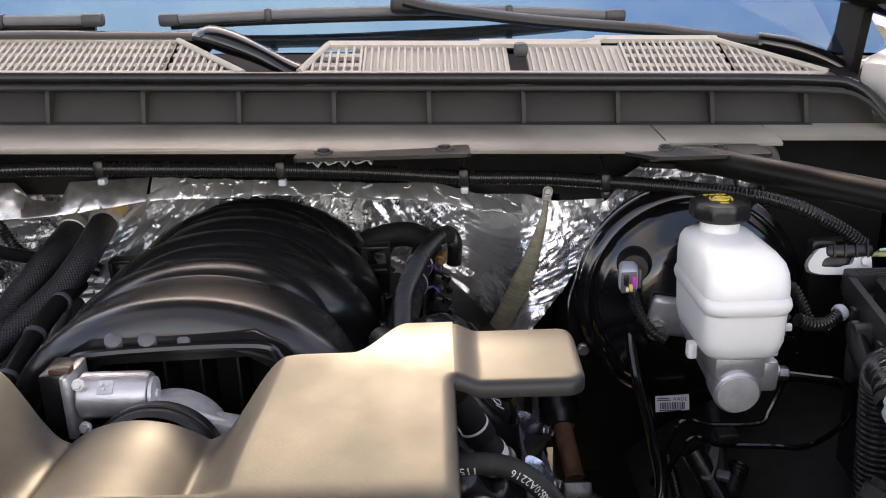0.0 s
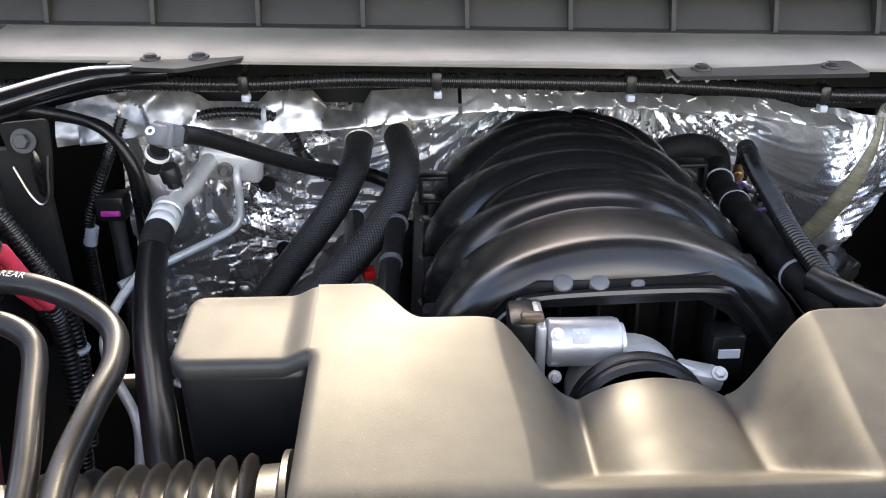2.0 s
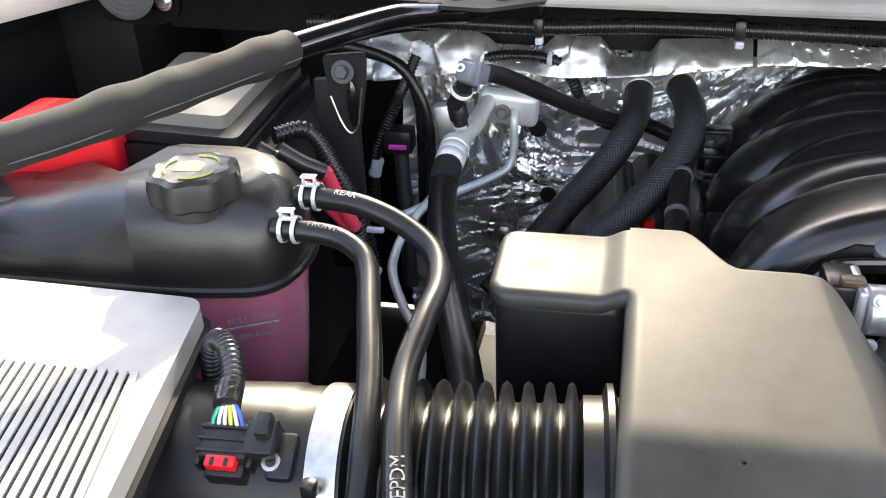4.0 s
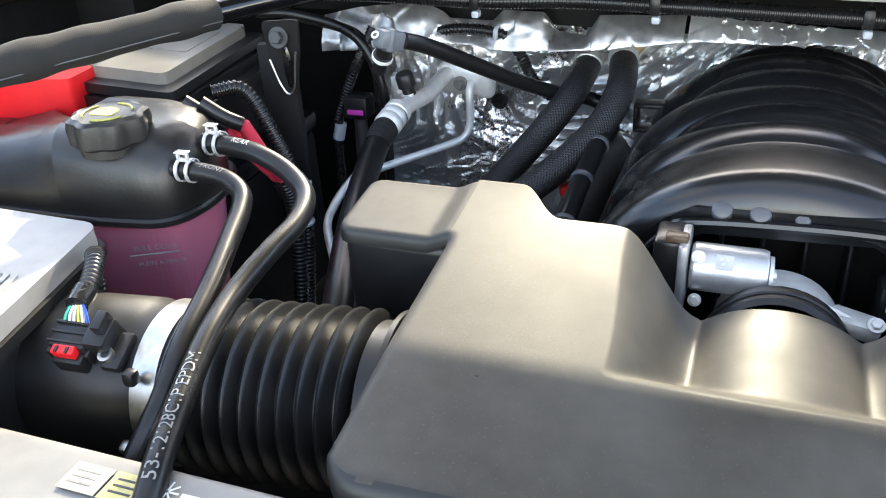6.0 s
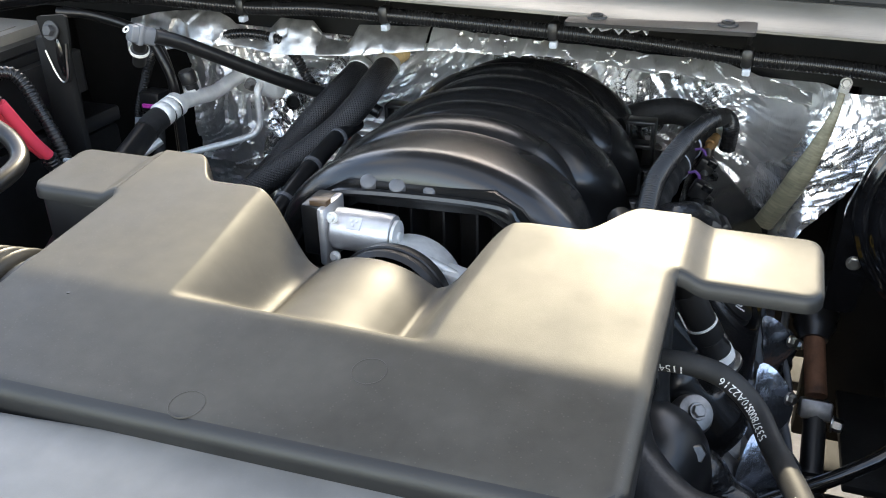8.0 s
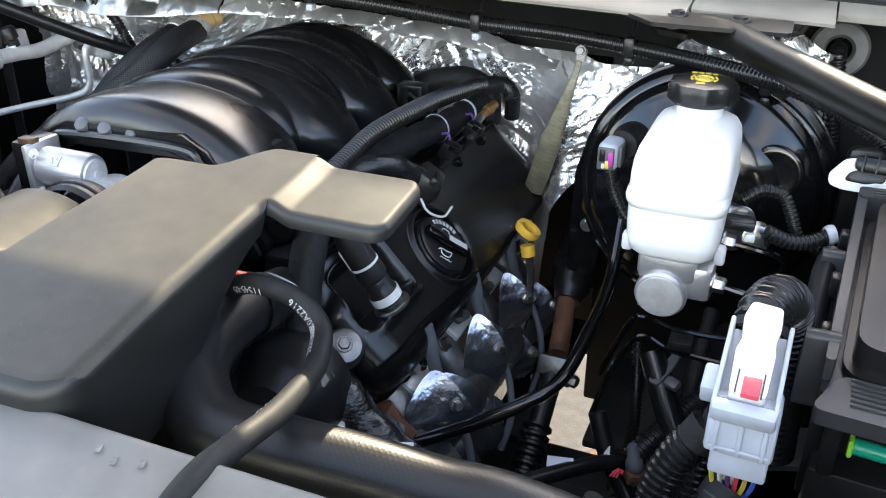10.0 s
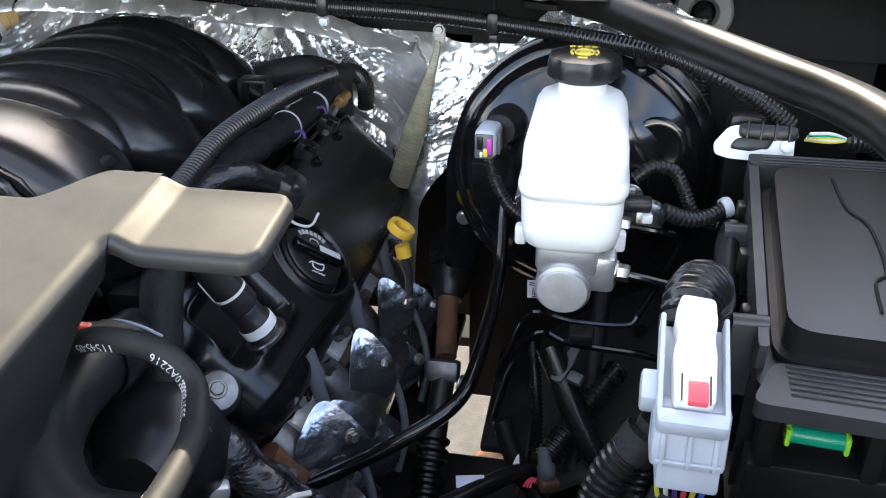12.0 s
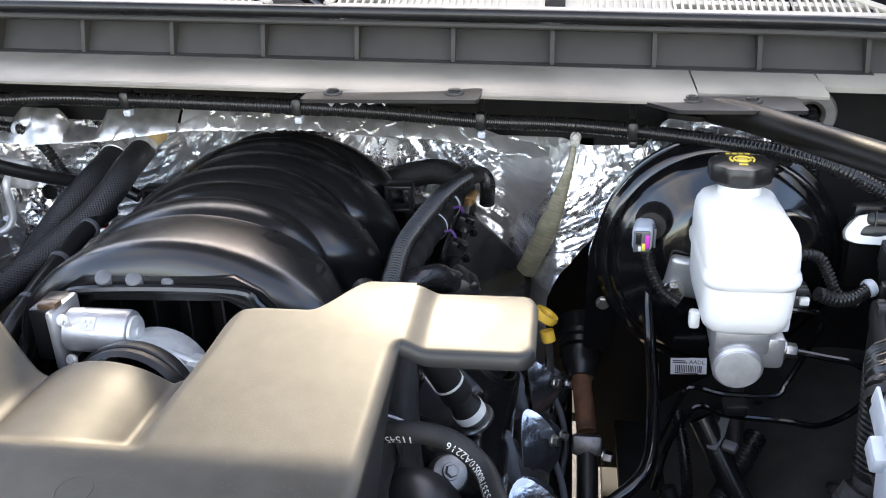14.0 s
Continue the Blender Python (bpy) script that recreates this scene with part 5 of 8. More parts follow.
part("loom_tape", tube([sm @ Vector((-0.002, 0.024, 0.019)), (-0.487, 0.450, 1.283)], 0.0088, 12), SHINYTAPE, sens)
hc = thing("hose_clamp", AX0 + axis * 0.2, "bright worm-drive hose clamp round the intake duct", "hose clamp")
part("band", lathe([(0.0625, 0.186), (0.0645, 0.186), (0.0645, 0.206), (0.0625, 0.206)], md, 48), STEEL, hc)
hcm = toward(AX0 + axis * 0.196, axis)
for k in range(9):
    a = radians(200 + 3.2 * k)
    part("band_notch", rbox(None, (0.0006, 0.0014, 0.009), 0, m=hcm @ pose(0, 0, 0, 0, 0, math.degrees(a)) @ Matrix.Translation((0.0648, 0, 0))), DULLST, hc)
part("housing", rbox((-0.424, 0.392, 1.190), (0.016, 0.010, 0.022), 0.003, (20, 0, 0)), STEEL, hc)
part("screw", bolt((-0.423, 0.385, 1.178), (0.1, -0.5, -0.85), 0.0055, 0.010, 1.3), STEEL, hc)
part("band_tail", rbox((-0.424, 0.408, 1.246), (0.010, 0.010, 0.012), 0.003), BLACK, hc)
fb = thing("air_filter_box", (-0.75, 0.42, 1.05), "dark plastic air filter box, sunlight painted into its pale slotted lid", "air filter box")
BX = [(-0.549, 0.540), (-0.96, 0.548), (-0.96, 0.20), (-0.482, 0.20)]
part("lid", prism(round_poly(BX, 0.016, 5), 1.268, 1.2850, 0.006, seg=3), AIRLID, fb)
part("lid_rim", prism(round_poly([(x + 0.004, y + (0.003 if y > 0.4 else -0.003)) for x, y in BX], 0.016, 5), 1.258, 1.2675, 0.003), BLACK, fb)
part("box_body", prism(round_poly([(-0.556, 0.530), (-0.95, 0.538), (-0.95, 0.21), (-0.492, 0.21)], 0.02, 4), 1.05, 1.2575, 0.003), BLACK, fb)
# Thin black sheet on the lid stands in for shade between the slats.
part("slot_shade", prism([(-0.553, 0.447), (-0.870, 0.447), (-0.840, 0.335), (-0.523, 0.335)], 1.2851, 1.2855, 0), MATTE, fb, "dark sheet for the shade between the slats")
for k in range(42):
    x = -0.5500 - 0.0076 * k
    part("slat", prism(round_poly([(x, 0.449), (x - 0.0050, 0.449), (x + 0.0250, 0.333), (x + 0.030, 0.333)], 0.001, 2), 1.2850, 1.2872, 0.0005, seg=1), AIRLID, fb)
solo("side_snap", lathe([(0.012, 0), (0.013, 0.003), (0.011, 0.008), (0.004, 0.009)], toward((-0.553, 0.50, 1.20), (1, 0, 0.1)), 20), GLOSS, "glossy black snap on the filter box side", "snap")

# ---- front panel ----
fp = thing("radiator_shroud", (0, 0.1, 1.2), "satin grey plastic panel over the radiator with printed labels", "radiator shroud")


def panel_f(u, v):
    x = -0.78 + 1.56 * u
    yb = 0.343 + 0.022 * smooth01(-0.20, 0.06, x)
    y = -0.14 + (yb + 0.14) * v
    d = yb - y
    z = 1.245 - 0.006 * (1 - v)
    if d < 0.007:
        z -= 0.007 * (1 - math.sqrt(max(0, 1 - (1 - d / 0.007) ** 2)))
    return Vector((x, y, z - 0.05 * smooth01(0.62, 0.78, abs(x))))


part("panel", sheet(lambda u, v: panel_f(u, 1 - (1 - v) ** 2.2), 60, 40, 0.012), SHROUD, fp, smooth=60)
lz = 1.2462


def plate(x0, y0, x1, y1, m_, h=0.0005, nm="label_bar", par=None, lab=""):
    return part(nm, rbox(((x0 + x1) / 2, (y0 + y1) / 2, lz + h / 2), (abs(x1 - x0), abs(y1 - y0), h), 0), m_, par or fp, lab)


lb = plate(-0.287, 0.326, -0.185, 0.262, MATTE, 0.0004, "warning_label", None, "black warning label with white lines of print")
rng = random.Random(4)
for c, (xa, w) in enumerate(((-0.282, 0.034), (-0.236, 0.034))):
    for k in range(9):
        yy = 0.321 - 0.0062 * k
        part("print_bar", rbox((xa + (w * (0.55 + 0.45 * rng.random())) / 2, yy, lz + 0.0007), (w * (0.55 + 0.45 * rng.random()), 0.0034, 0.0004), 0), WPRINT, lb)
plate(-0.290, 0.327, -0.287, 0.262, GPRINT, 0.0004)
plate(-0.400, 0.328, -0.372, 0.306, PALELAB, 0.0004, "caution_label", None, "pale caution label")
plate(-0.370, 0.328, -0.345, 0.306, PALEYEL, 0.0004, "caution_label", None, "faded yellow caution label")
for k in range(3):
    plate(-0.366, 0.323 - 0.005 * k, -0.350, 0.3215 - 0.005 * k, INK, 0.0007)
    plate(-0.396, 0.323 - 0.005 * k, -0.379, 0.3215 - 0.005 * k, SCUFF, 0.0007)
for k in range(8):
    a = k * math.pi / 4
    part("snow_symbol", rbox((-0.331 + 0.004 * math.cos(a), 0.322 + 0.004 * math.sin(a), lz + 0.0003), (0.008, 0.0012, 0.0004), 0, (0, 0, math.degrees(a))), WPRINT, fp)
plate(-0.321, 0.3235, -0.297, 0.3205, WPRINT, 0.0004)
bm = bmesh.new()
tube([(-0.35, 0.292, lz), (-0.335, 0.300, lz), (-0.322, 0.300, lz), (-0.318, 0.294, lz), (-0.305, 0.294, lz), (-0.305, 0.288, lz), (-0.318, 0.288, lz), (-0.322, 0.276, lz), (-0.35, 0.278, lz)], 0.0007, 6, 0.004, bm=bm)
part("hand_symbol", bm, WPRINT, fp)
for x, y in ((0.286, 0.345), (0.301, 0.340), (0.317, 0.344)):
    part("scuff", rbox((x, y, lz + 0.0002), (0.0035, 0.006, 0.0005), 0.0002, (0, 0, 20)), SCUFF, fp)

# ---- heater and air conditioning lines at the firewall ----
HH1 = [(-0.248, 1.112, 1.270), (-0.247, 1.100, 1.265), (-0.251, 1.040, 1.250), (-0.269, 1.000, 1.225), (-0.295, 0.985, 1.193), (-0.323, 0.975, 1.160), (-0.355, 0.95, 1.125), (-0.40, 0.90, 1.08)]
HH2 = [(-0.202, 1.098, 1.282), (-0.200, 1.090, 1.276), (-0.190, 1.025, 1.272), (-0.191, 0.980, 1.258), (-0.205, 0.945, 1.237), (-0.230, 0.910, 1.215), (-0.265, 0.880, 1.190), (-0.32, 0.86, 1.150), (-0.38, 0.84, 1.09)]
for pts in (HH1, HH2):
    h = thing("heater_hose", pts[0], "black heater hose in a braided sleeve", "hose", "heater hoses")
    part("braided_hose", tube(pts, 0.0172, 20, 0.005), SLEEVE, h)
    d = (Vector(pts[1]) - Vector(pts[0])).normalized()
    part("crimp", lathe([(0.016, -0.002), (0.0188, 0), (0.0188, 0.012), (0.016, 0.014)], toward(Vector(pts[0]) + d * 0.002, d), 24), ALUD, h, "dull metal crimp ring")
ff = thing("heater_fitting", (-0.19, 1.13, 1.30), "amber quick-connect fitting on a metal heater pipe", "fitting")
part("collar", lathe([(0.012, -0.016), (0.0165, -0.012), (0.0165, 0.004), (0.0145, 0.006), (0.0165, 0.010), (0.0165, 0.018), (0.012, 0.022)], toward((-0.198, 1.110, 1.287), (0.30, 0.9, 0.25)), 28), AMBER, ff)
part("pipe", tube([(-0.20, 1.10, 1.284), (-0.19, 1.14, 1.295), (-0.18, 1.20, 1.30)], 0.011, 14), ALUD, ff)
part("second_pipe", tube([(-0.250, 1.117, 1.276), (-0.246, 1.15, 1.295), (-0.24, 1.2, 1.30)], 0.011, 14), ALUD, ff)

ac = thing("ac_line_block", (-0.41, 1.085, 1.24), "cast aluminium air conditioning block with two pipes", "ac block")
part("block", rbox((-0.407, 1.092, 1.240), (0.078, 0.022, 0.046), 0.010, (12, 6, 0), 4), BRIGHTAL, ac)
part("stud", bolt((-0.412, 1.078, 1.238), (0, -1, 0.1), 0.0065, 0.012, 1.5), DULLST, ac)
part("big_pipe", tube([(-0.430, 1.086, 1.250), (-0.434, 1.060, 1.246), (-0.438, 1.02, 1.240), (-0.442, 0.985, 1.243), (-0.444, 0.95, 1.245)], 0.0105, 16), BRIGHTAL, ac)
part("small_pipe", tube([(-0.397, 1.078, 1.240), (-0.396, 1.066, 1.230), (-0.397, 1.066, 1.190), (-0.402, 1.060, 1.172), (-0.418, 1.046, 1.164), (-0.469, 1.000, 1.155), (-0.52, 0.955, 1.145)], 0.0052, 12), BRIGHTAL, ac)
part("crimp", lathe([(0.013, -0.022), (0.0165, -0.020), (0.0165, -0.010), (0.0145, -0.008), (0.0165, -0.005), (0.0165, 0.003), (0.0145, 0.006), (0.0165, 0.009), (0.0165, 0.018), (0.014, 0.021)], toward((-0.445, 0.925, 1.243), (0.02, -1, -0.12)), 28), BRIGHTAL, ac, "ridged metal crimp")
part("charge_port", lathe([(0.0085, 0), (0.0085, 0.010), (0.0115, 0.012), (0.0115, 0.026), (0.0095, 0.029)], toward((-0.446, 0.985, 1.253), (-0.15, -0.2, 1)), 24), BLACK, ac, "black ribbed charge port cap")
part("port_boss", lathe([(0.009, 0), (0.009, 0.016)], toward((-0.4455, 0.985, 1.240), (-0.15, -0.2, 1)), 18), BRIGHTAL, ac)
part("sensor_foil", rbox((-0.474, 1.02, 1.245), (0.022, 0.02, 0.045), 0.005, (0, -8, 0)), FOIL, ac)
hose("ac_hose", [(-0.445, 0.935, 1.243), (-0.446, 0.895, 1.236), (-0.438, 0.835, 1.220), (-0.420, 0.760, 1.207), (-0.398, 0.690, 1.198), (-0.372, 0.615, 1.183), (-0.350, 0.55, 1.15), (-0.34, 0.50, 1.09)], 0.0150, RUBBER, "thick black rubber air conditioning hose")
ach = bpy.data.objects["ac_hose"]
part("end_sleeve", tube([(-0.445, 0.935, 1.243), (-0.446, 0.895, 1.236), (-0.444, 0.872, 1.230)], 0.0158, 18), TAPE, ach, "black end sleeve")
solo("ac_pipe_lower", tube([(-0.462, 0.92, 1.20), (-0.485, 0.875, 1.178), (-0.494, 0.845, 1.160), (-0.492, 0.820, 1.147), (-0.476, 0.795, 1.125), (-0.450, 0.76, 1.105), (-0.446, 0.74, 1.07), (-0.45, 0.70, 1.0)], 0.0052, 10), ALUD, "bent thin aluminium pipe below the hoses", "pipe")
for p, r in (((-0.438, 1.132, 1.191), 0.011), ((-0.417, 1.115, 1.045), 0.011), ((-0.352, 1.125, 1.07), 0.006)):
    solo("mat_fastener", bolt(p, (0, -1, 0.15), r, 0.006, 1.45), STEEL, "round steel fastener pressed through the foil mat", "bolt", "mat fasteners")
for p in ((-0.357, 1.118, 1.108), (-0.372, 1.124, 1.200)):
    solo("mat_plug", lathe([(0.011, 0), (0.011, 0.003), (0.006, 0.004), (0.005, 0.001)], toward(p, (0, -1, 0.1)), 20), MATTE, "black plug in the foil mat", "plug", "mat plugs")

vh = thing("vacuum_hose", (-0.398, 0.838, 1.364), "black vacuum hose ending in a grey printed connector", "hose")
part("hose_body", tube([(-0.392, 0.855, 1.360), (-0.375, 0.885, 1.345), (-0.335, 0.945, 1.305), (-0.300, 0.995, 1.272), (-0.270, 1.039, 1.247), (-0.235, 1.06, 1.235), (-0.20, 1.06, 1.22)], 0.0088, 14), RUBBER, vh)
vm = look((-0.404, 0.848, 1.362), (-0.372, 0.90, 1.342)) @ pose(0, 0, 0, 90, 0, 0)
vc = part("connector", rbox(None, (0.020, 0.032, 0.020), 0.004, m=vm), BOOT, vh, "grey plastic connector")
part("connector_collar", rbox(None, (0.024, 0.008, 0.024), 0.003, m=vm @ Matrix.Translation((0, 0.004, 0))), BOOT, vc)
for k, dy in enumerate((0.012, -0.009)):
    q = Vector((-0.404, 0.848, 1.362)) + Vector((-0.010 + 0.013 * k, -0.013 + 0.010 * k, 0.0085 - 0.013 * k))
    part("print_mark", lathe([(0.0022 * (1 - k), 0), (0.0045, 0), (0.0045, 0.0006), (0.0022 * (1 - k), 0.0006)] if k == 0 else [(0.0042, 0), (0.0042, 0.0006)], toward(q, (-0.05, -0.70, 0.70)), 18, ring=(k == 0)), WPRINT, vc)
part("stub", lathe([(0.0085, 0), (0.0085, 0.014), (0.0105, 0.015), (0.0105, 0.022), (0.008, 0.024), (0.008, 0.040)], toward((-0.410, 0.850, 1.356), (-0.45, 0.35, -0.85)), 20), BLACK, vc)
part("stub_ring", lathe([(0.0106, 0.016), (0.0116, 0.016), (0.0116, 0.020), (0.0106, 0.020)], toward((-0.410, 0.850, 1.356), (-0.45, 0.35, -0.85)), 20, ring=True), WHITEP, vc)
for k, off in enumerate((0, 0.014)):
    solo("evap_hose", tube([(-0.64, 0.97 + off, 1.352), (-0.592, 0.99 + off, 1.345 - off * 0.5), (-0.526, 1.0 + off, 1.322 - off * 0.4), (-0.495 - off * 0.7, 1.0 + off, 1.275), (-0.488 - off, 1.0 + off, 1.225), (-0.492 - off, 1.0 + off, 1.10)], 0.0065, 12), RUBBER, "thin black hose curving down by the firewall", "hose", "evaporator hoses")
sl = thing("sensor_connector", (-0.525, 1.0, 1.23), "black connector with a magenta lock on a taped lead", "connector")
part("housing", rbox((-0.527, 1.003, 1.226), (0.034, 0.03, 0.03), 0.004), BLACK, sl)
part("lock", rbox((-0.526, 0.9865, 1.222), (0.022, 0.004, 0.006), 0.001), MAGENTA, sl, "magenta lock")
part("lead", tube([(-0.527, 1.003, 1.215), (-0.522, 0.99, 1.17), (-0.515, 0.97, 1.12), (-0.51, 0.95, 1.05)], 0.009, 10), TAPE, sl)
lm2 = thing("wiring_loom", (-0.55, 1.0, 1.2), "black corrugated loom beside the firewall", "wiring loom", "looms")
part("conduit", tube([(-0.505, 1.02, 1.325), (-0.522, 1.0, 1.284), (-0.545, 1.0, 1.238), (-0.561, 1.0, 1.191), (-0.56, 0.99, 1.10)], 0.0068, 10, ribs=0.0045), CONDUIT, lm2)
part("tape_end", tube([(-0.556, 1.0, 1.20), (-0.562, 1.0, 1.178)], 0.008, 10), GREYP, lm2)
lm3 = thing("wiring_loom", (-0.30, 1.07, 1.3), "black corrugated loom looping over the foil mat", "wiring loom", "looms")
part("conduit", tube([(-0.46, 1.06, 1.305), (-0.40, 1.052, 1.318), (-0.345, 1.055, 1.312), (-0.325, 1.065, 1.285), (-0.315, 1.07, 1.26), (-0.29, 1.06, 1.238), (-0.255, 1.055, 1.232)], 0.0075, 10, ribs=0.0048), CONDUIT, lm3)
part("tie", lathe([(0.009, -0.003), (0.0105, 0), (0.009, 0.003)], toward((-0.352, 1.055, 1.314), (1, 0, 0)), 16), GREYP, lm3)
pl = thing("purge_line", (-0.20, 0.86, 1.22), "black purge line with grey clamps along the manifold", "hose")
part("hose_body", tube([(-0.192, 0.97, 1.236), (-0.198, 0.92, 1.230), (-0.202, 0.863, 1.216), (-0.205, 0.81, 1.200), (-0.208, 0.76, 1.178), (-0.21, 0.70, 1.13)], 0.0108, 14), RUBBER, pl)
for p, d in (((-0.202, 0.863, 1.216), (0, -1, -0.28)), ((-0.197, 0.925, 1.230), (0, -1, -0.12)), ((-0.206, 0.80, 1.196), (0, -1, -0.35))):
    part("clamp", lathe([(0.0110, -0.003), (0.0124, -0.0025), (0.0124, 0.0025), (0.0110, 0.003)], toward(p, d), 22), MIDGREY, pl)
solo("injector_clip", rbox((-0.229, 0.905, 1.182), (0.014, 0.016, 0.012), 0.003, (0, 0, 20)), RED, "small red injector clip by the manifold", "clip", "injector clips")
solo("injector_clip", rbox((-0.222, 0.998, 1.205), (0.010, 0.012, 0.010), 0.003), RED, "small red injector clip by the manifold", "clip", "injector clips")
solo("engine_pipe_left", tube([(-0.17, 0.72, 1.165), (-0.215, 0.80, 1.150), (-0.235, 0.90, 1.145), (-0.25, 1.0, 1.14), (-0.26, 1.1, 1.16)], 0.013, 12), BLACK, "black coolant crossover pipe beside the manifold", "pipe")
hn = thing("hood_spring", (-0.79, 0.90, 1.43), "steel spiral counterbalance spring at the hood hinge", "spring")
sp = [(-0.783 + (0.008 + 0.0060 * a / 6.28) * math.cos(a), 0.885, 1.432 + (0.008 + 0.0060 * a / 6.28) * math.sin(a)) for a in (k * 0.35 for k in range(72))]
part("spiral", tube(sp, 0.0013, 6, 0.004, flat=4.0), DKGREY, hn)
part("plate", prism(round_poly([(-0.83, 1.47), (-0.735, 1.47), (-0.735, 1.395), (-0.765, 1.385), (-0.83, 1.39)], 0.012, 3), -0.004, 0.004, 0.001, Matrix.Translation((0, 0.912, 0)) @ Matrix(((1, 0, 0, 0), (0, 0, -1, 0), (0, 1, 0, 0), (0, 0, 0, 1)))), GLOSS, hn)
part("pivot", bolt((-0.783, 0.884, 1.432), (0, -1, 0), 0.006, 0.006, 1.2), STEEL, hn)
part("bolt", bolt((-0.750, 0.905, 1.412), (0, -1, 0), 0.007, 0.007, 1.4), STEEL, hn)

# ---- engine below ----
eb = thing("engine_block", (0, 0.85, 0.7), "dark cast engine block under the manifold", "engine")
part("block", rbox((0.0, 0.88, 0.95), (0.46, 0.72, 0.34), 0.02), MATTE, eb)
part("head_left", rbox((-0.245, 0.93, 1.08), (0.15, 0.56, 0.10), 0.02, (0, -45, 0)), BLACK, eb)
part("front_cover", rbox((0.05, 0.56, 1.02), (0.30, 0.10, 0.26), 0.02), MATTE, eb)

# ---- brake side of the engine ----
VN = Vector((math.sin(radians(47)), 0, math.cos(radians(47))))
VT = Vector((math.cos(radians(47)), 0, -math.sin(radians(47))))
VO = VT * -0.646 + VN * 0.985
vcm = Matrix(((VT.x, 0, VN.x, VO.x), (0, 1, 0, 0), (VT.z, 0, VN.z, VO.z), (0, 0, 0, 1)))     # local: across the slope, along the engine, out of the cover
cover = thing("valve_cover", (0.27, 0.93, 1.1), "semi-gloss black valve cover with a front vent pocket", "valve cover")
V_LEFT, V_RIGHT, CAP = -0.066, 0.079, (0.009, 0.844)


def vc_front(u):
    t = max(0.0, min(1.0, (u - 0.042) / (V_RIGHT - 0.042)))
    return 0.690 - 0.036 * smooth01(-0.066, -0.012, u) + 0.040 * (1 - math.sqrt(1 - t * t))


def roll_off(d, r, drop):
    t = max(0.0, 1 - d / r)
    return drop * (1 - math.sqrt(1 - min(1.0, t * t)))


def vc_f(s, t):
    """Pressed top of the valve cover: crease, rolled edges, vent pocket and filler ring."""
    u = V_LEFT + (V_RIGHT - V_LEFT) * s
    y0, y1 = vc_front(u), 1.160
    y = y0 + (y1 - y0) * t
    crease = 0.046 + 0.018 * smooth01(0.69, 0.95, y)
    h = -0.0030 * smooth01(crease - 0.0008, crease + 0.0022, u) - roll_off(V_RIGHT - u, V_RIGHT - crease, 0.034)
    h -= roll_off(y - y0, 0.030, 0.036) + roll_off(u - V_LEFT, 0.016, 0.026) + roll_off(y1 - y, 0.050, 0.030)
    pocket = smooth01(0.019, 0.004, u) * smooth01(-0.055, -0.040, u) * smooth01(0.768, 0.748, y) * smooth01(0.664, 0.682, y - 0.30 * max(0.0, -0.005 - u))
    h += (-0.028 - h) * pocket
    h += 0.0025 * math.exp(-((u - 0.020) / 0.007) ** 2) * smooth01(0.775, 0.755, y) * smooth01(0.666, 0.686, y)
    r = math.hypot(u - CAP[0], y - CAP[1])
    h += 0.0045 * math.exp(-((r - 0.0455) / 0.0035) ** 2) - 0.009 * smooth01(0.0435, 0.0395, r)
    return vcm @ Vector((u, y, max(h, -0.042)))


part("cover_body", sheet(vc_f, 100, 260, 0.003), VCOVER, cover, smooth=60)
rail = [(V_LEFT - 0.004, 0.694)] + [(V_LEFT + (V_RIGHT - V_LEFT) * k / 12, vc_front(V_LEFT + (V_RIGHT - V_LEFT) * k / 12) - 0.005) for k in range(1, 12)] + [(V_RIGHT + 0.004, 0.704), (V_RIGHT + 0.004, 1.164), (V_LEFT - 0.004, 1.164)]
part("gasket_rail", prism(rail, -0.054, -0.040, 0.002, vcm), VCOVER, cover)
part("head_casting", prism([(x * 0.9, 0.02 + y * 0.98) for x, y in rail], -0.11, -0.055, 0.003, vcm), DULLST, cover, "dull cast edge under the cover")
for y in (0.735, 0.915, 1.09):
    part("cover_bolt", bolt(vcm @ Vector((V_RIGHT + 0.003, y, -0.040)), VN, 0.006, 0.008, 1.4), STEEL, cover)
oc = thing("oil_cap", vcm @ Vector((CAP[0], CAP[1], 0.0)), "round black oil filler cap with white print and a grip bar", "oil cap")
om = vcm @ Matrix.Translation((CAP[0], CAP[1], -0.012))
part("cap_skirt", lathe([(0.035, 0), (0.0365, 0.002), (0.0365, 0.010), (0.034, 0.013)], om, 40), BLACK, oc)
part("cap_top", lathe([(0.0335, 0.012), (0.0335, 0.0155), (0.031, 0.0170), (0.012, 0.0172)], om, 40), BLACK, oc)
CS = 32                                   # the grip bar runs across the slope
oc2 = part("grip_bar", rbox(None, (0.062, 0.0125, 0.011), 0.004, m=om @ pose(0, 0, 0, 0, 0, CS) @ Matrix.Translation((0, 0, 0.0215))), GLOSS, oc)
pm = om @ pose(0, 0, 0, 0, 0, CS) @ Matrix.Translation((0, 0, 0.0174))
for k in range(7):
    a = 2.25 - 0.20 * k
    part("print_bar", rbox(None, (0.0036, 0.0050, 0.0006), 0, m=pm @ Matrix.Translation((0.0265 * math.cos(a), 0.0265 * math.sin(a), 0)) @ pose(0, 0, 0, 0, 0, math.degrees(a) - 90)), WPRINT, oc)
part("print_square", tube([pm @ Vector(p) for p in ((-0.005, 0.011, 0), (0.004, 0.011, 0), (0.005, 0.0185, 0), (-0.004, 0.0185, 0), (-0.005, 0.011, 0))], 0.0007, 6, 0.003), WPRINT, oc)
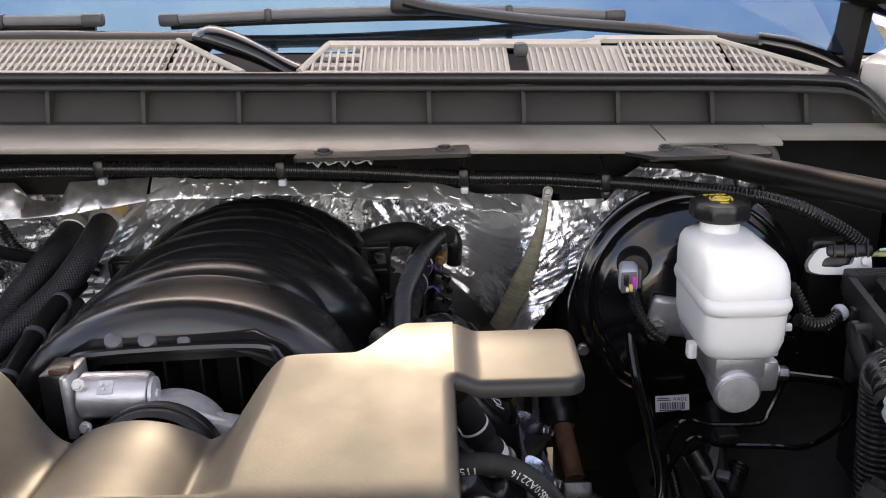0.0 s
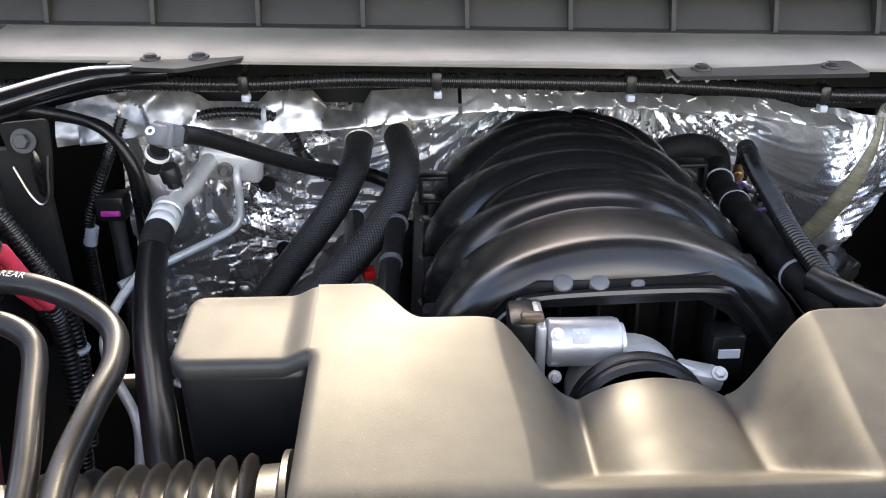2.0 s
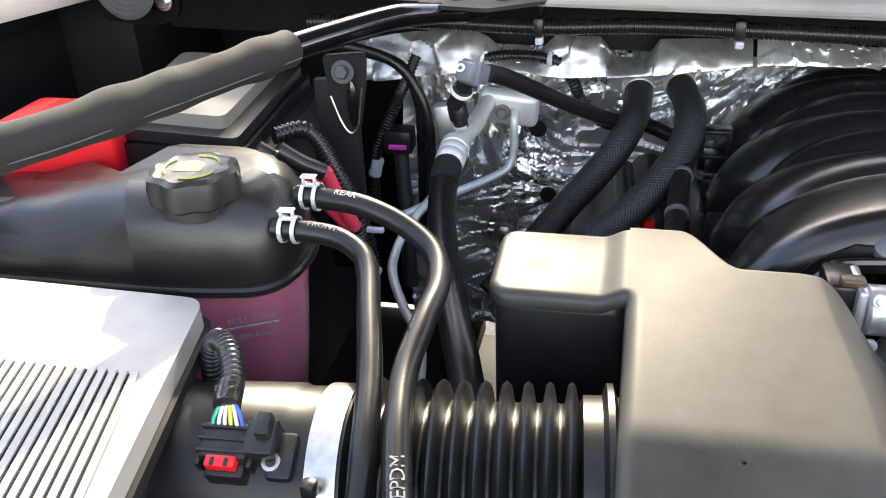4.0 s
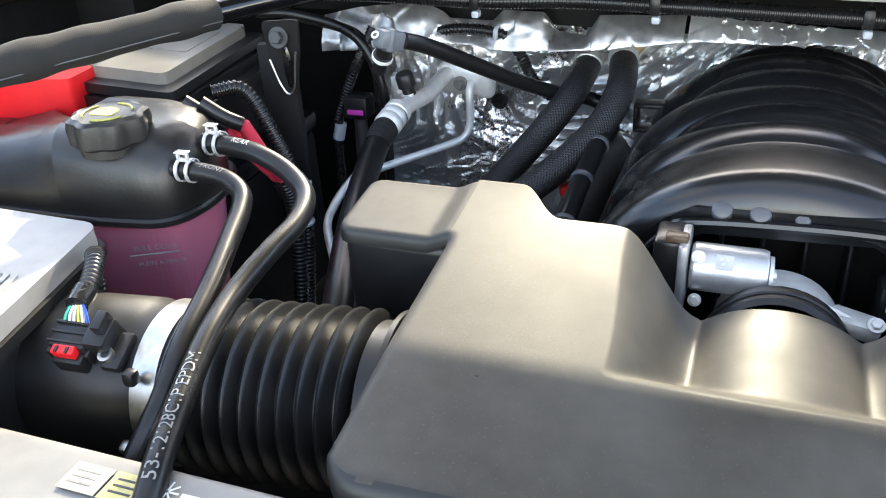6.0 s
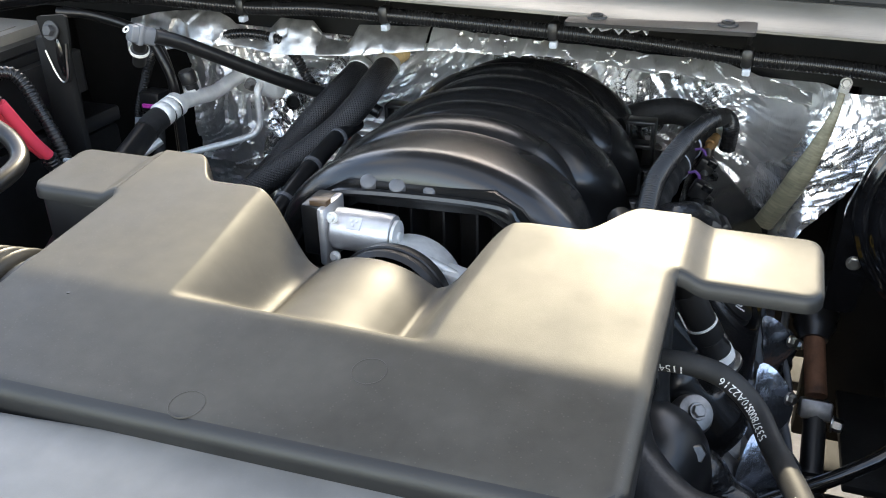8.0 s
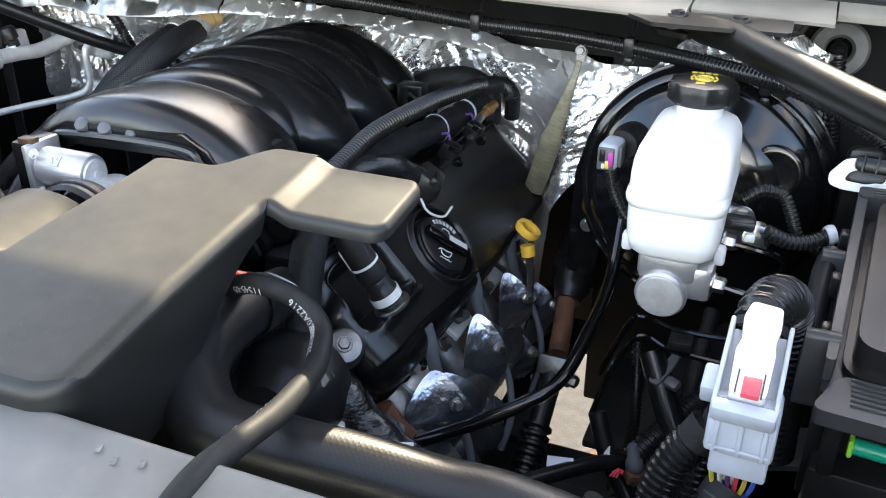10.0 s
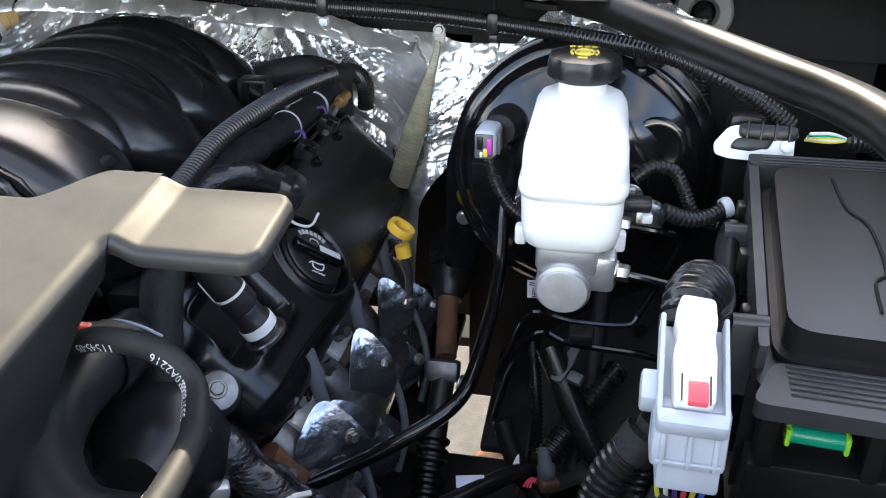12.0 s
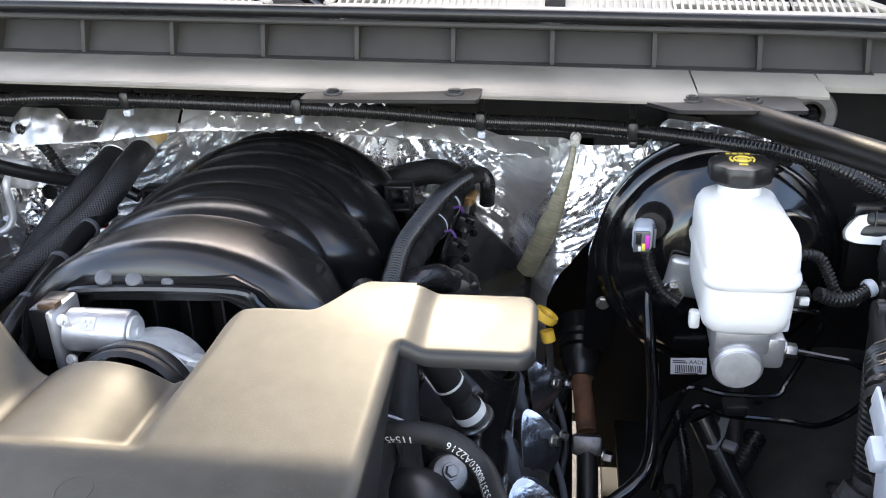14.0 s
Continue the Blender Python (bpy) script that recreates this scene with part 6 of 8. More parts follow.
part("print_stripe", rbox(None, (0.026, 0.007, 0.0006), 0, m=om @ pose(0, 0, 0, 0, 0, CS) @ Matrix.Translation((0.010, 0, 0.0273))), WPRINT, oc2)
can = [pm @ Vector(p) for p in ((-0.010, -0.014, 0), (-0.006, -0.011, 0), (0.003, -0.011, 0), (0.009, -0.0095, 0), (0.005, -0.018, 0), (-0.005, -0.018, 0), (-0.006, -0.012, 0))]
part("print_can", tube(can, 0.0008, 6, 0.003), WPRINT, oc)
part("print_wave", tube([pm @ Vector((-0.008 + 0.0023 * k, -0.0235 + 0.0014 * (k % 2), 0)) for k in range(8)], 0.0007, 6, 0.002), WPRINT, oc)
WRAP = [(0.222, 0.70, 1.225), (0.227, 0.67, 1.205), (0.230, 0.650, 1.170), (0.234, 0.638, 1.135), (0.248, 0.622, 1.10)]
vt = thing("crankcase_vent", (0.27, 0.70, 1.16), "black vent connector with white stripes on the valve cover", "vent tube")
vd, vp = (0.42, 0.20, -0.88), Vector((0.266, 0.704, 1.179))
part("vent_body", lathe([(0.012, -0.040), (0.0140, -0.024), (0.0140, 0.0), (0.0150, 0.004), (0.0150, 0.014), (0.0120, 0.017), (0.0130, 0.020), (0.0130, 0.028), (0.0150, 0.031), (0.0150, 0.046), (0.012, 0.050)], toward(vp, vd), 28), BLACK, vt)
part("white_ring", lathe([(0.0138, -0.004), (0.0146, -0.004), (0.0146, -0.0015), (0.0138, -0.0015)], toward(vp, vd), 28), WHITEP, vt)
part("white_tab", lathe([(0.0145, 0.033), (0.0157, 0.033), (0.0157, 0.0420), (0.0145, 0.0420)], toward(vp, vd), 28), WHITEP, vt)
part("white_line", rbox(None, (0.002, 0.002, 0.022), 0.0005, m=toward(vp, vd) @ pose(0, 0, 0, 0, 0, -100) @ Matrix.Translation((0.0142, 0, -0.014))), WHITEP, vt)
part("seat_washer", lathe([(0.017, 0.048), (0.019, 0.049), (0.019, 0.052), (0.017, 0.053)], toward(vp, vd), 28), STEEL, vt)
part("vent_hose", tube([vp - Vector(vd) * 0.034, vp + Vector((-0.022, -0.008, 0.052)), (0.225, 0.70, 1.243), (0.195, 0.72, 1.25), (0.18, 0.75, 1.25)], 0.012, 12), RUBBER, vt)
wl = solo("wiring_wrap", tube(WRAP, 0.0165, 14), TAPE, "cloth-taped wiring bundle on the engine front", "wiring loom")
solo("zip_tie", tube([(0.196, 0.628, 1.189), (0.213, 0.622, 1.2005), (0.232, 0.622, 1.1975), (0.244, 0.630, 1.184)], 0.0012, 6), GREYP, "white zip tie round a taped bundle", "zip tie", "zip ties")

pcv = thing("pcv_loom", (0.21, 0.9, 1.25), "black corrugated tube running along the valve cover", "tube")
part("conduit", tube([(0.205, 0.66, 1.225), (0.203, 0.72, 1.236), (0.199, 0.80, 1.243), (0.199, 0.86, 1.249), (0.208, 0.93, 1.251), (0.220, 1.01, 1.249), (0.238, 1.09, 1.243), (0.252, 1.135, 1.233), (0.260, 1.155, 1.212), (0.258, 1.160, 1.180)], 0.0108, 14, ribs=0.0050, depth=0.0016), CONDUIT, pcv)
part("tape_end", tube([(0.238, 1.09, 1.243), (0.248, 1.125, 1.236)], 0.0118, 12), TAPE, pcv)
part("cuff", lathe([(0.0115, -0.008), (0.0130, -0.006), (0.0130, 0.006), (0.0115, 0.008)], toward((0.203, 0.72, 1.245), (0, 1, 0.25)), 20), BLACK, pcv)
fr_ = thing("fuel_rail_wrap", (0.23, 0.9, 1.2), "tape-wrapped fuel line with white bands", "fuel line")
part("wrap", tube([(0.212, 0.72, 1.205), (0.204, 0.77, 1.212), (0.200, 0.82, 1.214), (0.197, 0.895, 1.215), (0.204, 1.02, 1.203), (0.211, 1.105, 1.200), (0.219, 1.16, 1.207)], lambda s: 0.0165 + 0.0011 * math.sin(s * 150) + 0.0008 * math.sin(s * 67), 16), TAPE, fr_)
for p in ((0.200, 0.82, 1.214), (0.204, 1.02, 1.203), (0.2105, 1.10, 1.200)):
    part("band", lathe([(0.0176, -0.0018), (0.0188, -0.0012), (0.0188, 0.0012), (0.0176, 0.0018)], toward(p, (0.08, 1, -0.05)), 26), GREYP, fr_)
part("brass_fitting", lathe([(0.005, -0.022), (0.0055, -0.006), (0.0075, -0.005), (0.0075, 0.003), (0.006, 0.004), (0.006, 0.014)], toward((0.240, 1.118, 1.203), (0.25, 0.9, 0.25)), 18), BRASS, fr_)
part("fuel_pipe", tube([(0.236, 1.098, 1.198), (0.236, 1.075, 1.192), (0.238, 1.050, 1.180), (0.243, 1.035, 1.160)], 0.005, 10), STEEL, fr_)
part("shiny_wrap", tube([(0.200, 0.775, 1.218), (0.212, 0.800, 1.230), (0.234, 0.825, 1.230), (0.252, 0.86, 1.205), (0.256, 0.875, 1.18)], lambda s: 0.0125 + 0.001 * math.sin(s * 190), 14), SHINYTAPE, fr_)
part("connector", rbox((0.256, 0.868, 1.196), (0.030, 0.044, 0.034), 0.006, (0, 40, 15)), BLACK, fr_)
part("connector_latch", rbox((0.270, 0.862, 1.206), (0.010, 0.026, 0.012), 0.003, (0, 40, 15)), BLACK, fr_)
part("loose_wire", tube([(0.262, 0.842, 1.190), (0.272, 0.838, 1.178), (0.284, 0.852, 1.168), (0.286, 0.872, 1.172)], 0.0014, 6), WHIW, fr_)
for y in (0.985, 1.065):
    inj = thing("fuel_injector_plug", (0.25, y, 1.175), "small black injector plug with a violet wire", "connector", "injector plugs")
    part("plug", rbox((0.238, y, 1.190), (0.022, 0.020, 0.022), 0.004, (0, 25, 0)), BLACK, inj)
    part("clip", rbox((0.246, y - 0.009, 1.197), (0.012, 0.005, 0.008), 0.001, (0, 25, 0)), GLOSS, inj)
    part("collar", lathe([(0.010, 0), (0.012, 0.003), (0.012, 0.010), (0.009, 0.012)], toward((0.241, y, 1.172), (0.2, 0, 1)), 18), GLOSS, inj)
    part("wire", tube([(0.238, y, 1.198), (0.232, y + 0.010, 1.208), (0.222, y + 0.012, 1.206)], 0.0018, 6), PURW, inj)
mh = solo("manifold_hose_end", tube([(0.12, 1.14, 1.215), (0.16, 1.15, 1.226), (0.195, 1.155, 1.228), (0.222, 1.157, 1.212), (0.226, 1.155, 1.17)], 0.0175, 14), TAPE, "taped black hose behind the manifold", "hose")

ds = thing("dipstick", (0.345, 0.97, 1.11), "yellow ring handle of the oil dipstick", "dipstick")
rm = toward((0.346, 0.967, 1.112), (0.5, 0.12, 0.8))
part("ring_handle", lathe([(0.0098, -0.004), (0.0150, -0.005), (0.0165, 0), (0.0150, 0.005), (0.0098, 0.004), (0.0088, 0)], rm, 32, ring=True), YELLOW, ds)
part("ring_neck", tube([(0.348, 0.960, 1.095), (0.351, 0.958, 1.082)], 0.0085, 12), YELLOW, ds)
part("tube", tube([(0.350, 0.960, 1.082), (0.353, 0.965, 1.05), (0.352, 0.955, 1.0), (0.34, 0.93, 0.95)], 0.0045, 10), DULLST, ds)

for y, dx in ((0.738, 0.0), (0.866, 0.0), (0.985, 0.0)):
    pw = thing("plug_wire", (0.32, y, 1.05), "grey spark plug wire with a moulded boot", "plug wire", "plug wires")
    part("boot", lathe([(0.0080, -0.02), (0.0090, 0.008), (0.0068, 0.016), (0.0068, 0.036), (0.0048, 0.043)], toward((0.316, y, 1.082), (0.25, -0.05, -1)), 20), BOOT, pw)
    part("wire", tube([(0.325, y - 0.001, 1.046), (0.345, y - 0.002, 1.01), (0.365, y - 0.012, 0.975), (0.375, y - 0.03, 0.935), (0.37, y - 0.05, 0.90)], 0.0042, 10), BOOT, pw)
    part("plug_body", bolt((0.312, y + 0.045, 1.052), (0.7, 0, 0.6), 0.0065, 0.012, 1.3), DULLST, pw)


def leaf_shield(c, tall, wide, turn, lean):
    """A domed oval heat shield of pressed sheet."""
    m = Matrix.Translation(c) @ pose(0, 0, 0, lean, 0, turn)

    def f(u, v):
        a, r = 2 * math.pi * u, v
        x, z = wide * r * math.cos(a), tall * r * math.sin(a)
        return m @ Vector((x * (1 - 0.38 * z / tall), -0.0045 * (1 - r ** 3) - 0.010 * (x / wide) ** 2 + 0.005 * (z / tall) ** 2 - 0.006 * (x / wide) * (z / tall), z))
    return sheet(f, 28, 8, 0.0012)


for x, y, z, tall, wide, turn in ((0.340, 0.930, 1.030, 0.036, 0.024, 50), (0.340, 0.830, 1.020, 0.044, 0.026, 42), (0.338, 0.707, 1.030, 0.038, 0.034, 30), (0.355, 1.0, 0.985, 0.036, 0.022, 55), (0.350, 0.93, 0.955, 0.034, 0.022, 50),
                                  (0.350, 0.80, 0.945, 0.040, 0.024, 40), (0.345, 0.70, 0.95, 0.042, 0.030, 30)):
    hsld = thing("exhaust_heat_shield", (x, y, z - 0.05), "polished oval exhaust heat shield", "heat shield", "exhaust heat shields")
    part("dome", leaf_shield((x, y, z), tall, wide, turn, -14), SHIELD, hsld)
    part("rim_plate", leaf_shield((x + 0.004, y + 0.034, z - 0.020), tall * 0.95, wide * 0.9, turn + 40, -20), SHIELD, hsld)
    part("bolt", bolt((x + 0.020, y - 0.002, z + 0.012), (0.75, -0.6, 0.2), 0.0055, 0.008, 1.3), STEEL, hsld)
mf = thing("exhaust_manifold", (0.33, 0.88, 0.95), "rust-tinged cast exhaust manifold beside the engine", "exhaust manifold")
part("log", tube([(0.315, 0.64, 0.985), (0.325, 0.80, 0.975), (0.33, 0.95, 0.965), (0.345, 1.10, 0.93)], 0.030, 16), DULLST, mf)
for y in (0.70, 0.81, 0.92, 1.03):
    part("port", tube([(0.285, y, 1.035), (0.305, y, 1.015), (0.325, y, 0.98)], 0.022, 12), DULLST, mf)
    part("port_flange", rbox((0.300, y + 0.03, 1.035), (0.022, 0.05, 0.03), 0.004, (0, 35, 0)), ALUD, mf)
solo("exhaust_pipe", tube([(0.40, 0.80, 0.72), (0.42, 0.90, 0.71), (0.44, 1.0, 0.69), (0.44, 1.12, 0.64)], 0.036, 18), RUST, "rust-brown exhaust pipe low in the bay", "exhaust pipe")
solo("manifold_bolt", tube([(0.295, 0.665, 1.045), (0.312, 0.672, 1.015), (0.322, 0.69, 0.99)], 0.014, 10), RUST, "rusty exhaust stud boss beside the valve cover", "bolt boss")
for p in ((0.302, 0.715, 1.062), (0.309, 0.66, 1.03), (0.31, 0.83, 1.06)):
    solo("stud_bolt", bolt(p, (0.75, -0.3, 0.5), 0.0065, 0.016, 1.3), DULLST, "dull steel exhaust stud and nut", "bolt", "exhaust studs")

# ---- hoses in front of the engine ----
SH = [(0.195, 0.575, 1.165), (0.205, 0.570, 1.195), (0.225, 0.562, 1.222), (0.256, 0.553, 1.235), (0.288, 0.552, 1.230), (0.311, 0.545, 1.214), (0.323, 0.520, 1.207), (0.331, 0.495, 1.209), (0.343, 0.435, 1.223), (0.345, 0.388, 1.234), (0.348, 0.345, 1.243), (0.35, 0.29, 1.235)]
hose("vent_hose", SH, 0.0084, DULLRUB, "black rubber vent hose with white print", (("5337800510A2216", 0.165, -25, 0.0085, -1, WPRINT), ("11545-05", 0.092, -10, 0.0085, -1, WPRINT), ("EPDM", 0.285, -20, 0.010, -1, WPRINT), ("C1P", 0.325, -20, 0.010, -1, WPRINT)))
RH = [(0.212, 0.612, 1.178), (0.213, 0.575, 1.188), (0.217, 0.530, 1.190), (0.234, 0.486, 1.186), (0.272, 0.455, 1.176), (0.322, 0.456, 1.170), (0.379, 0.466, 1.162), (0.434, 0.475, 1.153), (0.49, 0.485, 1.145), (0.56, 0.49, 1.12), (0.60, 0.48, 1.05)]
rh = hose("radiator_hose", RH, 0.0262, CORDHOSE, "thick black radiator hose with a cord pattern", seg=24)
part("end_clamp", lathe([(0.0278, -0.006), (0.0292, -0.006), (0.0292, 0.006), (0.0278, 0.006)], toward((0.2125, 0.590, 1.185), (0.02, -0.96, 0.26)), 32, ring=True), BLACK, rh, "black clamp")
wp = thing("water_pump", (0.23, 0.60, 1.08), "dark water pump and pulley at the engine front", "water pump")
part("housing", lathe([(0.055, 0), (0.055, 0.03), (0.04, 0.05), (0.028, 0.07)], toward((0.235, 0.62, 1.09), (0.1, -1, 0.2)), 32), BLACK, wp)
part("outlet", lathe([(0.024, -0.03), (0.024, 0.005), (0.023, 0.008)], toward((0.212, 0.618, 1.176), (0.02, -0.96, 0.26)), 28), BLACK, wp)
part("red_clip", rbox((0.204, 0.590, 1.2145), (0.020, 0.010, 0.005), 0.002, (0, 10, 12)), RED, wp)
for p in ((0.262, 0.565, 1.10), (0.275, 0.60, 1.12), (0.25, 0.545, 1.06)):
    part("bolt", bolt(p, (0.3, -0.8, 0.5), 0.008, 0.01, 1.3), DULLST, wp)
part("bracket", rbox((0.262, 0.585, 1.075), (0.07, 0.02, 0.012), 0.003, (0, 8, 30)), ALUD, wp)
hb = thing("lifting_bolt", (0.268, 0.655, 1.12), "domed aluminium boss with a bolt beside the valve cover", "bolt boss")
part("boss", lathe([(0.0185, -0.02), (0.0185, 0.004), (0.0155, 0.011), (0.009, 0.013)], toward((0.268, 0.652, 1.118), (0.4, -0.6, 0.7)), 28), DULLST, hb)
part("bolt", bolt((0.273, 0.643, 1.129), (0.4, -0.6, 0.7), 0.006, 0.006, 1.3), DULLST, hb)
for pts, r, m_, lab in (([(0.245, 0.62, 1.10), (0.275, 0.625, 1.085), (0.310, 0.62, 1.055), (0.36, 0.615, 1.02), (0.42, 0.62, 0.995), (0.50, 0.63, 0.98)], 0.022, SHINYTAPE, "shiny vinyl-taped wiring trunk below the valve cover"),
                        ([(0.34, 0.615, 1.03), (0.40, 0.61, 1.005), (0.47, 0.61, 0.985), (0.54, 0.62, 0.965)], 0.024, SHINYTAPE, "shiny vinyl-taped wiring trunk crossing the bay"),
                        ([(0.43, 0.60, 0.995), (0.50, 0.605, 0.975), (0.57, 0.62, 0.955), (0.62, 0.66, 0.93)], 0.021, TAPE, "cloth-taped wiring trunk crossing the bay")):
    solo("wiring_loom", tube(pts, lambda s, r=r: r + 0.0014 * math.sin(s * 170) + 0.001 * math.sin(s * 77), 16, 0.004), m_, lab, "wiring loom", "wiring trunks")
solo("zip_tie", tube([(0.325, 0.592, 1.045), (0.338, 0.603, 1.062), (0.350, 0.62, 1.055)], 0.0025, 8), WHITEP, "white zip tie round a taped bundle", "zip tie", "zip ties")
solo("coolant_pipe", tube([(0.30, 0.66, 1.0), (0.354, 0.687, 1.018), (0.405, 0.703, 1.046), (0.440, 0.722, 1.066), (0.455, 0.75, 1.076), (0.461, 0.80, 1.088), (0.464, 0.85, 1.10), (0.464, 0.897, 1.117), (0.462, 0.93, 1.15), (0.46, 0.95, 1.19)], 0.0070, 12), GLOSS, "glossy black bent steel tube by the brake booster", "pipe")
st = thing("steering_shaft", (0.40, 0.95, 0.95), "steering shaft with a rubber boot and rusty joint", "steering shaft")
sd = Vector((0.395, 1.07, 1.03)) - Vector((0.402, 0.80, 0.87))
part("boot", lathe([(0.030, 0.085), (0.031, 0.06), (0.027, 0.055), (0.030, 0.048), (0.026, 0.042), (0.028, 0.035), (0.024, 0.028), (0.025, 0.02), (0.020, 0.012), (0.016, 0.0)][::-1], toward((0.392, 1.00, 1.005), sd), 26), RUBBER, st)
part("rusty_shaft", tube([(0.392, 1.005, 1.008), (0.400, 0.94, 0.965)], 0.0125, 14), RUST, st)
part("yoke", rbox((0.400, 0.925, 0.957), (0.036, 0.028, 0.024), 0.004, (-30, 0, 0)), DULLST, st)
part("yoke_bolt", bolt((0.42, 0.92, 0.945), (1, -0.3, 0), 0.008, 0.012, 1.3), STEEL, st)
part("lower_shaft", tube([(0.401, 0.92, 0.95), (0.402, 0.80, 0.875), (0.402, 0.70, 0.80)], 0.013, 12), BLACK, st)
part("lower_boot", tube([(0.401, 0.86, 0.912), (0.402, 0.76, 0.85), (0.402, 0.68, 0.79)], 0.018, 12, ribs=0.012, depth=0.004), RUBBER, st)
gs = thing("ground_strap", (0.375, 1.05, 1.30), "flat tinned braided ground strap with a crimped lug", "ground strap")
part("braid", tube([(0.374, 1.049, 1.300), (0.372, 1.044, 1.285), (0.366, 1.040, 1.262), (0.355, 1.042, 1.225), (0.342, 1.052, 1.185), (0.328, 1.07, 1.145), (0.315, 1.09, 1.11)], lambda s: 0.0016 + 0.042 * max(0.0, min(s, 0.11) - 0.015), 16, 0.004, flat=2.4), STRAP, gs)
part("lug", rbox((0.376, 1.050, 1.306), (0.012, 0.007, 0.018), 0.003, (10, 10, 0)), ALUD, gs)
part("lug_bolt", bolt((0.376, 1.046, 1.312), (0, -1, 0.2), 0.005, 0.005, 1.3), DULLST, gs)
pb = thing("pedal_bracket", (0.41, 1.0, 1.15), "glossy black bracket with two bright nuts beside the booster", "bracket")
part("plate", prism(round_poly([(0.392, 1.06), (0.425, 1.06), (0.435, 1.16), (0.428, 1.222), (0.405, 1.226), (0.395, 1.19)], 0.008, 3), -0.004, 0.004, 0.002, Matrix.Translation((0, 0.985, 0)) @ Matrix(((1, 0, 0, 0), (0, 0, -1, 0), (0, 1, 0, 0), (0, 0, 0, 1)))), GLOSS, pb)
for z in (1.203, 1.125):
    part("nut", bolt((0.414, 0.981, z), (0, -1, 0.1), 0.006, 0.006, 1.4), STEEL, pb)

# ---- brake booster, master cylinder and reservoir ----
bo = thing("brake_booster", (0.535, 0.95, 1.07), "glossy black round brake booster on the firewall", "brake booster")
bd = Vector((-0.02, -1, 0.10))
bmx = toward((0.537, 0.960, 1.198), bd)
part("front_shell", lathe([(0.134, -0.022), (0.134, -0.004), (0.130, 0.000), (0.127, 0.003), (0.122, 0.004), (0.117, 0.014), (0.108, 0.020), (0.085, 0.026), (0.080, 0.031), (0.060, 0.034), (0.035, 0.036)], bmx, 72), GLOSS, bo)
part("rear_shell", lathe([(0.05, -0.115), (0.11, -0.10), (0.126, -0.07), (0.128, -0.03), (0.136, -0.026), (0.136, -0.018), (0.128, -0.016)], bmx, 64), GLOSS, bo)
part("pressed_disc", lathe([(0.030, 0.0), (0.029, 0.005), (0.026, 0.0065), (0.021, 0.0055), (0.010, 0.0045)], toward((0.606, 0.938, 1.236), bd), 36), GLOSS, bo)
bl = part("part_label", rbox(None, (0.040, 0.020, 0.001), 0, m=toward((0.511, 0.919, 1.079), bd) @ pose(0, 0, 0, 0, 0, -177)), LABELW, bo, "white sticker with a bar code")
lm_ = toward((0.511, 0.919, 1.079), bd)
up = Vector((0, 0.1, 1)).normalized()
side = Vector((1, -0.02, 0)).normalized()


def on_label(u, v, w, h, m_, nm="bar"):
    c = Vector((0.511, 0.919, 1.079)) + side * u + up * v + bd.normalized() * 0.0008
    rot = Matrix((side, -bd.normalized(), up)).transposed().to_4x4()
    return part(nm, rbox(None, (w, 0.0006, h), 0, m=Matrix.Translation(c) @ rot), m_, bl)


rng = random.Random(11)
for k in range(15):
    on_label(-0.014 + 0.002 * k, -0.003, 0.0006 + 0.0008 * rng.random(), 0.0085, INK)
lrot = Matrix((side, up, bd.normalized())).transposed().to_4x4()
part("label_text", letters("AADL", 0.0068, Matrix.Translation(Vector((0.511, 0.919, 1.079)) + side * 0.009 + up * 0.0055 + bd.normalized() * 0.001) @ lrot), INK, bl)
on_label(-0.011, 0.0065, 0.014, 0.001, INK)
on_label(-0.010, 0.0042, 0.016, 0.001, INK)
on_label(-0.002, -0.0088, 0.026, 0.001, INK)
vs = thing("vacuum_sensor", (0.446, 0.90, 1.247), "grey vacuum sensor plug on the brake booster", "sensor")
part("plug", rbox((0.449, 0.906, 1.247), (0.021, 0.030, 0.029), 0.006, (5, 0, -10), 3), GREYP, vs)
part("base", lathe([(0.020, 0), (0.020, 0.012), (0.016, 0.02), (0.015, 0.03)], toward((0.464, 0.945, 1.250), (-0.2, -1, 0.1)), 24), BLACK, vs)
part("lock", rbox((0.452, 0.889, 1.246), (0.005, 0.004, 0.015), 0.001), MAGENTA, vs, "magenta lock")
part("slot", rbox((0.443, 0.8895, 1.249), (0.006, 0.003, 0.013), 0.001), BLACK, vs)
part("pin", rbox((0.4485, 0.8885, 1.240), (0.004, 0.003, 0.008), 0.0008), YELW, vs, "yellow seal pin")
part("pin", rbox((0.4445, 0.8885, 1.238), (0.003, 0.003, 0.005), 0.0008), WHIW, vs, "white seal pin")
part("face_rim", rbox((0.4465, 0.8905, 1.2455), (0.017, 0.003, 0.024), 0.002), MIDGREY, vs)
part("side_rib", rbox((0.4600, 0.905, 1.247), (0.003, 0.020, 0.022), 0.001), MIDGREY, vs)
part("lead", tube([(0.452, 0.893, 1.232), (0.458, 0.89, 1.212), (0.472, 0.885, 1.190), (0.488, 0.88, 1.180)], 0.0062, 10, ribs=0.004), CONDUIT, vs)
mc = thing("master_cylinder", (0.533, 0.85, 1.15), "cast aluminium brake master cylinder", "master cylinder")
part("bore", lathe([(0.0215, 0.0), (0.0235, 0.002), (0.0235, 0.03), (0.021, 0.034), (0.021, 0.17)], toward((0.531, 0.767, 1.170), (0.02, 1, 0.10)), 36), ALU, mc)
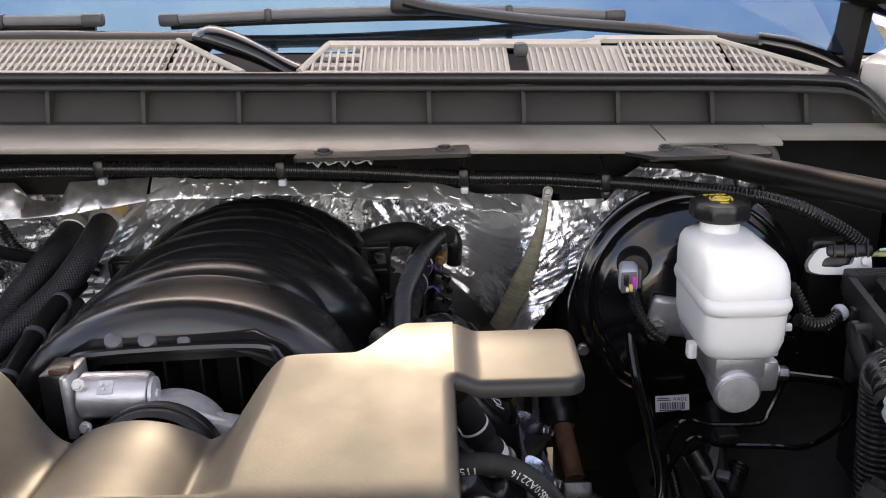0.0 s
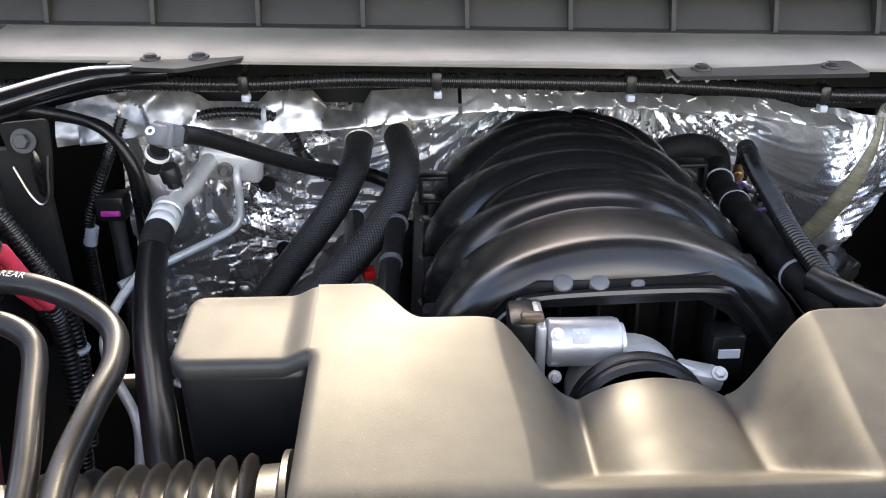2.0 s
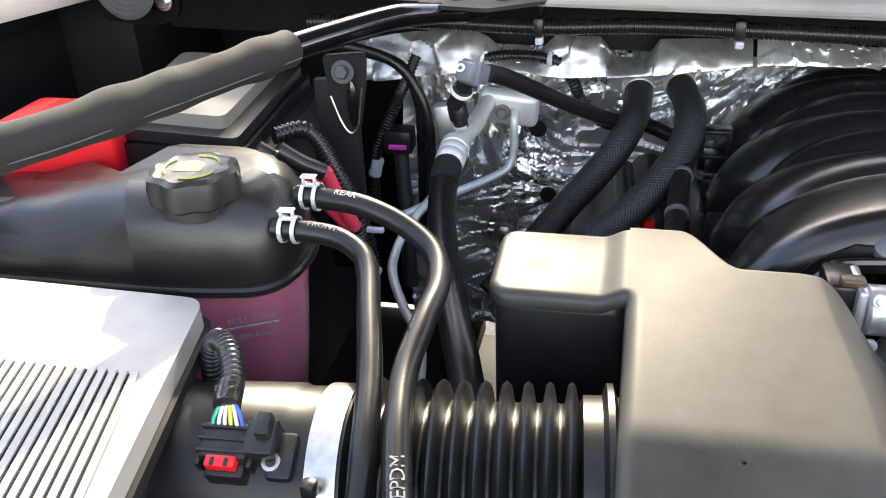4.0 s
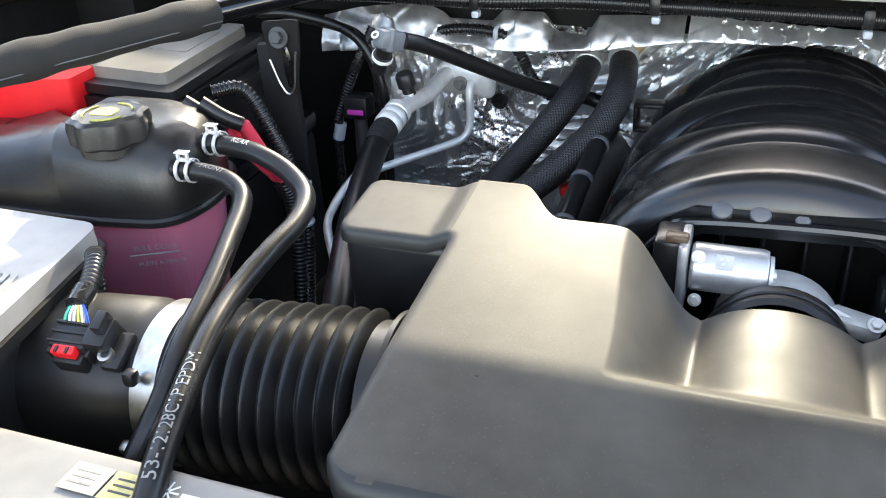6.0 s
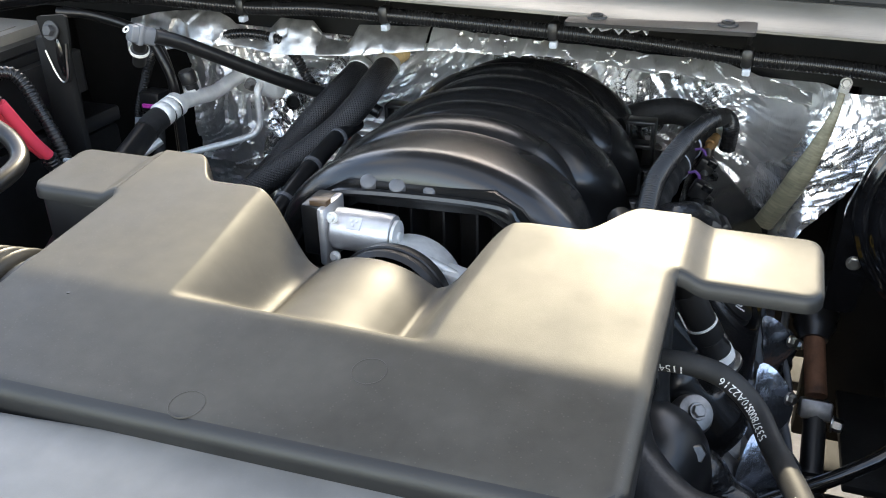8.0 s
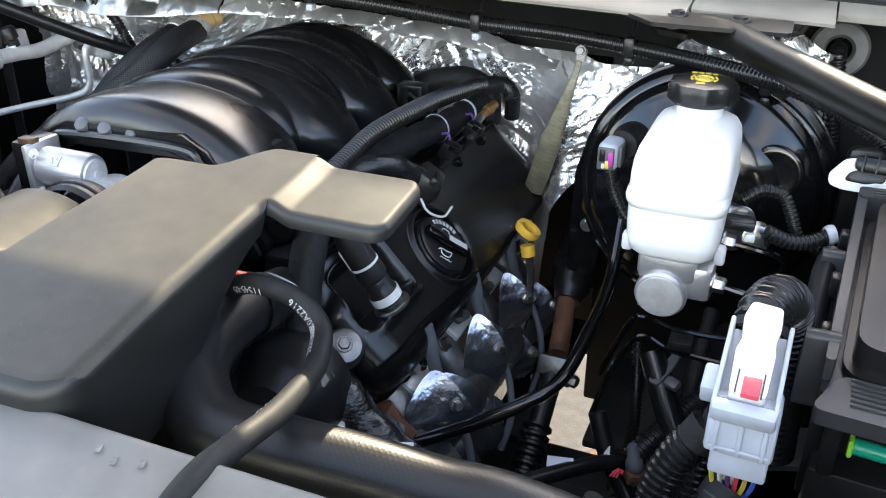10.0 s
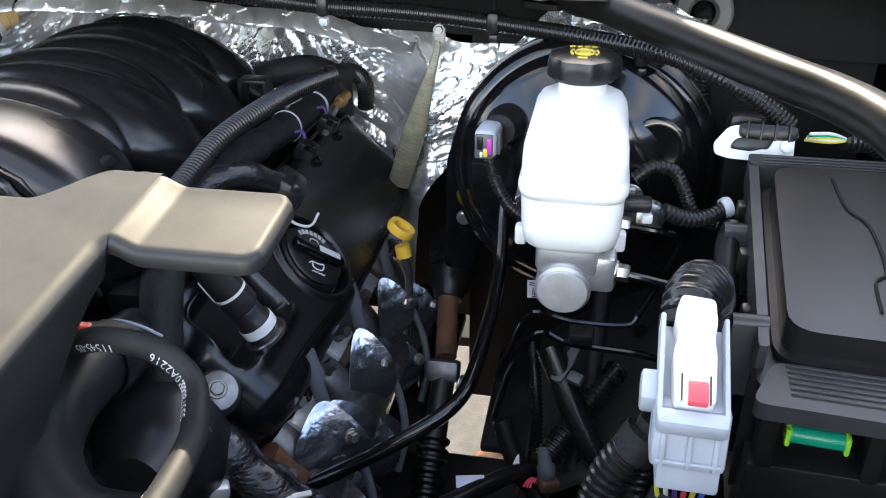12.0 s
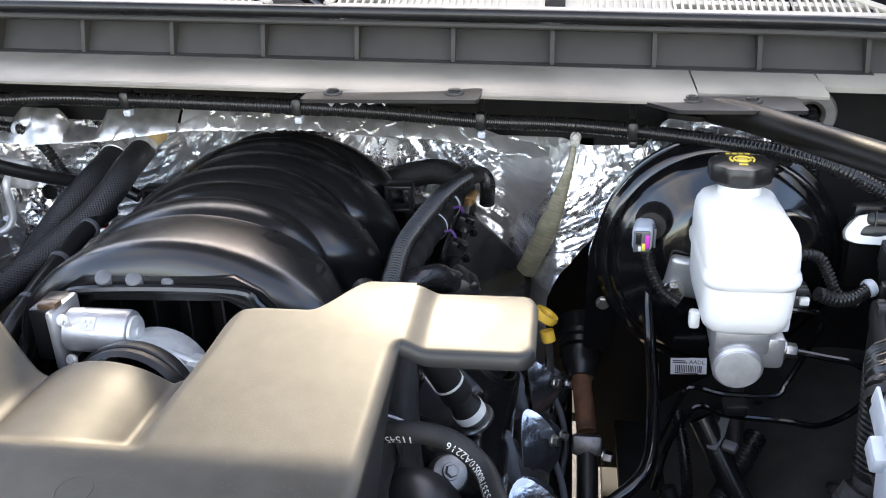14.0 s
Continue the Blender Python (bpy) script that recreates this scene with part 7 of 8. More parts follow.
part("end_face", lathe([(0.0205, 0), (0.0205, 0.002), (0.018, 0.0025)], toward((0.531, 0.7672, 1.170), (-0.02, -1, -0.10)), 36), ALUD, mc)
part("flange", rbox((0.534, 0.920, 1.186), (0.115, 0.014, 0.048), 0.008, (6, 10, 0), 3), ALU, mc)
for x, z in ((0.486, 1.178), (0.585, 1.195)):
    part("flange_nut", bolt((x, 0.912, z), (0, -1, 0.1), 0.009, 0.010, 1.4), STEEL, mc)
part("port_boss", rbox((0.560, 0.790, 1.184), (0.028, 0.034, 0.034), 0.006), ALU, mc)
part("upper_boss", rbox((0.533, 0.81, 1.198), (0.052, 0.08, 0.03), 0.006), ALU, mc)
pn = part("port_nut", bolt((0.573, 0.782, 1.185), (1, -0.1, -0.05), 0.0075, 0.012, 1.3), STEEL, mc)
pn2 = part("port_nut", bolt((0.573, 0.852, 1.195), (1, -0.1, -0.05), 0.0075, 0.012, 1.3), STEEL, mc)
solo("brake_pipe", tube([(0.582, 0.781, 1.184), (0.610, 0.779, 1.180), (0.640, 0.778, 1.174), (0.66, 0.785, 1.15), (0.655, 0.80, 1.11), (0.63, 0.82, 1.075), (0.60, 0.835, 1.068), (0.54, 0.835, 1.072), (0.512, 0.835, 1.082), (0.495, 0.835, 1.060), (0.482, 0.83, 1.03), (0.47, 0.82, 0.98)], 0.0032, 8), GLOSS, "thin black steel brake pipe", "brake pipe", "brake pipes")
solo("brake_pipe", tube([(0.582, 0.851, 1.194), (0.610, 0.852, 1.190), (0.628, 0.858, 1.183), (0.630, 0.865, 1.165), (0.618, 0.865, 1.130), (0.603, 0.86, 1.098), (0.592, 0.855, 1.086), (0.54, 0.85, 1.088), (0.508, 0.848, 1.096), (0.495, 0.848, 1.085), (0.47, 0.84, 1.02)], 0.0032, 8), GLOSS, "thin black steel brake pipe", "brake pipe", "brake pipes")
solo("pipe_clip", rbox((0.55, 0.842, 1.08), (0.024, 0.026, 0.012), 0.003), BLACK, "black clip joining two brake pipes", "clip")

rv = thing("brake_fluid_reservoir", (0.535, 0.82, 1.2), "translucent white brake fluid reservoir", "brake fluid reservoir")


def res_outline(w, y0, y1, r=0.02):
    return round_poly([(0.534 - w, y0), (0.534 + w, y0), (0.534 + w * 0.98, y1), (0.534 - w * 0.98, y1)], r, 6)


part("lower_body", loft([(res_outline(0.0331, 0.770, 0.875), 1.206), (res_outline(0.0377, 0.764, 0.882), 1.212), (res_outline(0.0405, 0.760, 0.886), 1.225), (res_outline(0.0414, 0.758, 0.888), 1.262)]), RESV, rv, smooth=60)
part("seam", loft([(res_outline(0.0416, 0.758, 0.888), 1.2560), (res_outline(0.0432, 0.756, 0.890), 1.2600), (res_outline(0.0440, 0.755, 0.891), 1.2645), (res_outline(0.0432, 0.756, 0.890), 1.2690), (res_outline(0.0416, 0.758, 0.888), 1.2730)]), RESV, rv, smooth=60)
part("upper_body", loft([(res_outline(0.0419, 0.758, 0.888), 1.267), (res_outline(0.0416, 0.759, 0.890), 1.284), (res_outline(0.0409, 0.762, 0.892), 1.294), (res_outline(0.0391, 0.768, 0.893), 1.302), (res_outline(0.0350, 0.779, 0.893), 1.308),
     (res_outline(0.0285, 0.795, 0.89), 1.3115), (res_outline(0.0239, 0.81, 0.885), 1.312)]), RESV, rv, smooth=60)
part("neck", lathe([(0.0225, 0), (0.0205, 0.003), (0.0205, 0.020), (0.0215, 0.021)], Matrix.Translation((0.534, 0.866, 1.306)), 36), RESV, rv)
part("side_lug", rbox((0.492, 0.80, 1.205), (0.010, 0.012, 0.018), 0.003), RESV, rv)
part("side_lug", rbox((0.575, 0.80, 1.205), (0.010, 0.012, 0.018), 0.003), RESV, rv)
bc = part("cap", lathe([(0.027, 0), (0.027, 0.001)], Matrix.Translation((0.534, 0.868, 1.3235)), 36), BLACK, rv, "black scalloped cap with a yellow symbol")
part("cap_body", lathe([(0.028, 0), (0.0305, 0.003), (0.0305, 0.014), (0.029, 0.018), (0.020, 0.0195)], Matrix.Translation((0.534, 0.868, 1.3245)), 72, lobes=9, lobe=0.04), BLACK, bc)
cz = 1.3445
part("symbol_ring", tube([(0.534 + 0.008 * math.cos(a), 0.868 + 0.008 * math.sin(a), cz) for a in (k * 0.35 for k in range(19))], 0.0011, 6, 0.003), YPRINT, bc)
part("symbol_disc", lathe([(0.005, 0), (0.005, 0.0006)], Matrix.Translation((0.534, 0.868, cz - 0.0004)), 20), YPRINT, bc)
for s_ in (-1, 1):
    part("symbol_arc", tube([(0.534 + s_ * 0.0115 * math.cos(a), 0.868 + 0.0115 * math.sin(a), cz) for a in (-0.6, -0.3, 0, 0.3, 0.6)], 0.001, 6, 0.003), YPRINT, bc)
for k in range(4):
    part("print_bar", rbox((0.523 + 0.0062 * k, 0.8855, cz), (0.0045, 0.003, 0.0006), 0, (0, 0, 0)), YPRINT, bc)
part("print_bar", rbox((0.5325, 0.852, cz), (0.008, 0.004, 0.0006), 0), YPRINT, bc)

ls = thing("level_sensor_plug", (0.60, 0.85, 1.21), "black fluid level plug with a white clip and looms", "connector")
part("plug", rbox((0.586, 0.83, 1.226), (0.028, 0.015, 0.012), 0.003), BLACK, ls)
part("plug_rail", rbox((0.590, 0.822, 1.228), (0.020, 0.004, 0.004), 0.001), DKGREY, ls)
part("clip", rbox((0.597, 0.821, 1.217), (0.009, 0.006, 0.008), 0.0015), WHITEP, ls)
part("loom", tube([(0.610, 0.828, 1.222), (0.630, 0.832, 1.214), (0.650, 0.840, 1.214), (0.668, 0.85, 1.222)], 0.0075, 10, ribs=0.0045), CONDUIT, ls)
part("loom_upper", tube([(0.585, 0.86, 1.236), (0.600, 0.865, 1.246), (0.618, 0.868, 1.243), (0.628, 0.865, 1.228), (0.64, 0.86, 1.205), (0.66, 0.865, 1.195)], 0.0062, 10, ribs=0.0042), CONDUIT, ls)
part("band", lathe([(0.0085, -0.004), (0.0095, 0), (0.0085, 0.004)], toward((0.664, 0.848, 1.220), (1, 0.4, 0.3)), 16), GREYP, ls)
solo("check_valve", lathe([(0.014, 0), (0.016, 0.006), (0.013, 0.012), (0.006, 0.014)], toward((0.600, 0.868, 1.198), (0.2, -1, 0.2)), 22), STEEL, "round zinc check valve on the booster", "valve")

# ---- fuse box side ----
fx = thing("main_fuse_box", (0.80, 0.74, 1.05), "black main fuse box with a ribbed lid frame", "fuse box")
xf = lambda y: 0.662 + 0.06 * (y - 0.60)
fzm = Matrix.Translation((0, 0.74, 1.222)) @ pose(0, 0, 0, 7.5, 0, 0) @ Matrix.Translation((0, -0.74, 0))
part("box_body", prism(round_poly([(0.672, 0.668), (0.96, 0.650), (0.96, 0.87), (0.690, 0.875)], 0.01, 3), 1.03, 1.190, 0.004), BLACK, fx)
part("lid_frame", prism(round_poly([(0.664, 0.622), (0.96, 0.600), (0.96, 0.885), (0.683, 0.888)], 0.012, 4), -0.026, -0.010, 0.004, fzm, 3), BLACK, fx)
part("front_bar", prism(round_poly([(0.658, 0.602), (0.96, 0.578), (0.96, 0.622), (0.676, 0.642)], 0.010, 4), -0.018, -0.004, 0.006, fzm, 4), DKGREY, fx, "ribbed dark grey front bar")
part("frame_rim", prism(round_poly([(0.664, 0.640), (0.671, 0.640), (0.690, 0.884), (0.682, 0.888)], 0.003, 2), -0.016, 0.010, 0.003, fzm), DKGREY, fx)
part("frame_rim", prism(round_poly([(0.682, 0.876), (0.96, 0.874), (0.96, 0.892), (0.682, 0.894)], 0.005, 3), -0.012, 0.012, 0.004, fzm, 3), DKGREY, fx)
for k in range(3):
    part("rear_rib", rbox(None, (0.262, 0.0016, 0.002), 0.0005, m=fzm @ Matrix.Translation((0.825, 0.879 + 0.005 * k, 0.0125))), DKGREY, fx)
for y in (0.70, 0.77, 0.84):
    part("frame_tooth", rbox(None, (0.008, 0.012, 0.020), 0.002, m=fzm @ Matrix.Translation((0.660 + 0.07 * (y - 0.62), y, -0.016))), BLACK, fx)
ld = part("lid", prism(round_poly([(0.682, 0.648), (0.95, 0.630), (0.95, 0.855), (0.698, 0.862)], 0.02, 5), -0.012, 0.020, 0.012, fzm, 4), LID, fx, "dark brown-black moulded lid")
for k in range(6):
    part("frame_rib", rbox(None, (0.27, 0.0024, 0.003), 0.0008, m=fzm @ Matrix.Translation((0.818, 0.602 + 0.0052 * k, -0.0040)) @ pose(0, 0, 0, 0, 0, -4.5)), DKGREY, fx)
part("lid_lip", prism(round_poly([(0.676, 0.643), (0.956, 0.622), (0.956, 0.860), (0.693, 0.868)], 0.022, 5), -0.013, -0.004, 0.003, fzm, 3), LID, ld)
part("lid_line", tube([fzm @ Vector(p) for p in ((0.742, 0.845, 0.0205), (0.745, 0.80, 0.0208), (0.757, 0.775, 0.0208), (0.757, 0.720, 0.0208), (0.747, 0.705, 0.0208), (0.744, 0.672, 0.0205))], 0.0012, 6, 0.004), MATTE, ld)
for k in range(4):
    part("emboss_frame", rbox(None, (0.075, 0.0015, 0.0015), 0, m=fzm @ Matrix.Translation((0.825, 0.735 + 0.028 * k, 0.0205))), LID, ld)
part("emboss_frame", rbox(None, (0.0015, 0.086, 0.0015), 0, m=fzm @ Matrix.Translation((0.788, 0.777, 0.0205))), LID, ld)
for k, (x, y) in enumerate(((0.763, 0.690), (0.768, 0.690), (0.757, 0.678), (0.763, 0.677))):
    part("emboss_mark", rbox(None, (0.006, 0.006, 0.001), 0, m=fzm @ Matrix.Translation((x, y, 0.0204))), MATTE, ld)
for y in (0.66, 0.80):
    part("latch", prism(round_poly([(0, -0.03), (0.012, -0.03), (0.016, 0.0), (0.012, 0.035), (0, 0.035)], 0.005, 3), -0.012, 0.012, 0.003, Matrix.Translation((xf(y) - 0.004, y, 1.19)) @ pose(0, 0, 0, 90, 0, 90)), DKGREY, fx)
part("front_tray", rbox((0.80, 0.640, 1.100), (0.26, 0.030, 0.05), 0.003, (0, 0, -4)), BLACK, fx)
for x in (0.681, 0.750, 0.83):
    part("tray_post", rbox((x, 0.636 - 0.07 * (x - 0.8), 1.150), (0.012, 0.022, 0.06), 0.002, (0, 0, -4)), BLACK, fx)
part("vial", lathe([(0.006, 0), (0.0065, 0.002), (0.0065, 0.036), (0.006, 0.038)], toward((0.694, 0.640, 1.150), (1, -0.08, -0.02)), 18), GREEN, fx, "green plastic vial")
for d in (0, 0.038):
    part("vial_end", rbox((0.694 + d, 0.640 - 0.08 * d, 1.150 - 0.02 * d), (0.004, 0.014, 0.015), 0.003, (0, 0, -5)), LIME, fx, "lime end clip")
part("white_strip", rbox((0.785, 0.590, 1.176), (0.05, 0.003, 0.004), 0.0005, (0, 2, -4)), WHITEP, fx)
for k in range(6):
    part("side_rib", rbox((0.672 + 0.0035 * k, 0.66 + 0.038 * k, 1.13), (0.012, 0.004, 0.10), 0.001), BLACK, fx)
part("side_tube", tube([(0.668, 0.82, 1.215), (0.662, 0.80, 1.205), (0.660, 0.75, 1.17), (0.662, 0.72, 1.1)], 0.010, 12), BLACK, fx)
wc = thing("white_connector", (0.69, 0.93, 1.25), "white lever connector with a black cap and wires", "connector")
wm = Matrix.Translation((0.692, 0.925, 1.252)) @ pose(0, 0, 0, 68, 0, -6)
part("body", rbox(None, (0.060, 0.022, 0.030), 0.004, m=wm @ Matrix.Translation((0.002, 0.000, -0.014))), BLACK, wc)
loop = round_poly([(-0.036, -0.004), (-0.024, 0.012), (-0.006, 0.016), (-0.004, 0.006), (-0.018, 0.001), (-0.022, -0.008), (-0.002, -0.009), (0.006, -0.006), (0.012, -0.006), (0.016, 0.004), (0.024, 0.012), (0.033, 0.010), (0.034, -0.012), (0.026, -0.017), (-0.022, -0.017), (-0.034, -0.014)], 0.004, 3)
part("lever", prism(loop, -0.004, 0.010, 0.002, wm), WHITEP, wc)
part("lever_hinge", lathe([(0.005, 0), (0.0055, 0.001), (0.0055, 0.004), (0.004, 0.005)], wm @ Matrix.Translation((0.027, -0.002, 0.010)), 18), WHITEP, wc)
part("black_cap", rbox(None, (0.052, 0.015, 0.022), 0.005, m=wm @ Matrix.Translation((0.010, 0.010, 0.003))), BLACK, wc)
for k in range(4):
    part("cap_rib", rbox(None, (0.002, 0.016, 0.004), 0.0005, m=wm @ Matrix.Translation((-0.008 + 0.012 * k, 0.010, 0.0145))), BLACK, wc)
for k, m_ in enumerate((YELW, WHIW, YELW, GREEN, WHIW)):
    part("wire", tube([(0.738, 0.930 - 0.004 * k + 0.008, 1.252 + 0.003 * k), (0.758, 0.93, 1.254 + 0.002 * k), (0.775, 0.935, 1.255)], 0.0016, 6), m_, wc)
part("loom", tube([(0.772, 0.935, 1.255), (0.80, 0.94, 1.25), (0.85, 0.94, 1.22)], 0.011, 10, ribs=0.005), CONDUIT, wc)
part("backing", rbox((0.70, 0.955, 1.22), (0.06, 0.02, 0.10), 0.008), BLACK, wc)

gc = thing("grey_connector", (0.62, 0.59, 1.17), "grey lever connector with a white cover and red tab", "connector")
gm = Matrix.Translation((0.618, 0.598, 1.230)) @ pose(0, 0, 0, 22, 0, -2) @ Matrix.Diagonal((0.82, 0.92, 0.90, 1))
gv = Matrix.Translation((0.618, 0.575, 1.197)) @ pose(0, 0, 0, 78, 0, -2) @ Matrix.Diagonal((0.86, 0.95, 0.90, 1))
gc_w = part("white_cover", prism(round_poly([(-0.0140, -0.040), (0.0140, -0.040), (0.0150, -0.002), (0.0130, 0.008), (0.0155, 0.022), (0.0140, 0.042), (-0.0110, 0.044), (-0.0155, 0.028), (-0.0125, 0.008), (-0.0160, -0.002)], 0.004, 3), -0.006, 0.016, 0.004, gm, 3), WHITEP, gc, "bright white cover")
part("red_tab", rbox(None, (0.014, 0.016, 0.006), 0.001, m=gm @ Matrix.Translation((0.002, -0.033, 0.0150))), PINKR, gc_w, "faded red tab")
for dx in (-0.0095, 0.0105):
    part("cover_slot", rbox(None, (0.0012, 0.020, 0.003), 0, m=gm @ Matrix.Translation((dx, -0.030, 0.0155))), DKGREY, gc_w)
for dx in (-0.0235, 0.0235):
    part("lever_arm", rbox(None, (0.004, 0.080, 0.020), 0.0015, m=gm @ Matrix.Translation((dx, -0.008, 0.000))), GREYP, gc)
part("lever_bar", rbox(None, (0.051, 0.012, 0.018), 0.004, m=gm @ Matrix.Translation((0, -0.048, 0.002))), GREYP, gc)
part("base", rbox(None, (0.048, 0.070, 0.020), 0.003, m=gm @ Matrix.Translation((0, -0.004, -0.014))), GREYP, gc)
part("housing", rbox(None, (0.052, 0.044, 0.036), 0.004, m=gv), GREYP, gc)
for dx in (-0.018, 0.0, 0.018):
    part("housing_rib", rbox(None, (0.004, 0.036, 0.003), 0.001, m=gv @ Matrix.Translation((dx, -0.002, 0.0190))), GREYP, gc)
for dy in (-0.016, 0.010):
    part("housing_bar", rbox(None, (0.046, 0.003, 0.003), 0.001, m=gv @ Matrix.Translation((0, dy, 0.0190))), GREYP, gc)
part("foot", rbox(None, (0.044, 0.020, 0.030), 0.003, m=gv @ Matrix.Translation((0.002, -0.030, -0.002))), GREYP, gc)
part("side_clip", rbox(None, (0.014, 0.024, 0.020), 0.003, m=gm @ Matrix.Translation((-0.030, -0.020, -0.010))), GREYP, gc)
gm = gv @ Matrix.Translation((0, 0.062, 0.012))
for k, m_ in enumerate((YELW, WHIW, PURW, REDW, YELW, BLUEW)):
    part("wire", tube([gm @ Vector((-0.018 + 0.007 * k, -0.100, -0.014)), gm @ Vector((-0.015 + 0.006 * k, -0.118, -0.020)), gm @ Vector((-0.008 + 0.003 * k, -0.135, -0.03))], 0.0018, 6), m_, gc)
for pts, r in (([(0.618, 0.634, 1.228), (0.620, 0.652, 1.240), (0.629, 0.680, 1.236), (0.637, 0.700, 1.212), (0.642, 0.702, 1.15), (0.645, 0.70, 1.08)], 0.0200),
               ([gm @ Vector((0.0, -0.125, -0.03)), (0.60, 0.555, 1.10), (0.585, 0.57, 1.05), (0.57, 0.60, 0.98)], 0.017),
               ([(0.597, 0.605, 1.165), (0.572, 0.595, 1.12), (0.563, 0.575, 1.05), (0.57, 0.57, 0.98)], 0.015),
               ([(0.604, 0.612, 1.170), (0.590, 0.60, 1.12), (0.588, 0.58, 1.05), (0.59, 0.57, 0.98)], 0.012)):
    cl = thing("connector_loom", pts[0], "black corrugated loom feeding the grey connector", "wiring loom", "connector looms")
    part("conduit", tube(pts, r, 14, ribs=0.006, depth=0.0018), CONDUIT, cl)
    part("tape_wrap", tube([pts[0], Vector(pts[0]).lerp(Vector(pts[1]), 0.35)], r + 0.0006, 14), TAPE, cl, "cloth tape end")

# ---- dark clutter low in the bay ----
for pts, r, m_, lab in (([(0.46, 0.70, 0.94), (0.50, 0.72, 0.93), (0.55, 0.74, 0.92), (0.60, 0.73, 0.90)], 0.018, SHINYTAPE, "taped wiring bundle low in the bay"),
                        ([(0.48, 0.80, 1.0), (0.50, 0.78, 0.96), (0.53, 0.76, 0.92), (0.55, 0.70, 0.88)], 0.010, RUBBER, "thin black hose low in the bay"),
                        ([(0.44, 0.66, 1.0), (0.48, 0.655, 0.985), (0.51, 0.64, 0.97), (0.53, 0.60, 0.96)], 0.008, RUBBER, "thin black hose low in the bay"),
                        ([(0.52, 0.86, 1.05), (0.56, 0.82, 0.98), (0.60, 0.80, 0.93), (0.66, 0.78, 0.90)], 0.014, CONDUIT, "black loom low in the bay")):
    solo("lower_line", tube(pts, r, 12), m_, lab, "hose", "lower lines")
slab("lower_crossmember", (0.53, 0.70, 0.915), (0.17, 0.13, 0.03), DUSTY, "black bracket shelf below the wiring", "panel", 0.008)
slab("booster_backing", (0.62, 1.13, 1.05), (0.44, 0.03, 0.55), MATTE, "black firewall panel behind the booster", "panel", 0.004)
slab("lower_shield", (0.475, 0.74, 0.845), (0.31, 0.34, 0.012), DUSTY, "black steel shield plate low in the bay", "panel", 0.003)
slab("lower_shield_side", (0.355, 1.04, 0.858), (0.06, 0.30, 0.012), DUSTY, "black steel shield plate low in the bay", "panel", 0.003)
slab("lower_shield_rear", (0.495, 1.01, 0.862), (0.10, 0.20, 0.012), DUSTY, "black steel shield plate low in the bay", "panel", 0.003)
ab = thing("strap_clip", (0.54, 0.85, 1.03), "grey plastic strap clip on a lower bracket", "clip")
part("strap", prism(round_poly([(-0.006, -0.022), (0.006, -0.022), (0.007, 0.0), (0.004, 0.024), (-0.004, 0.024)], 0.003, 2), -0.0015, 0.0015, 0.0006, Matrix.Translation((0.538, 0.848, 1.040)) @ pose(0, 0, 0, 30, 0, -30)), MIDGREY, ab)
part("clasp", rbox((0.548, 0.833, 1.033), (0.016, 0.012, 0.010), 0.003, (30, 0, -30)), MIDGREY, ab)
LOW = ((((0.590, 0.90, 1.00), (0.565, 0.86, 0.985), (0.545, 0.825, 0.975), (0.520, 0.79, 0.955)), 0.013, CONDUIT, 0.006),
       (((0.435, 0.685, 0.985), (0.465, 0.72, 0.98), (0.494, 0.755, 0.972), (0.515, 0.785, 0.955)), 0.0085, RUBBER, 0),
       (((0.570, 0.95, 1.06), (0.566, 0.90, 1.02), (0.560, 0.86, 0.97), (0.55, 0.82, 0.92)), 0.009, TAPE, 0),
       (((0.500, 0.90, 1.03), (0.508, 0.87, 0.99), (0.512, 0.85, 0.95), (0.51, 0.83, 0.90)), 0.007, CONDUIT, 0.0045))
for pts, r, m_, ribs in LOW:
    solo("lower_line", tube(pts, r, 12, ribs=ribs, depth=0.0015), m_, "black loom or hose low in the bay", "hose", "lower lines")
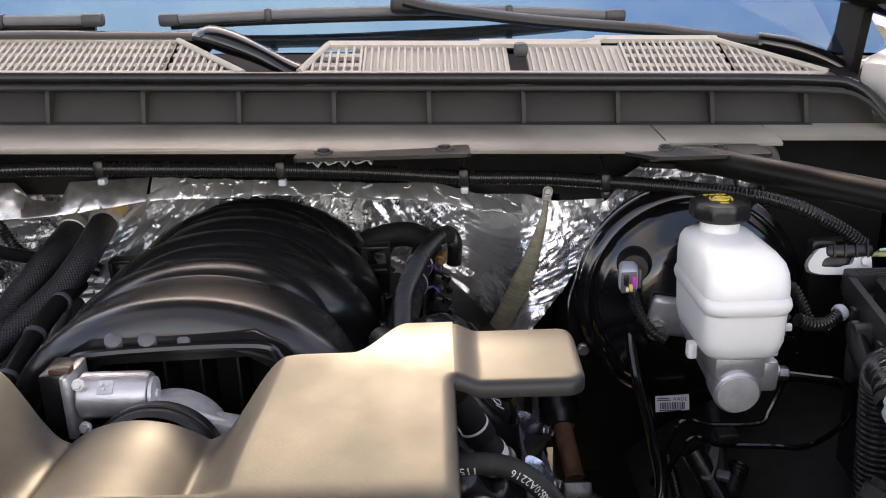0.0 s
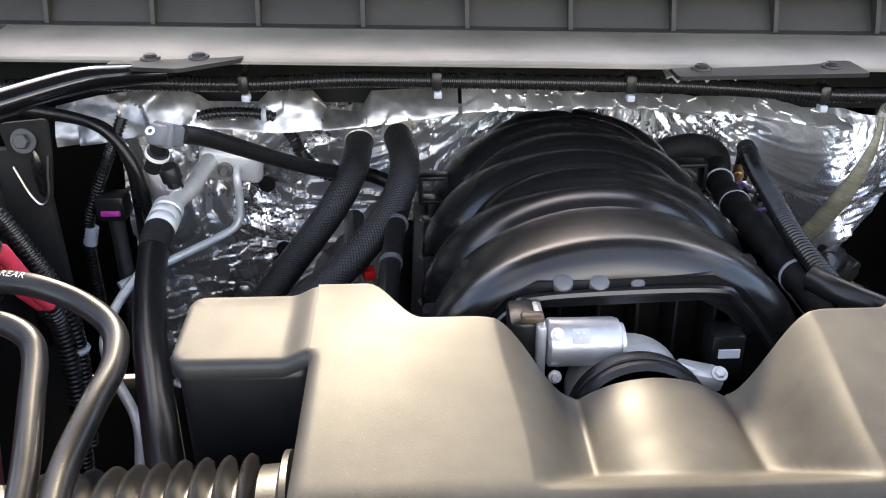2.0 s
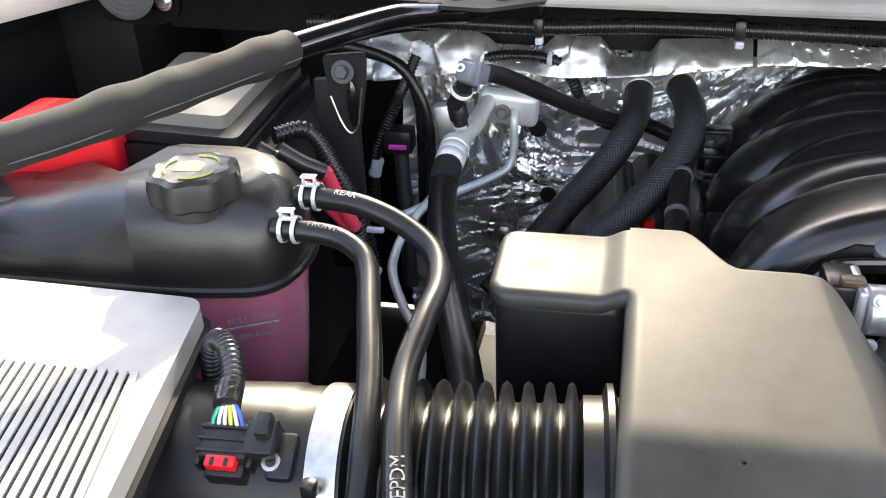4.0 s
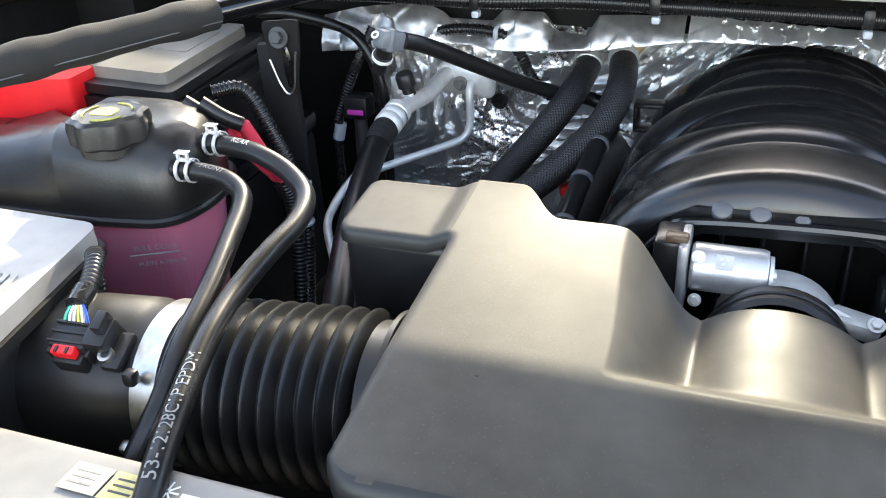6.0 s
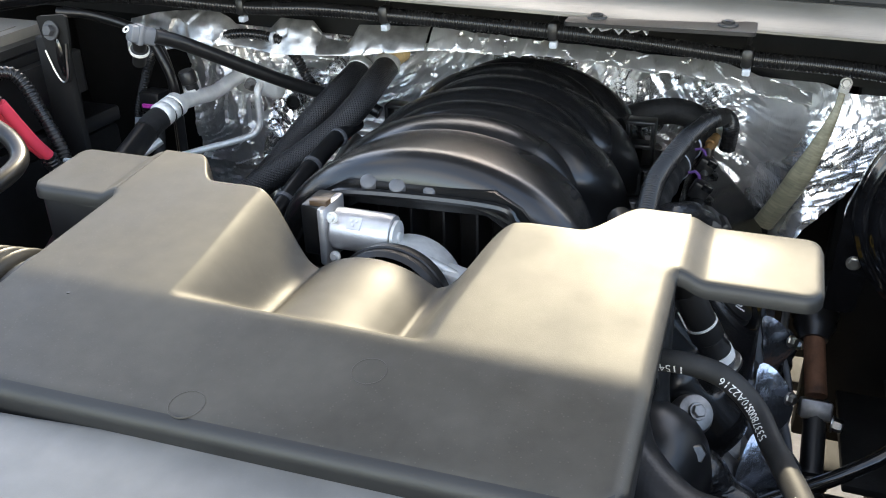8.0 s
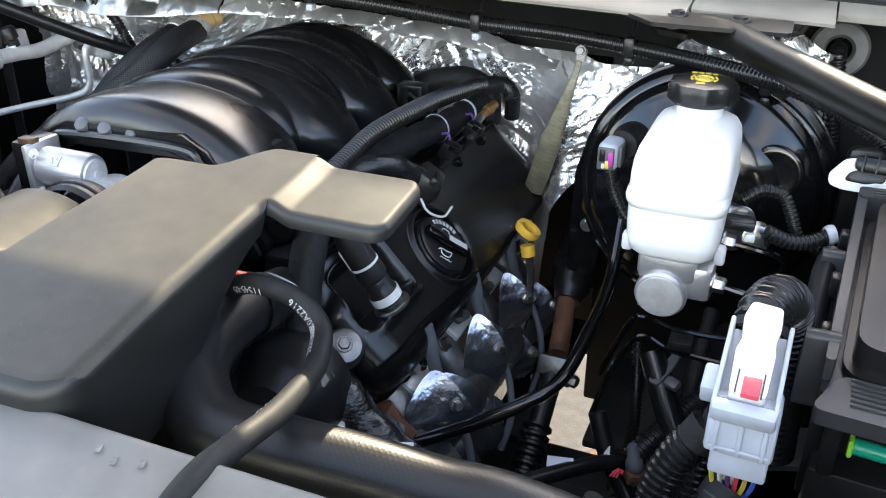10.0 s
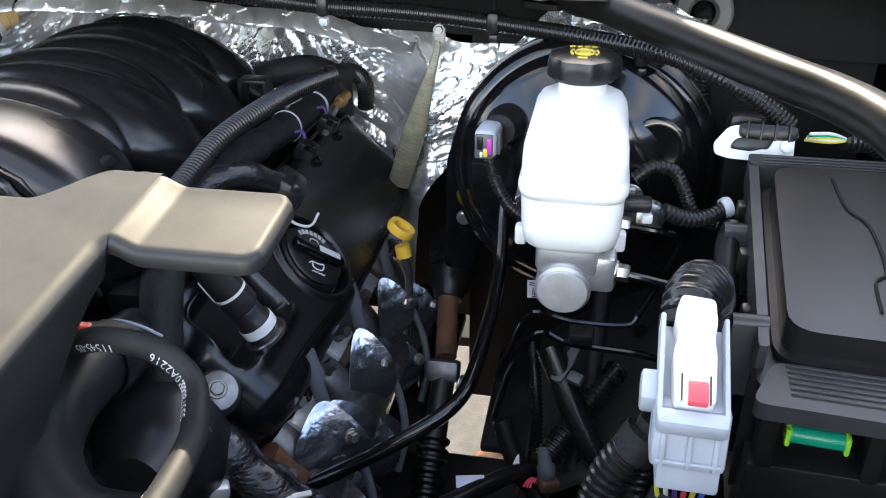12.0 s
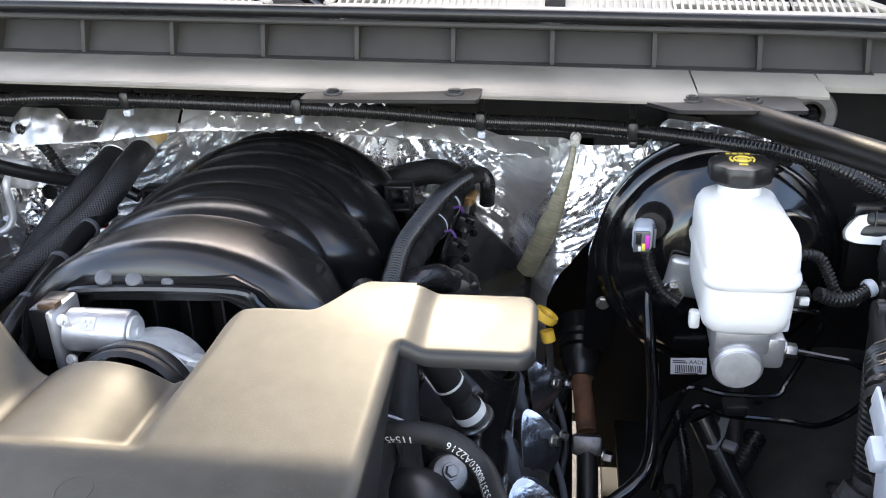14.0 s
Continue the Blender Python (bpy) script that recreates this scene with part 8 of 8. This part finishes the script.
wp_ = thing("wire_plug", (0.527, 0.771, 0.96), "weathered grey sensor plug with bare wire ends", "connector")
part("plug", lathe([(0.004, 0.020), (0.006, 0.016), (0.0065, 0.004), (0.009, 0.001), (0.009, -0.008), (0.006, -0.012)][::-1], toward((0.527, 0.771, 0.972), (-0.2, 0.15, 1)), 16), BOOT, wp_)
part("base", rbox((0.530, 0.765, 0.958), (0.020, 0.016, 0.012), 0.003, (0, 10, 30)), RUST, wp_)
for k in range(5):
    part("wire", tube([(0.494 + 0.003 * k, 0.764, 0.966), (0.497 + 0.001 * k, 0.771, 0.974), (0.500, 0.778, 0.978)], 0.0008, 6), WHIW, wp_)
for k in range(3):
    part("wire", tube([(0.508 + 0.003 * k, 0.750, 0.964), (0.513 + 0.002 * k, 0.756, 0.970), (0.519, 0.760 - 0.003 * k, 0.966)], 0.0011, 6), REDW, wp_)
solo("part_tag", rbox((0.461, 0.727, 0.985), (0.026, 0.012, 0.001), 0.0003, (20, 0, 12)), LABELW, "white paper tag on a taped loom", "tag")
wlr = thing("wheel_liner", (0.70, 0.97, 0.80), "black dusty wheel liner behind the pipes", "wheel liner")
part("liner_shell", sheet(lambda u, v: Vector((0.50 + 0.40 * u, 0.80 + 0.34 * v, 0.80 + 0.20 * math.sin(math.pi * (0.15 + 0.6 * u)))), 16, 8, 0.006), LINER, wlr)
for x, y in ((0.56, 0.84), (0.66, 0.83), (0.62, 1.02)):
    z = 0.80 + 0.20 * math.sin(math.pi * (0.15 + 0.6 * (x - 0.50) / 0.40))
    part("push_pin", lathe([(0.009, 0), (0.009, 0.003), (0.004, 0.005)], toward((x, y, z), (-0.2, -0.2, 1)), 16), BLACK, wlr)
solo("rusty_bracket", rbox((0.512, 0.82, 0.90), (0.024, 0.014, 0.04), 0.004, (0, 20, 0)), RUST, "rusty steel bracket low in the bay", "bracket")
solo("sway_link", tube([(0.50, 0.655, 0.975), (0.507, 0.66, 1.0), (0.51, 0.662, 1.012)], 0.010, 12), DULLST, "dull steel spark fitting low in the bay", "fitting")
